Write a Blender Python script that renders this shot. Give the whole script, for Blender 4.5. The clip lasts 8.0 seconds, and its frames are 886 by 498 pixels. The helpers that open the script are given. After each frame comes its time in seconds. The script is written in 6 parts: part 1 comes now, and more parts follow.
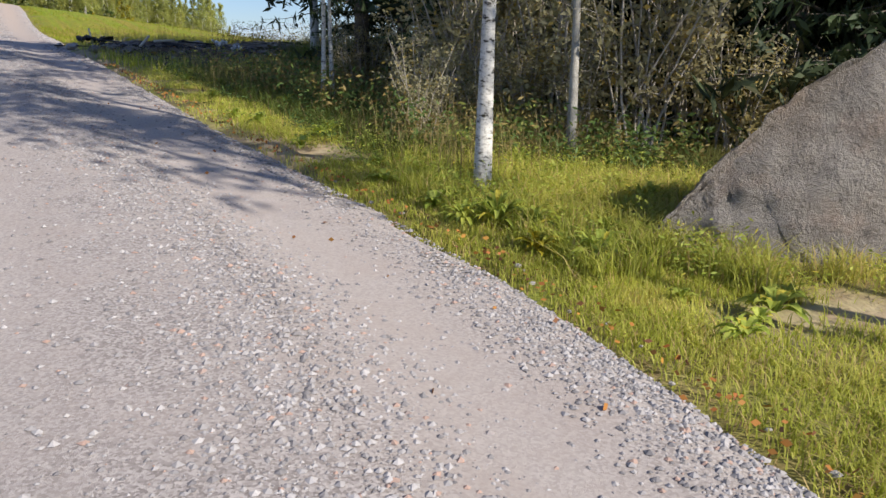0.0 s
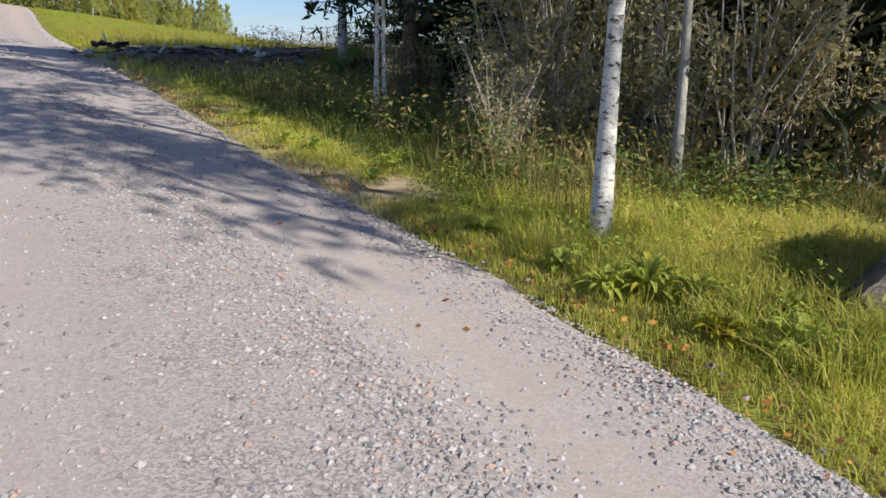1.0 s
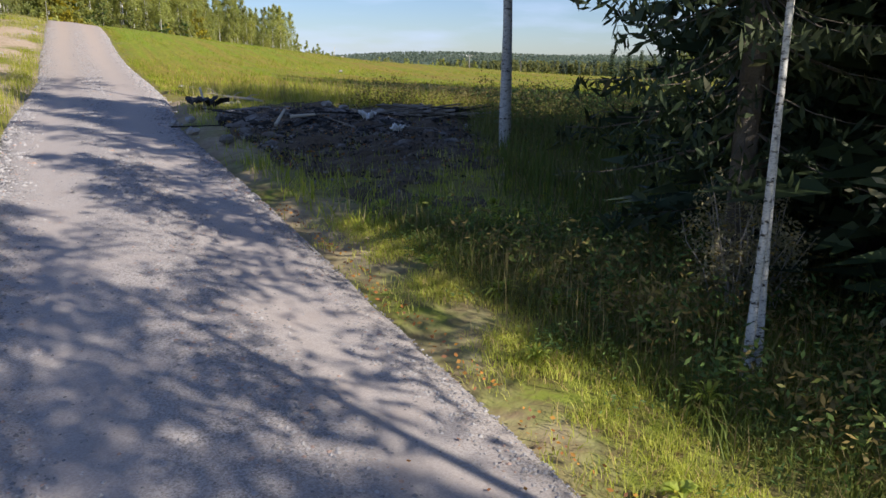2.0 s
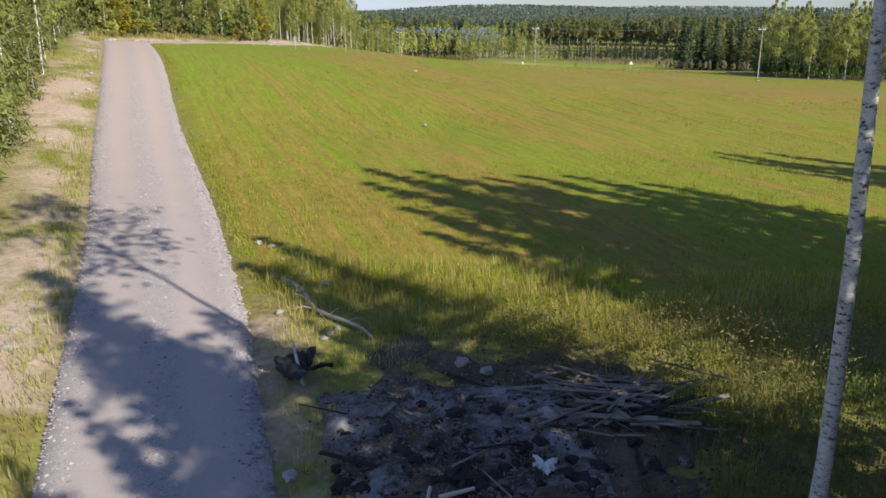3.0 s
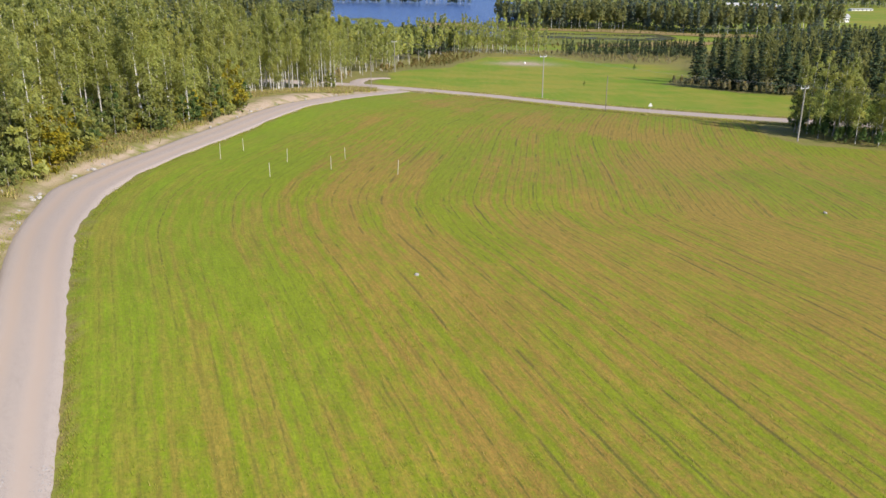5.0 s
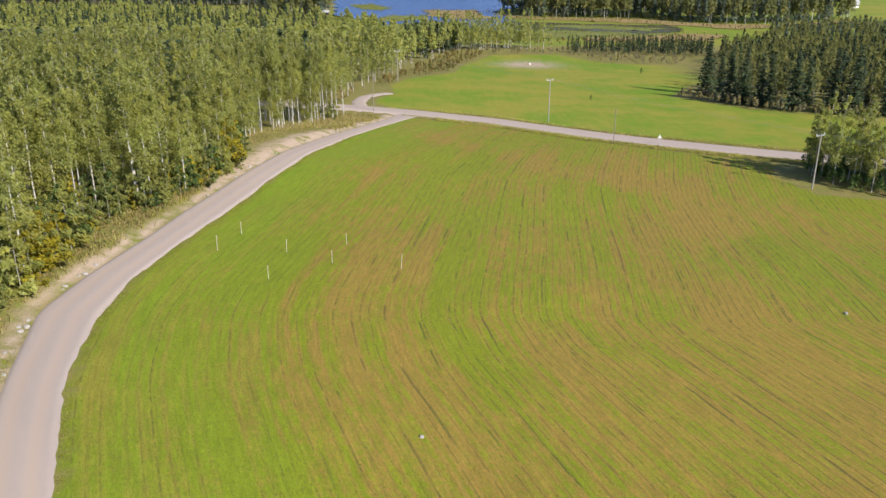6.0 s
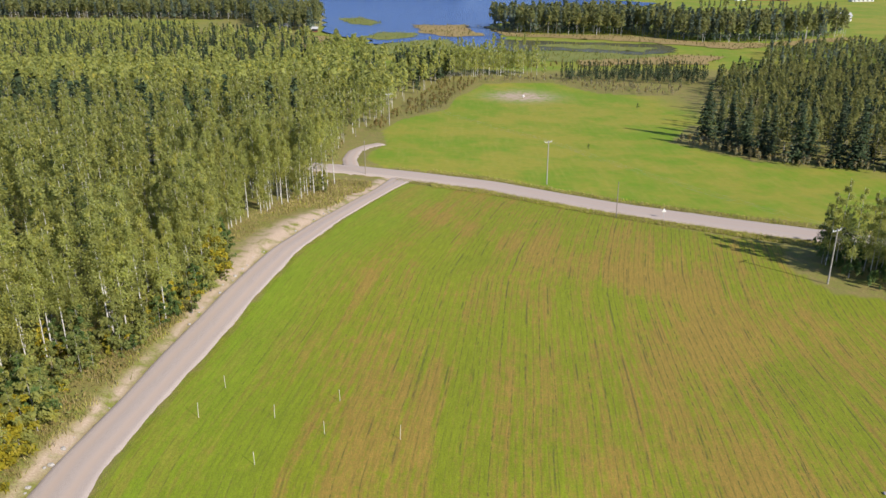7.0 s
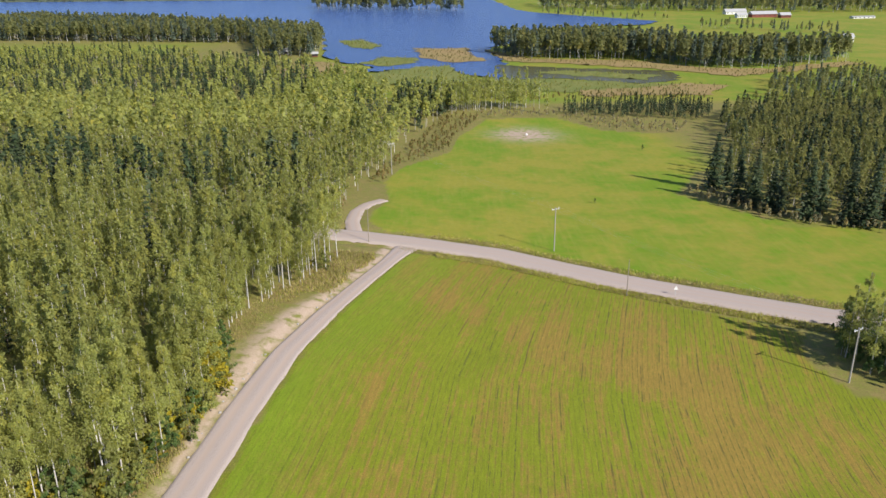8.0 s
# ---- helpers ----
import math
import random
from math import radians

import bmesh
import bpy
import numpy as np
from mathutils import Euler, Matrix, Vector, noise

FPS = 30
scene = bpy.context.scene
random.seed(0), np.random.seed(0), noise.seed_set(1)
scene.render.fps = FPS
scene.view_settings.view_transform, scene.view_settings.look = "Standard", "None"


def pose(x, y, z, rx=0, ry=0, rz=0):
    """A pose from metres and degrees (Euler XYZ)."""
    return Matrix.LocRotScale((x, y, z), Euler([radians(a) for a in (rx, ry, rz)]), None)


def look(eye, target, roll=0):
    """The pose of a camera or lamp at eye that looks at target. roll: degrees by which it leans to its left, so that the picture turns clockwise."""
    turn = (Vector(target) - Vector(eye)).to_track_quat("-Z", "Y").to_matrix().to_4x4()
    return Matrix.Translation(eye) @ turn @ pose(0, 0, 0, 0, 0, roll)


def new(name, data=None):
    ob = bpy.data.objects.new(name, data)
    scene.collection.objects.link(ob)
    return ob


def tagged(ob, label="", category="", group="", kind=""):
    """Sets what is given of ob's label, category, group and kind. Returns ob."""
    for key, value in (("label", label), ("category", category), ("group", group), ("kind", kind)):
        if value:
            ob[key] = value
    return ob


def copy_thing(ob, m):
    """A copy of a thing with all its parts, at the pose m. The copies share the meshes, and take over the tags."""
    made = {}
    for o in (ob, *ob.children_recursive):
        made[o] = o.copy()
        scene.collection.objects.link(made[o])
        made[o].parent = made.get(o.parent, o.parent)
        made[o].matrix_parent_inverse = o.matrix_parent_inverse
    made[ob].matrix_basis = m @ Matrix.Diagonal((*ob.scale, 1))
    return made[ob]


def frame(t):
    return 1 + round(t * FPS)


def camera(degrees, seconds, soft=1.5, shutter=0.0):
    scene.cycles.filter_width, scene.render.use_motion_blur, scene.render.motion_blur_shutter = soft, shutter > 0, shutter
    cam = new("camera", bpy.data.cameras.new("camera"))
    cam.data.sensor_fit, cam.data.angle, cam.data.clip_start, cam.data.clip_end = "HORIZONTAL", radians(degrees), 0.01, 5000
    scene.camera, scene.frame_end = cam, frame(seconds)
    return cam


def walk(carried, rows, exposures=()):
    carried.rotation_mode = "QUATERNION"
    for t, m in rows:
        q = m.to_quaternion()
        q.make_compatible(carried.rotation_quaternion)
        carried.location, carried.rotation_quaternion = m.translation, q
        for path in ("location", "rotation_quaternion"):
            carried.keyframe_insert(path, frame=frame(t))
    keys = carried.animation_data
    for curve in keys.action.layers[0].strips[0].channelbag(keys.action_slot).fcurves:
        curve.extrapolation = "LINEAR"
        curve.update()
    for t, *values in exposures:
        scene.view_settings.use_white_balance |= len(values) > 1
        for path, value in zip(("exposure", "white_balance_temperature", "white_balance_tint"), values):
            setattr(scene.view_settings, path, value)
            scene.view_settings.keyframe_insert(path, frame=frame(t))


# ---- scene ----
cam = camera(59.0, 8.0)
PATH = [
    (0, (5.467, -11.122, -2.225), (5.696, -9.191, -2.691), 0.7),
    (0.5, (5.240, -10.551, -2.142), (5.465, -8.619, -2.609), 0.6),
    (1, (4.914, -10.096, -2.072), (5.132, -8.162, -2.538), 0.7),
    (1.3, (4.618, -9.236, -1.981), (4.815, -7.304, -2.453), 0.5),
    (1.5, (4.287, -8.560, -1.771), (4.456, -6.622, -2.242), 0.2),
    (1.7, (3.866, -7.466, -1.575), (4.004, -5.524, -2.036), 0.3),
    (2.8, (0.9, -1.131, 3.241), (0.87, 0.796, 2.706), 0.3),
    (3, (0.891, 0.826, 4.257), (0.843, 2.741, 3.685), 0.0),
    (3.5, (0.937, 6.016, 7.022), (0.87, 7.931, 6.448), 0.1),
    (4, (0.42, 12.413, 9.963), (0.36, 14.32, 9.363), 0.5),
    (4.5, (-0.183, 17.081, 13.641), (-0.235, 18.97, 12.987), 0.1),
    (4.7, (-0.304, 18.664, 15.52), (-0.336, 20.555, 14.87), 0.1),
    (5.8, (-0.828, 25.816, 26.642), (-0.884, 27.682, 25.924), -0.3),
    (6, (-0.78, 27.41, 28.594), (-0.825, 29.275, 27.874), -0.2),
    (6.5, (-1.15, 32.575, 33.534), (-1.172, 34.44, 32.812), -0.1),
    (7, (-1.959, 38.808, 40.463), (-1.98, 40.672, 39.737), -0.3),
    (7.5, (-2.757, 44.079, 46.741), (-2.779, 45.945, 46.022), -0.5),
    (8, (-2.951, 47.025, 51.427), (-2.973, 48.895, 50.717), -0.6),
]
walk(cam, [(t, look(eye, target, roll)) for t, eye, target, roll in PATH], [(0, 0.45), (8, 0.45)])

# ---------------------------------------------------------------- light
SUN_FROM = Vector((0.735, -0.678, 0.0)).normalized()
SUN_ELEV = radians(33)
world = bpy.data.worlds.new("sky")
scene.world = world
world.use_nodes = True
wn = world.node_tree.nodes
wl = world.node_tree.links
sky = wn.new("ShaderNodeTexSky")
sky.sky_type = "NISHITA"
sky.sun_disc = False
sky.sun_elevation = SUN_ELEV
sky.sun_rotation = math.atan2(SUN_FROM.x, SUN_FROM.y)
sky.air_density, sky.dust_density, sky.ozone_density = 1.0, 0.25, 2.2
# thin broken cloud low in the sky
wco = wn.new("ShaderNodeTexCoord")
wmap = wn.new("ShaderNodeMapping")
wmap.inputs["Scale"].default_value = (5.0, 5.0, 26.0)
wnoi = wn.new("ShaderNodeTexNoise")
wnoi.inputs["Scale"].default_value = 1.3
wnoi.inputs["Detail"].default_value = 6.0
wramp = wn.new("ShaderNodeMapRange")
wramp.inputs["From Min"].default_value = 0.48
wramp.inputs["From Max"].default_value = 0.72
wmix = wn.new("ShaderNodeMixRGB")
wmix.inputs["Color2"].default_value = (9.0, 9.4, 10.0, 1)
wmul = wn.new("ShaderNodeMath")
wmul.operation = "MULTIPLY"
wmul.inputs[1].default_value = 0.45
wl.new(wco.outputs["Generated"], wmap.inputs["Vector"])
wl.new(wmap.outputs["Vector"], wnoi.inputs["Vector"])
wl.new(wnoi.outputs["Fac"], wramp.inputs["Value"])
wl.new(wramp.outputs["Result"], wmul.inputs[0])
wl.new(wmul.outputs["Value"], wmix.inputs["Fac"])
wl.new(sky.outputs["Color"], wmix.inputs["Color1"])
wtint = wn.new("ShaderNodeMixRGB")
wtint.blend_type = "MULTIPLY"
wtint.inputs["Fac"].default_value = 1.0
wtint.inputs["Color2"].default_value = (0.77, 0.88, 1.18, 1)
wl.new(wmix.outputs["Color"], wtint.inputs["Color1"])
wl.new(wtint.outputs["Color"], wn["Background"].inputs["Color"])
wn["Background"].inputs["Strength"].default_value = 0.075
sun_data = bpy.data.lights.new("sun", "SUN")
sun_data.energy, sun_data.angle, sun_data.color = 4.9, radians(0.55), (1.0, 0.93, 0.82)
sun = new("sun", sun_data)
sun.matrix_world = look((60, -60, 60), (60 - SUN_FROM.x, -60 - SUN_FROM.y, 60 - math.tan(SUN_ELEV)))


# ---------------------------------------------------------------- materials
def mat(name, rough=0.85):
    m = bpy.data.materials.new(name)
    m.use_nodes = True
    n, l = m.node_tree.nodes, m.node_tree.links
    b = n["Principled BSDF"]
    b.inputs["Roughness"].default_value = rough
    b.inputs["Specular IOR Level"].default_value = 0.25
    return m, n, l, b


def noise_node(n, l, scale, detail=4.0, vec=None, rough=0.6):
    t = n.new("ShaderNodeTexNoise")
    t.inputs["Scale"].default_value = scale
    t.inputs["Detail"].default_value = detail
    t.inputs["Roughness"].default_value = rough
    if vec is not None:
        l.new(vec, t.inputs["Vector"])
    return t.outputs["Fac"]


def span(n, l, value, a, b, lo=0.0, hi=1.0):
    r = n.new("ShaderNodeMapRange")
    for key, v in (("From Min", a), ("From Max", b), ("To Min", lo), ("To Max", hi)):
        r.inputs[key].default_value = v
    l.new(value, r.inputs["Value"])
    return r.outputs["Result"]


def math_node(n, l, op, a, b):
    r = n.new("ShaderNodeMath")
    r.operation = op
    for i, v in enumerate((a, b)):
        if isinstance(v, (int, float)):
            r.inputs[i].default_value = v
        else:
            l.new(v, r.inputs[i])
    return r.outputs[0]


def mix(n, l, fac, a, b):
    r = n.new("ShaderNodeMixRGB")
    for key, v in (("Fac", fac), ("Color1", a), ("Color2", b)):
        if isinstance(v, tuple):
            r.inputs[key].default_value = (*v, 1)
        elif isinstance(v, (int, float)):
            r.inputs[key].default_value = v
        else:
            l.new(v, r.inputs[key])
    return r.outputs["Color"]


def bump(n, l, b, height, strength, dist):
    k = n.new("ShaderNodeBump")
    k.inputs["Strength"].default_value = strength
    k.inputs["Distance"].default_value = dist
    l.new(height, k.inputs["Height"])
    l.new(k.outputs["Normal"], b.inputs["Normal"])


def place(n):
    return n.new("ShaderNodeTexCoord").outputs["Object"]


def simple(name, c1, c2, scale, rough=0.85, strength=0.3, dist=0.02, fine=None):
    m, n, l, b = mat(name, rough)
    v = place(n)
    a = noise_node(n, l, scale, 5, v)
    f = noise_node(n, l, fine or scale * 9, 4, v)
    both = math_node(n, l, "ADD", math_node(n, l, "MULTIPLY", a, 0.6), math_node(n, l, "MULTIPLY", f, 0.4))
    l.new(mix(n, l, span(n, l, both, 0.35, 0.65), c1, c2), b.inputs["Base Color"])
    bump(n, l, b, f, strength, dist)
    return m


def foliage(name, c1, c2, c3, odd=0.06, through_light=0.35):
    """Leaves: a hue for each leaf, some light passing through."""
    m, n, l, b = mat(name, 0.6)
    g = n.new("ShaderNodeNewGeometry").outputs["Random Per Island"]
    o = n.new("ShaderNodeObjectInfo").outputs["Random"]
    base = mix(n, l, g, c1, c2)
    turned = mix(n, l, span(n, l, g, 1 - odd, 1 - odd + 0.01), base, c3)
    big = noise_node(n, l, 0.17, 3, n.new("ShaderNodeNewGeometry").outputs["Position"])
    tone = math_node(n, l, "ADD", math_node(n, l, "MULTIPLY", o, 0.3), span(n, l, big, 0.35, 0.65, 0.74, 1.02))
    clump = noise_node(n, l, 1.3, 3, n.new("ShaderNodeNewGeometry").outputs["Position"])
    tone = math_node(n, l, "MULTIPLY", tone, span(n, l, clump, 0.3, 0.7, 0.84, 1.16))
    turned = mix(n, l, span(n, l, clump, 0.56, 0.70, 0.0, 0.30), turned, c3)
    turned = mix(n, l, math_node(n, l, "MULTIPLY", span(n, l, noise_node(n, l, 0.24, 2, n.new("ShaderNodeNewGeometry").outputs["Position"]), 0.50, 0.66), 0.35), turned, c3)
    col = n.new("ShaderNodeVectorMath")
    col.operation = "SCALE"
    l.new(turned, col.inputs[0])
    l.new(tone, col.inputs["Scale"])
    l.new(col.outputs[0], b.inputs["Base Color"])
    t = n.new("ShaderNodeBsdfTranslucent")
    l.new(col.outputs[0], t.inputs["Color"])
    s = n.new("ShaderNodeMixShader")
    s.inputs["Fac"].default_value = through_light
    l.new(b.outputs[0], s.inputs[1])
    l.new(t.outputs[0], s.inputs[2])
    l.new(s.outputs[0], n["Material Output"].inputs["Surface"])
    return m


def ground_material():
    """Rough grass and litter, with the sown field, bare sand, far meadow and woods laid in by the zones of the plan."""
    m, n, l, b = mat("ground_cover", 0.95)
    pos = place(n)
    zone = n.new("ShaderNodeAttribute")
    zone.attribute_name = "zone"
    z = n.new("ShaderNodeSeparateColor")
    l.new(zone.outputs["Color"], z.inputs[0])
    rows = n.new("ShaderNodeAttribute")
    rows.attribute_name = "rows"
    big, mid, fine = noise_node(n, l, 0.035, 4, pos), noise_node(n, l, 0.45, 5, pos), noise_node(n, l, 7.0, 5, pos)
    rough_grass = mix(n, l, span(n, l, mid, 0.35, 0.65), (0.20, 0.235, 0.036), (0.28, 0.235, 0.075))
    litter = mix(n, l, span(n, l, fine, 0.4, 0.7), rough_grass, (0.15, 0.105, 0.05))
    # the sown field: young green crop in curved drill rows, with thin tan patches
    sep = n.new("ShaderNodeSeparateXYZ")
    l.new(rows.outputs["Vector"], sep.inputs[0])

    def along(su, sv, detail):
        c = n.new("ShaderNodeCombineXYZ")
        l.new(math_node(n, l, "MULTIPLY", sep.outputs["X"], su), c.inputs["X"])
        l.new(math_node(n, l, "MULTIPLY", sep.outputs["Y"], sv), c.inputs["Y"])
        return noise_node(n, l, 1.0, detail, c.outputs[0])

    wide, narrow, thin = along(0.10, 0.012, 5), along(0.8, 0.03, 5), along(2.8, 0.22, 5)
    sway = math_node(n, l, "MULTIPLY", noise_node(n, l, 0.12, 3, pos), 2.2)
    drill = math_node(n, l, "SINE", math_node(n, l, "ADD", math_node(n, l, "MULTIPLY", sep.outputs["X"], 8.6), sway), 0.0)
    patch = math_node(n, l, "ADD", math_node(n, l, "MULTIPLY", big, 0.50), math_node(n, l, "MULTIPLY", wide, 0.65))
    patch = math_node(n, l, "SUBTRACT", patch, 0.075)
    patch = math_node(n, l, "ADD", patch, math_node(n, l, "MULTIPLY", math_node(n, l, "SUBTRACT", narrow, 0.5), 0.58))
    patch = math_node(n, l, "ADD", patch, math_node(n, l, "MULTIPLY", math_node(n, l, "SUBTRACT", mid, 0.5), 0.34))
    patch = math_node(n, l, "ADD", patch, math_node(n, l, "MULTIPLY", math_node(n, l, "SUBTRACT", noise_node(n, l, 2.2, 5, pos, 0.7), 0.5), 0.42))
    patch = math_node(n, l, "ADD", patch, math_node(n, l, "MULTIPLY", drill, 0.040))
    patch = math_node(n, l, "ADD", patch, span(n, l, sep.outputs["Z"], 0.0, 1.0, -0.03, 0.13))
    patch = math_node(n, l, "ADD", patch, math_node(n, l, "MULTIPLY", math_node(n, l, "SUBTRACT", along(1.37, 0.035, 4), 0.5), 0.42))
    where = n.new("ShaderNodeSeparateXYZ")
    l.new(pos, where.inputs[0])
    patch = math_node(n, l, "ADD", patch, span(n, l, where.outputs["Y"], 27.0, 50.0, 0.01, 0.09))
    patch = math_node(n, l, "SUBTRACT", patch, span(n, l, where.outputs["Y"], 66.0, 110.0, 0.0, 0.055))
    corner = math_node(n, l, "MULTIPLY", span(n, l, sep.outputs["X"], 3.0, 13.0, 0.16, 0.0), span(n, l, where.outputs["Y"], 26.0, 46.0, 1.0, 0.0))
    patch = math_node(n, l, "ADD", patch, corner)
    crop = mix(n, l, span(n, l, patch, 0.45, 0.65), FIELD_GREEN, FIELD_TAN)
    near_track = span(n, l, math_node(n, l, "ADD", sep.outputs["X"], math_node(n, l, "MULTIPLY", wide, 30.0)), 28.0, 14.0, 0.0, 0.7)
    near_track = math_node(n, l, "MULTIPLY", near_track, span(n, l, where.outputs["Y"], 26.0, 52.0, 0.15, 1.0))
    fresh = mix(n, l, near_track, crop, FIELD_FRESH)
    # furrows grow stronger away from the track, darkening the field to the right
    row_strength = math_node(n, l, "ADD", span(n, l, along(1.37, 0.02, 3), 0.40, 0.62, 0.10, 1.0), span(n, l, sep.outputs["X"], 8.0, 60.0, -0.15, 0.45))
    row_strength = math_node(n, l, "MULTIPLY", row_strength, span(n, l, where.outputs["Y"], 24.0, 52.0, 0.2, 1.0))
    # every drill width a deeper, broken line
    seam = math_node(n, l, "SINE", math_node(n, l, "ADD", math_node(n, l, "MULTIPLY", sep.outputs["X"], 2.285), math_node(n, l, "MULTIPLY", sway, 0.30)), 0.0)
    seam = math_node(n, l, "MULTIPLY", span(n, l, seam, 0.955, 0.995), span(n, l, along(0.5, 0.12, 5), 0.50, 0.58, 0.0, 1.0))
    seam = math_node(n, l, "MULTIPLY", seam, span(n, l, sep.outputs["X"], 8.0, 24.0, 0.25, 1.0))
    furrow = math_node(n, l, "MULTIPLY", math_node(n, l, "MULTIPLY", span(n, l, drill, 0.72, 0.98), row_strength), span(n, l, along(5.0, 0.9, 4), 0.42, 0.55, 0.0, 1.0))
    streaks = n.new("ShaderNodeVectorMath")
    streaks.operation = "SCALE"
    l.new(fresh, streaks.inputs[0])
    l.new(span(n, l, along(3.4, 0.30, 6), 0.32, 0.68, 0.80, 1.17), streaks.inputs["Scale"])
    fresh = streaks.outputs[0]
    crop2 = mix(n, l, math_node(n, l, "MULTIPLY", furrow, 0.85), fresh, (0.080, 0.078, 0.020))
    crop2 = mix(n, l, span(n, l, along(13.0, 2.4, 5), 0.46, 0.64, 0.0, 0.5), crop2, (0.115, 0.135, 0.018))
    crop2 = mix(n, l, span(n, l, noise_node(n, l, 4.5, 6, pos, 0.75), 0.42, 0.66, 0.0, 0.42), crop2, (0.105, 0.125, 0.014))
    crop2 = mix(n, l, math_node(n, l, "MULTIPLY", math_node(n, l, "MULTIPLY", seam, span(n, l, where.outputs["Y"], 24.0, 52.0, 0.25, 1.0)), 0.72), crop2, (0.075, 0.070, 0.022))
    crop3 = mix(n, l, span(n, l, fine, 0.50, 0.74, 0.0, 0.30), crop2, (0.34, 0.31, 0.06))
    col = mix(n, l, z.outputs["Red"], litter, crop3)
    sand = mix(n, l, span(n, l, fine, 0.3, 0.7), (0.52, 0.41, 0.32), (0.36, 0.265, 0.185))
    mottle = math_node(n, l, "ADD", math_node(n, l, "MULTIPLY", big, 0.5), math_node(n, l, "ADD", math_node(n, l, "MULTIPLY", noise_node(n, l, 0.13, 6, pos, 0.7), 0.3), math_node(n, l, "MULTIPLY", mid, 0.2)))
    meadow = mix(n, l, span(n, l, mottle, 0.44, 0.56), (0.152, 0.247, 0.010), (0.280, 0.264, 0.032))
    streak = n.new("ShaderNodeMapping")
    streak.inputs["Scale"].default_value = (0.9, 0.06, 1.0)
    streak.inputs["Rotation"].default_value = (0, 0, 0.35)
    l.new(pos, streak.inputs["Vector"])
    meadow = mix(n, l, span(n, l, noise_node(n, l, 1.0, 5, streak.outputs["Vector"], 0.7), 0.48, 0.70, 0.0, 0.4), meadow, (0.32, 0.30, 0.06))
    meadow = mix(n, l, span(n, l, noise_node(n, l, 0.9, 6, pos, 0.75), 0.42, 0.7, 0.0, 0.35), meadow, (0.10, 0.15, 0.014))
    col = mix(n, l, z.outputs["Blue"], col, meadow)
    sandy = math_node(n, l, "MULTIPLY", z.outputs["Green"], span(n, l, mid, 0.34, 0.52))
    col = mix(n, l, sandy, col, sand)
    # hill floor lightened to go with the haze coloured into its trees
    woods = mix(n, l, span(n, l, noise_node(n, l, 0.02, 6, pos), 0.35, 0.65), (0.085, 0.115, 0.07), (0.12, 0.145, 0.085))
    col = mix(n, l, zone.outputs["Alpha"], woods, col)
    l.new(col, b.inputs["Base Color"])
    h = math_node(n, l, "ADD", fine, math_node(n, l, "MULTIPLY", thin, 0.6))
    bump(n, l, b, h, 0.6, 0.05)
    return m


def gravel_material(name, light, dark, tint, earth=(0.44, 0.345, 0.285)):
    m, n, l, b = mat(name, 0.9)
    pos = place(n)
    v = n.new("ShaderNodeTexVoronoi")
    v.inputs["Scale"].default_value = 105
    l.new(pos, v.inputs["Vector"])
    big, mid = noise_node(n, l, 0.35, 5, pos), noise_node(n, l, 3.0, 5, pos)
    sep = n.new("ShaderNodeSeparateColor")
    l.new(v.outputs["Color"], sep.inputs[0])
    rows = n.new("ShaderNodeAttribute")
    rows.attribute_name = "rows"
    rx = n.new("ShaderNodeSeparateXYZ")
    l.new(rows.outputs["Vector"], rx.inputs[0])
    # packed, finer wheel tracks either side of a loose middle
    wob = math_node(n, l, "ADD", rx.outputs["X"], math_node(n, l, "MULTIPLY", math_node(n, l, "SUBTRACT", big, 0.5), 0.5))
    off = math_node(n, l, "ABSOLUTE", math_node(n, l, "SUBTRACT", math_node(n, l, "ABSOLUTE", wob, 0.0), 0.85), 0.0)
    track = span(n, l, off, 0.6, 0.12)
    stones = mix(n, l, span(n, l, sep.outputs["Red"], 0.1, 0.9), dark, light)
    fines = mix(n, l, span(n, l, mid, 0.3, 0.7), tint, light)
    loose = math_node(n, l, "MULTIPLY", span(n, l, mid, 0.3, 0.6, 0.35, 1.0), math_node(n, l, "SUBTRACT", 1.0, math_node(n, l, "MULTIPLY", track, 0.6)))
    col = mix(n, l, loose, fines, stones)
    col = mix(n, l, span(n, l, big, 0.45, 0.7, 0.0, 0.35), col, tint)
    py = n.new("ShaderNodeSeparateXYZ")
    l.new(pos, py.inputs[0])
    col = mix(n, l, math_node(n, l, "MULTIPLY", span(n, l, py.outputs["Y"], 5.0, 60.0, 0.25, 0.95), span(n, l, track, 0.0, 1.0, 0.6, 1.0)), col, earth)
    l.new(col, b.inputs["Base Color"])
    h = math_node(n, l, "ADD", math_node(n, l, "MULTIPLY", math_node(n, l, "MULTIPLY", v.outputs["Distance"], loose), 0.3), math_node(n, l, "MULTIPLY", noise_node(n, l, 150.0, 7, pos, 0.8), 0.9))
    bump(n, l, b, h, 0.6, 0.007)
    return m


def crushed_stone():
    """Crushed stone, each piece a grey of its own, a few reddish."""
    m, n, l, b = mat("crushed_stone", 0.85)
    g = n.new("ShaderNodeNewGeometry").outputs["Random Per Island"]
    pick = math_node(n, l, "FRACT", math_node(n, l, "MULTIPLY", g, 17.3), 0.0)
    c = mix(n, l, g, (0.17, 0.16, 0.165), (0.45, 0.425, 0.425))
    c = mix(n, l, span(n, l, pick, 0.93, 0.94), c, (0.40, 0.27, 0.22))
    grain = noise_node(n, l, 160, 3, place(n))
    l.new(mix(n, l, span(n, l, grain, 0.4, 0.7, 0.0, 0.4), c, (0.30, 0.28, 0.275)), b.inputs["Base Color"])
    bump(n, l, b, grain, 0.3, 0.003)
    return m


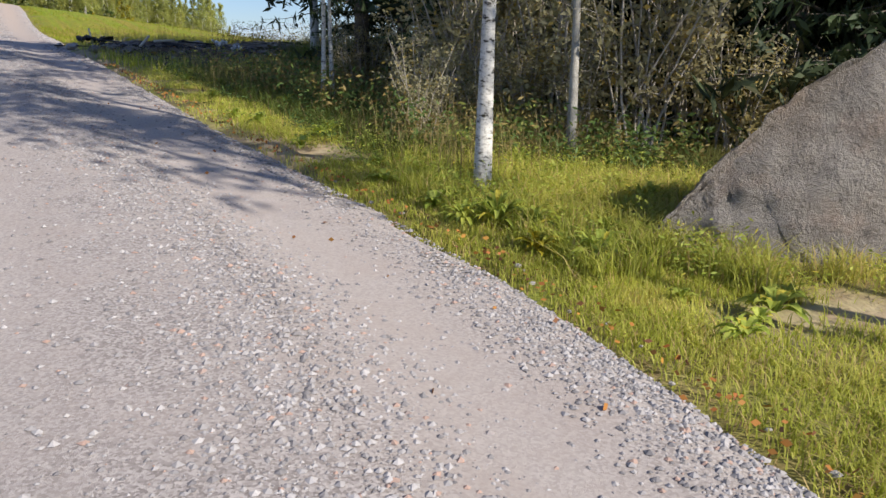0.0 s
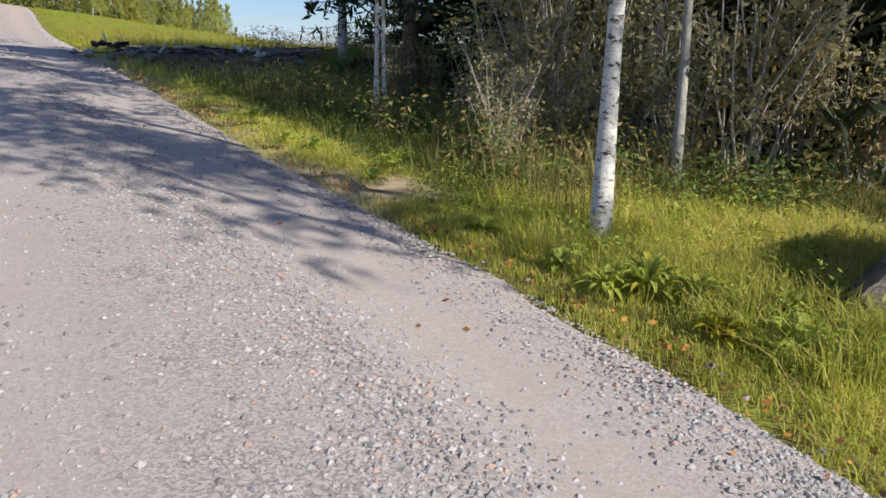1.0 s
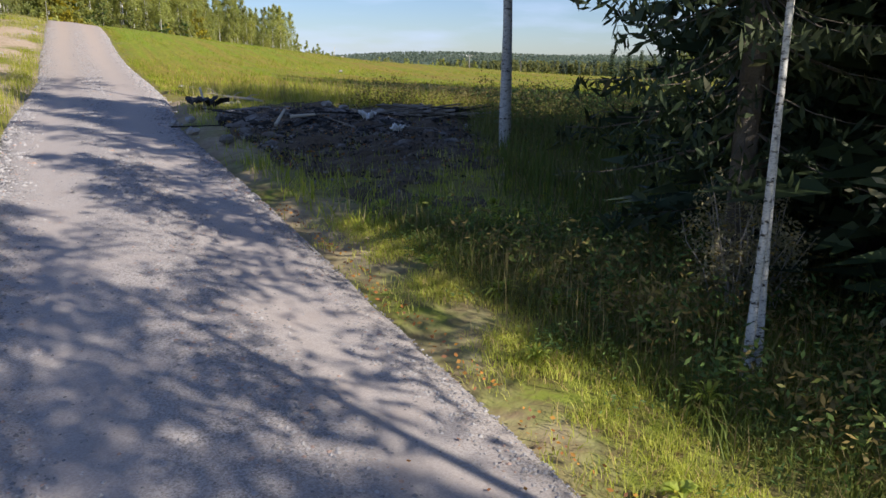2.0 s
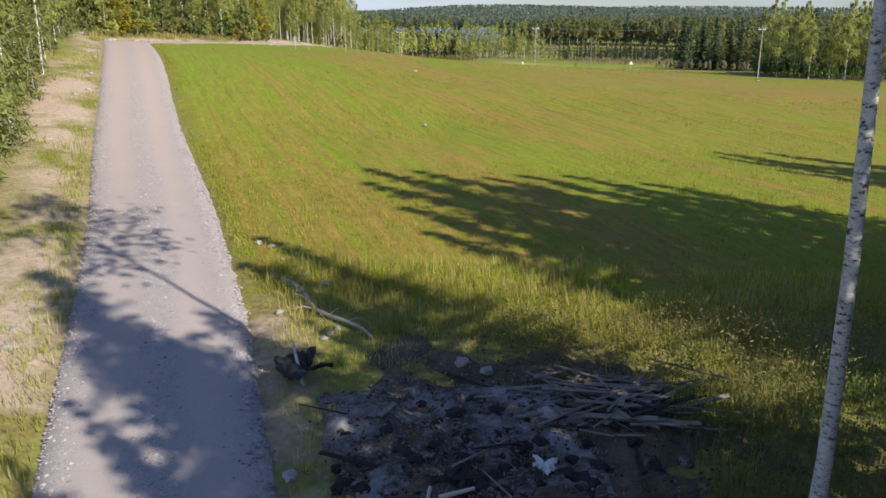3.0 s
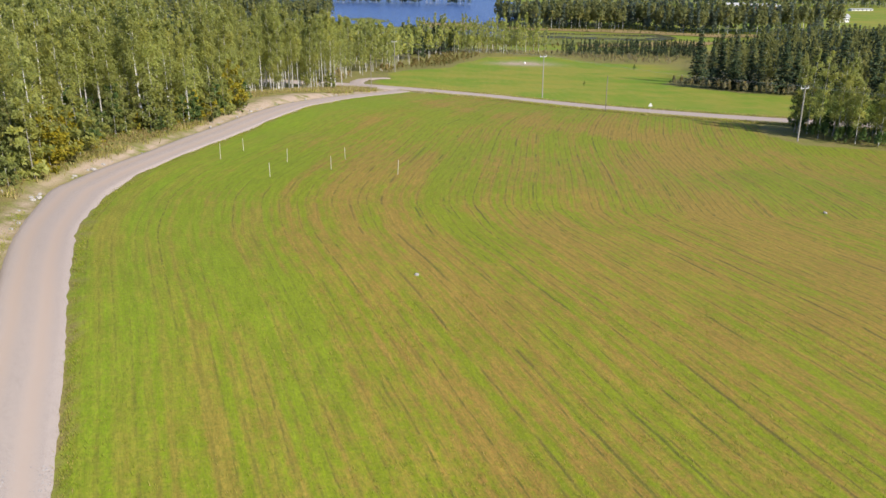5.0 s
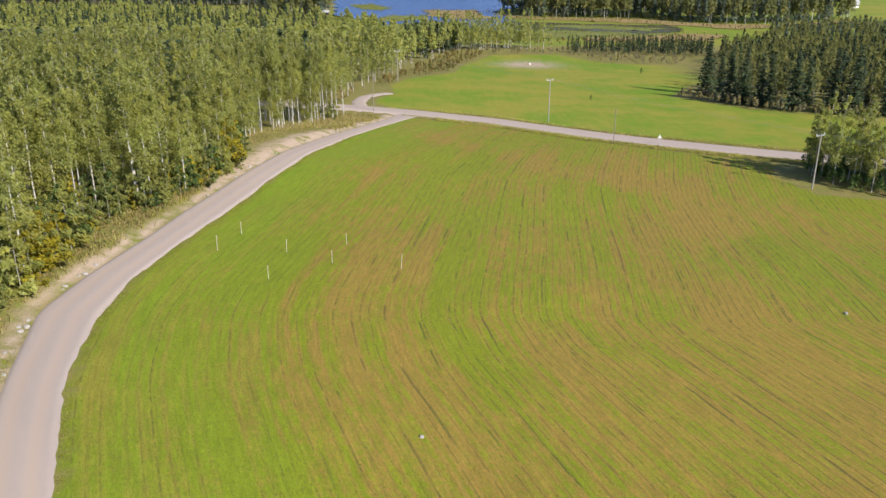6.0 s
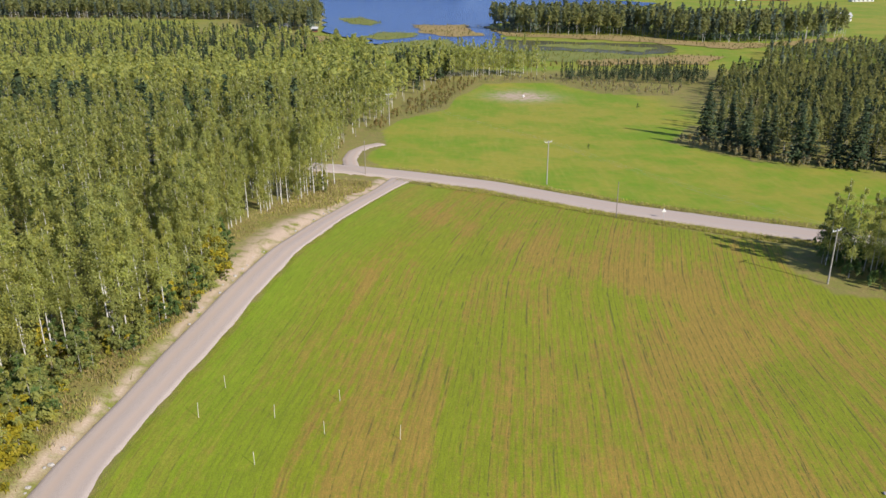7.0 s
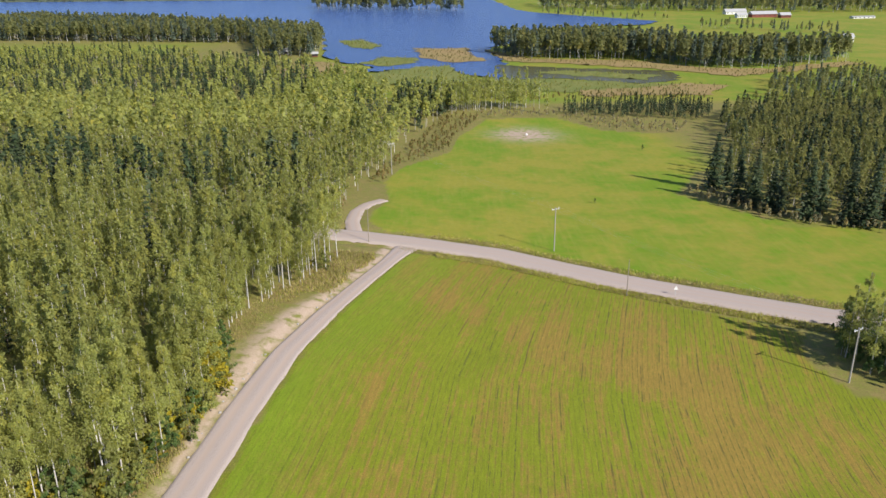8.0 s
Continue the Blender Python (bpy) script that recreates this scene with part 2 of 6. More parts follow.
def birch_bark():
    m, n, l, b = mat("birch_bark", 0.75)
    co = place(n)
    mp = n.new("ShaderNodeMapping")
    mp.inputs["Scale"].default_value = (7.0, 7.0, 15.0)
    l.new(co, mp.inputs["Vector"])
    a = noise_node(n, l, 1.4, 4, mp.outputs["Vector"], 0.7)
    c = noise_node(n, l, 2.2, 5, co)
    spots = noise_node(n, l, 3.2, 5, mp.outputs["Vector"], 0.75)
    light = mix(n, l, span(n, l, c, 0.3, 0.7), (0.70, 0.68, 0.65), (0.52, 0.50, 0.47))
    light = mix(n, l, span(n, l, spots, 0.50, 0.62, 0.0, 0.75), light, (0.24, 0.225, 0.21))
    l.new(mix(n, l, span(n, l, a, 0.54, 0.64), light, (0.045, 0.038, 0.032)), b.inputs["Base Color"])
    bump(n, l, b, a, 0.4, 0.01)
    return m


def granite():
    m, n, l, b = mat("granite", 0.85)
    v = place(n)
    big, mid, fine = noise_node(n, l, 1.1, 5, v), noise_node(n, l, 9, 6, v, 0.7), noise_node(n, l, 120, 3, v)
    c = mix(n, l, span(n, l, big, 0.42, 0.58), (0.44, 0.40, 0.375), (0.33, 0.285, 0.255))
    c = mix(n, l, span(n, l, noise_node(n, l, 1.9, 4, v, 0.65), 0.52, 0.64, 0.0, 0.7), c, (0.46, 0.355, 0.30))
    c = mix(n, l, span(n, l, fine, 0.5, 0.7, 0.0, 0.5), c, (0.54, 0.50, 0.465))
    c = mix(n, l, span(n, l, mid, 0.56, 0.68, 0.0, 0.6), c, (0.11, 0.105, 0.10))
    l.new(c, b.inputs["Base Color"])
    pits = noise_node(n, l, 24, 5, v, 0.7)
    bump(n, l, b, math_node(n, l, "ADD", math_node(n, l, "ADD", mid, pits), math_node(n, l, "MULTIPLY", fine, 0.5)), 1.0, 0.15)
    return m


def ash_material():
    """Burnt heap: grey ash, black char and brown earth in patches."""
    m, n, l, b = mat("ash", 0.95)
    v = place(n)
    a, c, f = noise_node(n, l, 0.9, 5, v, 0.7), noise_node(n, l, 3.5, 5, v, 0.7), noise_node(n, l, 16, 4, v, 0.7)
    col = mix(n, l, span(n, l, a, 0.44, 0.60), (0.13, 0.105, 0.085), (0.44, 0.42, 0.41))
    col = mix(n, l, span(n, l, c, 0.56, 0.63), col, (0.03, 0.027, 0.027))
    col = mix(n, l, span(n, l, f, 0.55, 0.66), col, (0.42, 0.39, 0.365))
    l.new(col, b.inputs["Base Color"])
    bump(n, l, b, math_node(n, l, "ADD", c, f), 1.0, 0.12)
    return m


def water_material():
    m, n, l, b = mat("lake_water", 0.25)
    b.inputs["Base Color"].default_value = (0.05, 0.105, 0.28, 1)
    b.inputs["IOR"].default_value = 1.33
    b.inputs["Specular IOR Level"].default_value = 0.5
    v = place(n)
    bump(n, l, b, noise_node(n, l, 0.25, 5, v), 1.0, 1.6)
    return m


FIELD_GREEN, FIELD_TAN, FIELD_FRESH = (0.206, 0.246, 0.009), (0.318, 0.200, 0.042), (0.185, 0.306, 0.012)
M_GROUND = ground_material()
M_GRAVEL = gravel_material("road_gravel", (0.49, 0.455, 0.445), (0.17, 0.155, 0.155), (0.40, 0.35, 0.33))
M_ROADB = gravel_material("village_road_gravel", (0.47, 0.42, 0.385), (0.33, 0.30, 0.275), (0.45, 0.39, 0.345))
M_BARK = birch_bark()
M_TWIG = simple("twig_bark", (0.26, 0.225, 0.19), (0.52, 0.47, 0.41), 6, 0.9, 0.4, 0.01)
M_DARKBARK = simple("rough_bark", (0.10, 0.08, 0.065), (0.19, 0.165, 0.14), 4, 0.9, 0.6, 0.03)
M_GREYBARK = simple("aspen_bark", (0.24, 0.225, 0.20), (0.46, 0.44, 0.40), 5, 0.85, 0.5, 0.02)
M_BIRCH = foliage("birch_leaves", (0.318, 0.348, 0.094), (0.458, 0.478, 0.166), (0.54, 0.48, 0.10), 0.035, 0.65)
M_YELLOW = foliage("turning_leaves", (0.30, 0.27, 0.02), (0.42, 0.32, 0.03), (0.18, 0.19, 0.03), 0.2)
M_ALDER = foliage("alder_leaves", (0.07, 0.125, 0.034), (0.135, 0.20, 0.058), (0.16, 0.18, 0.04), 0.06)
M_SPRUCE = foliage("spruce_needles", (0.028, 0.050, 0.022), (0.056, 0.082, 0.034), (0.08, 0.08, 0.04), 0.05, 0.10)
# needles blued and lightened, so the distant haze is in their colour
M_HAZEPINE = foliage("hazed_pine_needles", (0.13, 0.18, 0.13), (0.21, 0.26, 0.19), (0.19, 0.19, 0.12), 0.08, 0.55)
M_MIXED = foliage("mixed_wood_leaves", (0.195, 0.21, 0.065), (0.29, 0.295, 0.105), (0.34, 0.30, 0.09), 0.05, 0.65)
M_PINE = foliage("pine_needles", (0.12, 0.15, 0.04), (0.19, 0.21, 0.06), (0.2, 0.17, 0.05), 0.06, 0.25)
M_WILLOW = foliage("willow_leaves", (0.23, 0.215, 0.105), (0.49, 0.45, 0.29), (0.44, 0.32, 0.09), 0.10, 0.5)
M_GRASS = foliage("grass_blades", (0.29, 0.35, 0.03), (0.52, 0.49, 0.09), (0.62, 0.50, 0.24), 0.12, 0.5)
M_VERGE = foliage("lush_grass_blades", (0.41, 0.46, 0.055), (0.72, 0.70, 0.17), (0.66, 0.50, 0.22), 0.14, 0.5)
# verge grass with the trees' shade put into a darker colour
M_SHADEGRASS = foliage("shade_toned_grass_blades", (0.11, 0.155, 0.03), (0.21, 0.245, 0.055), (0.26, 0.20, 0.09), 0.15, 0.4)
M_SEDGE = foliage("dry_grass", (0.30, 0.235, 0.10), (0.42, 0.33, 0.16), (0.24, 0.24, 0.06), 0.2, 0.35)
M_WEED = foliage("weed_leaves", (0.29, 0.37, 0.055), (0.52, 0.57, 0.13), (0.58, 0.50, 0.08), 0.08, 0.5)
M_CROP = foliage("crop_blades", (0.205, 0.265, 0.018), (0.31, 0.33, 0.035), (0.42, 0.30, 0.11), 0.12, 0.4)
M_GRANITE = granite()
M_STONE = crushed_stone()
M_WOOD = simple("grey_wood", (0.16, 0.14, 0.115), (0.33, 0.29, 0.24), 5, 0.85, 0.4, 0.01)
M_CHAR = simple("charred_wood", (0.012, 0.011, 0.011), (0.05, 0.046, 0.043), 6, 0.8, 0.6, 0.02)
M_ASH = ash_material()
M_EARTH = simple("dark_earth", (0.075, 0.055, 0.038), (0.20, 0.155, 0.11), 2.2, 0.95, 0.9, 0.06)
M_POLE = simple("weathered_pole", (0.27, 0.255, 0.235), (0.40, 0.375, 0.345), 3, 0.85, 0.3, 0.01)
M_STAKE = simple("pale_stake", (0.60, 0.56, 0.46), (0.48, 0.44, 0.36), 6, 0.8, 0.2, 0.005)
M_WHITE = simple("white_paint", (0.78, 0.78, 0.76), (0.70, 0.70, 0.69), 2, 0.5, 0.1, 0.005)
M_METAL = simple("grey_metal", (0.42, 0.43, 0.44), (0.52, 0.53, 0.53), 5, 0.45, 0.1, 0.003)
M_DARK = simple("dark_plastic", (0.02, 0.02, 0.021), (0.04, 0.04, 0.042), 8, 0.6, 0.2, 0.004)
M_RED = simple("red_boards", (0.17, 0.055, 0.042), (0.23, 0.08, 0.06), 3, 0.8, 0.2, 0.01)
M_ROOF = simple("pale_roof_sheet", (0.36, 0.36, 0.37), (0.46, 0.46, 0.46), 2, 0.5, 0.1, 0.01)
M_RUST = foliage("rusty_scrub_leaves", (0.20, 0.15, 0.055), (0.30, 0.21, 0.075), (0.17, 0.19, 0.05), 0.3, 0.3)
M_LITTER = foliage("fallen_leaf", (0.36, 0.13, 0.04), (0.50, 0.27, 0.05), (0.22, 0.10, 0.05), 0.2, 0.1)
M_PALESTONE = simple("pale_fieldstone", (0.27, 0.25, 0.23), (0.46, 0.43, 0.40), 2.5, 0.85, 0.5, 0.03)
M_WATER = water_material()
# olive from weed and from tree reflections put into the base colour
M_MURK = simple("murky_water", (0.085, 0.085, 0.035), (0.13, 0.125, 0.05), 0.03, 0.22, 0.2, 0.4)
M_SHORE = foliage("shore_wood_leaves", (0.19, 0.215, 0.08), (0.31, 0.32, 0.13), (0.36, 0.32, 0.10), 0.06, 0.65)
M_REEDBLADE = foliage("reed_blades", (0.27, 0.235, 0.085), (0.36, 0.30, 0.12), (0.20, 0.22, 0.06), 0.25, 0.35)
M_REEDLEAF = foliage("green_reed_blades", (0.18, 0.22, 0.045), (0.28, 0.29, 0.07), (0.34, 0.28, 0.10), 0.15, 0.35)
M_REED = simple("reed_bed", (0.26, 0.215, 0.075), (0.33, 0.225, 0.10), 0.08, 0.9, 0.6, 0.3, 1.2)
M_REEDGREEN = simple("green_reed_bed", (0.13, 0.17, 0.035), (0.22, 0.22, 0.06), 0.07, 0.9, 0.6, 0.3, 1.2)

# ---------------------------------------------------------------- the lie of the land
PROFILE_Y = (-80, -20, -9.3, -4, 0.2, 5, 9.7, 16, 22, 27, 41, 46, 56, 64, 69, 97, 123, 160, 178, 203, 250, 359, 450, 3000)
PROFILE_Z = (-7, -3.75, -3.10, -2.74, -2.41, -2.22, -2.06, -1.87, -1.66, -1.52, -1.55, -1.35, -1.05, -0.75, -0.72, -0.8, -2.6, -4.5, -5.6, -7.2, -10, -16, -17, -17)
SLOPE_Y = (-10, 0, 10, 20, 40, 64, 97, 120, 160, 200, 300, 450)
SLOPE = (-0.045, -0.045, -0.03, -0.03, -0.05, -0.055, -0.08, -0.09, -0.06, -0.06, -0.03, 0)
SLOPE_LEFT_Y = (-10, 0, 10, 22, 26, 33, 40, 48, 56, 62, 66, 70, 74, 80, 88, 97, 104, 112, 122, 132, 145, 160, 175, 190, 210, 300, 450)
SLOPE_LEFT = (-0.045, -0.04, -0.01, -0.01, -0.015, -0.070, -0.118, -0.139, -0.141, -0.130, -0.120, -0.110, -0.102, -0.090, -0.078, -0.070, -0.080, -0.089, -0.101, -0.113, -0.117, -0.106, -0.095, -0.070, -0.06, -0.03, 0)
LAKE_Z = -16.85


def land(x, y):
    """Height of the open ground; x and y may be arrays."""
    x, y = np.asarray(x, float), np.asarray(y, float)
    z = 0
    for dy in (-2.5, 0, 2.5):
        tilt = np.where(x < 0, np.interp(y + dy, SLOPE_LEFT_Y, SLOPE_LEFT), np.interp(y + dy, SLOPE_Y, SLOPE))
        z = z + np.interp(y + dy, PROFILE_Y, PROFILE_Z) / 3 + tilt * 45 * np.tanh(x / 45) / 3
    far = np.clip((np.hypot(x, y - 300) - 1150) / 2600, 0, 1)
    hills = 44 + 11 * np.sin(x / 420.0 + 0.6) + 8 * np.sin(x / 170.0 + y / 500.0)
    return z + far * far * (3 - 2 * far) * hills


# right and left edges of the gravel track, and the village road's middle line
EDGE_Y = (-60, -19.5, -12.4, -9.3, -7.6, -6.1, -3.9, 0.2, 5.0, 9.7, 16.3, 22, 26, 33, 40, 55.5, 67.5, 72, 83, 91, 102, 110, 128, 145, 160, 175, 190, 198, 206)
EDGE_R = (16, 8.2, 7.4, 6.9, 6.35, 5.65, 4.45, 2.6, 0.5, -1.5, -3.65, -5.85, -7.47, -10.55, -13.45, -19.8, -25.1, -26.9, -29.6, -29.9, -28.9, -27.9, -26.2, -24.4, -21.3, -17.6, -13.6, -10.8, -7.5)
EDGE_L = (12, 5.2, 4.1, 3.5, 2.9, 2.2, 1.2, -0.6, -2.75, -4.9, -7.5, -9.8, -11.5, -14.5, -17.3, -23.8, -29.2, -30.9, -34.4, -34.2, -32.9, -32.4, -30.6, -28.3, -24.9, -20.9, -17.0, -15.4, -13.5)
ROAD_B = ((-300, 260), (-120, 225), (-60, 214), (-24, 207), (-8, 203), (6.5, 198.5), (29.5, 184.5), (48, 175), (61, 168.5), (80, 160), (140, 130), (300, 40))
SPUR = ((-24, 208), (-26, 219), (-26, 229), (-24, 236), (-20.5, 241))


def right_edge(y):
    return sum(np.interp(np.asarray(y, float) + d, EDGE_Y, EDGE_R) for d in (-1.2, 0, 1.2)) / 3


def left_edge(y):
    return sum(np.interp(np.asarray(y, float) + d, EDGE_Y, EDGE_L) for d in (-1.2, 0, 1.2)) / 3


NEAR = 0.692


def near(x, y):
    """The plan round the start of the track, set into the whole plan."""
    return 5.0745 + NEAR * (0.99992 * (x - 5) - 0.01287 * (y + 12)), -6.806 + NEAR * (0.01287 * (x - 5) + 0.99992 * (y + 12))


def to_line(x, y, pts):
    """Distance from points to a bent line, and the length along it."""
    best, where, run = np.full(np.shape(x), 1e9), np.zeros(np.shape(x)), 0.0
    for (ax, ay), (bx, by) in zip(pts, pts[1:]):
        ux, uy = bx - ax, by - ay
        size = math.hypot(ux, uy)
        t = np.clip(((x - ax) * ux + (y - ay) * uy) / size**2, 0, 1)
        d = np.hypot(x - ax - t * ux, y - ay - t * uy)
        near = d < best
        best, where = np.where(near, d, best), np.where(near, run + t * size, where)
        run += size
    return best, where


def inside(x, y, pts):
    hit = np.zeros(np.shape(x), bool)
    for (ax, ay), (bx, by) in zip(pts, pts[1:] + pts[:1]):
        if ay == by:
            continue
        cross = (ay > y) != (by > y)
        hit ^= cross & (x < (bx - ax) * (y - ay) / (by - ay) + ax)
    return hit


RIGHT_LINE = [(float(right_edge(y)), float(y)) for y in np.linspace(-40, 206, 70)]
FIELD = [(float(right_edge(y)) + 0.35, float(y)) for y in np.linspace(17.5, 196, 60)] + [
    (-7, 197), (8, 190), (28, 177), (45, 167), (54, 161), (50, 152), (53, 141), (70, 136), (120, 120), (200, 60), (120, 30), (40, 20), (10, 17)]
FAR_FIELD = [(-19.5, 246), (-22, 262), (-18, 284), (-3, 312), (0, 345), (13, 384), (42, 388), (58, 360), (88, 350), (76, 290),
             (60, 256), (74, 232), (110, 214), (160, 190), (160, 150), (80, 168), (48, 183), (29.5, 192), (6, 206.5), (-9, 210.5), (-18, 212.5), (-21.8, 219), (-21.8, 230), (-19, 241)]
LAKE = [(-64, 529), (-50, 556), (-72, 575), (-91, 606), (-97, 650), (-111, 738), (-180, 775), (-260, 830), (-420, 900), (-800, 980), (-900, 1350),
        (-180, 1330), (60, 1290), (80, 1060), (100, 1010), (210, 880), (190, 840), (90, 815), (60, 720), (22, 642), (30, 600), (34, 568), (27, 540),
        (27, 495), (11, 516), (-4, 542), (-22, 548)]
INLET = [(27, 560), (41, 553), (78, 540), (114, 531), (132, 520), (124, 490), (100, 478), (81, 490), (59, 498), (43, 500), (28, 498)]


def band(d, a, b):
    t = np.clip((d - a) / (b - a), 0, 1)
    return t * t * (3 - 2 * t)


def waves(x, y, s, seed=0.0):
    """A cheap smooth ripple in plan."""
    return (np.sin(x * s + 1.3 * np.sin(y * s * 0.7 + seed)) + np.sin(y * s * 1.1 + 1.7 * np.sin(x * s * 0.6 + 2 + seed))) * 0.5


def np_mesh(name, verts, quads, mats, index=None, smooth=False):
    """A mesh from arrays of corners and of quads (or triangles)."""
    me = bpy.data.meshes.new(name)
    verts, quads = np.ascontiguousarray(verts, np.float32), np.ascontiguousarray(quads, np.int32)
    k = quads.shape[1]
    me.vertices.add(len(verts))
    me.vertices.foreach_set("co", verts.ravel())
    me.loops.add(quads.size)
    me.loops.foreach_set("vertex_index", quads.ravel())
    me.polygons.add(len(quads))
    me.polygons.foreach_set("loop_start", np.arange(0, quads.size, k, dtype=np.int32))
    for m in mats:
        me.materials.append(m)
    if index is not None:
        me.polygons.foreach_set("material_index", np.ascontiguousarray(index, np.int32))
    me.polygons.foreach_set("use_smooth", np.full(len(quads), smooth))
    me.update(calc_edges=True)
    return me


def set_attr(me, name, kind, values):
    a = me.attributes.new(name, kind, "POINT")
    a.data.foreach_set("color" if kind == "FLOAT_COLOR" else "vector", np.ascontiguousarray(values, np.float32).ravel())


def sheet(nx, ny):
    i, j = np.meshgrid(np.arange(nx - 1), np.arange(ny - 1), indexing="ij")
    a = (i * ny + j).ravel()
    return np.stack([a, a + ny, a + ny + 1, a + 1], 1)


def part(name, me, parent, label=""):
    ob = new(name, me)
    ob.parent = parent
    return tagged(ob, label) if label else ob


# ---------------------------------------------------------------- ground
def build_ground():
    far = [90, 110, 140, 180, 230, 290, 360, 450, 560, 700, 900, 1200, 1600, 2200, 3000, 4200]
    xs = np.array([-v for v in reversed(far)] + list(np.arange(-72, -20, 0.9)) + list(np.arange(-20, 16, 0.45)) + list(np.arange(16, 75, 1.0)) + far)
    ys = np.array([-1500, -700, -300, -150, -80, -55, -42] + list(np.arange(-34, 30, 0.45)) + list(np.arange(30, 220, 0.95)) + list(np.arange(220, 420, 3.0))
                  + [430, 445, 460, 480, 500, 520, 540, 560, 585, 610, 640, 680, 730, 790, 860, 950, 1050, 1200, 1400, 1700, 2100, 2600, 3200, 3900, 4800])
    x, y = (g.ravel() for g in np.meshgrid(xs, ys, indexing="ij"))
    z = land(x, y)
    dr, along = to_line(x, y, RIGHT_LINE)
    re, le = right_edge(y), left_edge(y)
    in_a = np.minimum(re - x, x - le)
    in_a = np.where((y > -60) & (y < 207), in_a, -9)
    db, _ = to_line(x, y, ROAD_B)
    ds, _ = to_line(x, y, SPUR)
    rolling = np.clip(1 - np.hypot(x - 2, y - 20) / 400, 0, 1) * (0.12 + 0.88 * band(y, 12, 34))
    z = z + rolling * (0.035 * waves(x, y, 2.1) + 0.02 * waves(x, y, 5.3, 4)) + 0.10 * rolling * waves(x, y, 0.33, 7)
    # shallow ditch and bank beside the track, dug bank on its wooded side
    left_gap = le - x
    z = z + np.where((y > 8) & (y < 200), band(left_gap, 0.3, 2.0) * (0.45 + 0.2 * np.sin(y * 0.09)) * np.exp(-(((y - 125) / 75) ** 2)), 0)
    right_gap = x - re
    z = z - np.where(y < 6, 0.06 * band(right_gap, 0.1, 0.6) * (1 - band(right_gap, 0.9, 1.8)), 0)
    z = z - 0.16 * band(in_a, -0.35, 0.1) - 0.2 * band(4.2 - db, -0.3, 0.4) - 0.15 * band(2.0 - ds, -0.3, 0.3)
    z = z - 0.45 * band(db, 4.2, 5.2) * (1 - band(db, 5.6, 7.5))
    lake = inside(x, y, LAKE)
    z = np.where(lake, z - 1.0, z)
    me = np_mesh("ground", np.stack([x, y, z], 1), sheet(len(xs), len(ys)), [M_GROUND], smooth=True)
    field = inside(x, y, FIELD) * 1.0
    sandy = np.where((y > 12) & (y < 205), band(left_gap, -0.2, 0.3) * (1 - band(left_gap, np.where((y > 70) & (y < 128), 0.7, 1.6) + np.where((y > 70) & (y < 128), 0.5, 0.9) * np.sin(y * 0.21), np.where((y > 70) & (y < 128), 1.7, 2.8) + 3.2 * np.exp(-(((y - 148) / 16) ** 2)) + 1.2 * (y < 50))), 0)
    sandy = np.maximum(sandy, np.where(y < 16, (0.30 + 0.40 * band(y, -6.1, -4.0)) * band(right_gap, -0.3, 0.1) * (1 - band(right_gap, 0.18 + 0.5 * band(y, -5.8, -4.6), 0.35 + 0.8 * band(y, -5.8, -4.2))), 0))
    sandy = np.maximum(sandy, 1.5 * np.exp(-(((x - 26) / 11) ** 2 + ((y - 350) / 13) ** 2)))
    sx, sy = 7.65, -7.88
    sandy = np.maximum(sandy, 0.75 * np.exp(-(((x - sx) / 0.75) ** 2 + ((y - sy) / 0.35) ** 2)))
    meadow = inside(x, y, FAR_FIELD) * 1.0
    meadow = np.maximum(meadow, ((y > 420) & (y < 1500) & (x > -100)) * 0.85)
    meadow = np.maximum(meadow, ((y > 620) & (y < 720) & (x < -180)) * 0.8)
    open_land = np.where(np.hypot(x, y - 300) > 1150, 0.0, 1.0)
    set_attr(me, "zone", "FLOAT_COLOR", np.stack([field, sandy, meadow, open_land], 1))
    # thin, tan stretches of the crop
    wander = 4.0 * waves(x, y, 0.11, 3)
    d1, _ = to_line(x + wander, y, ((-8, 172), (10, 156), (20, 146), (29, 138), (28, 122), (23, 105), (22, 85), (26, 68)))
    d2, _ = to_line(x + wander, y, ((-15, 112), (-12, 92), (-7, 78), (1, 66)))
    thin = np.maximum(np.exp(-((d1 / 6.5) ** 2)), 0.15 * np.exp(-((d2 / 6.0) ** 2)))
    set_attr(me, "rows", "FLOAT_VECTOR", np.stack([dr, along, thin], 1))
    return tagged(new("ground", me), "gently sloping ground with sown field, verges and woodland floor", "ground", kind="structure")


ground = build_ground()


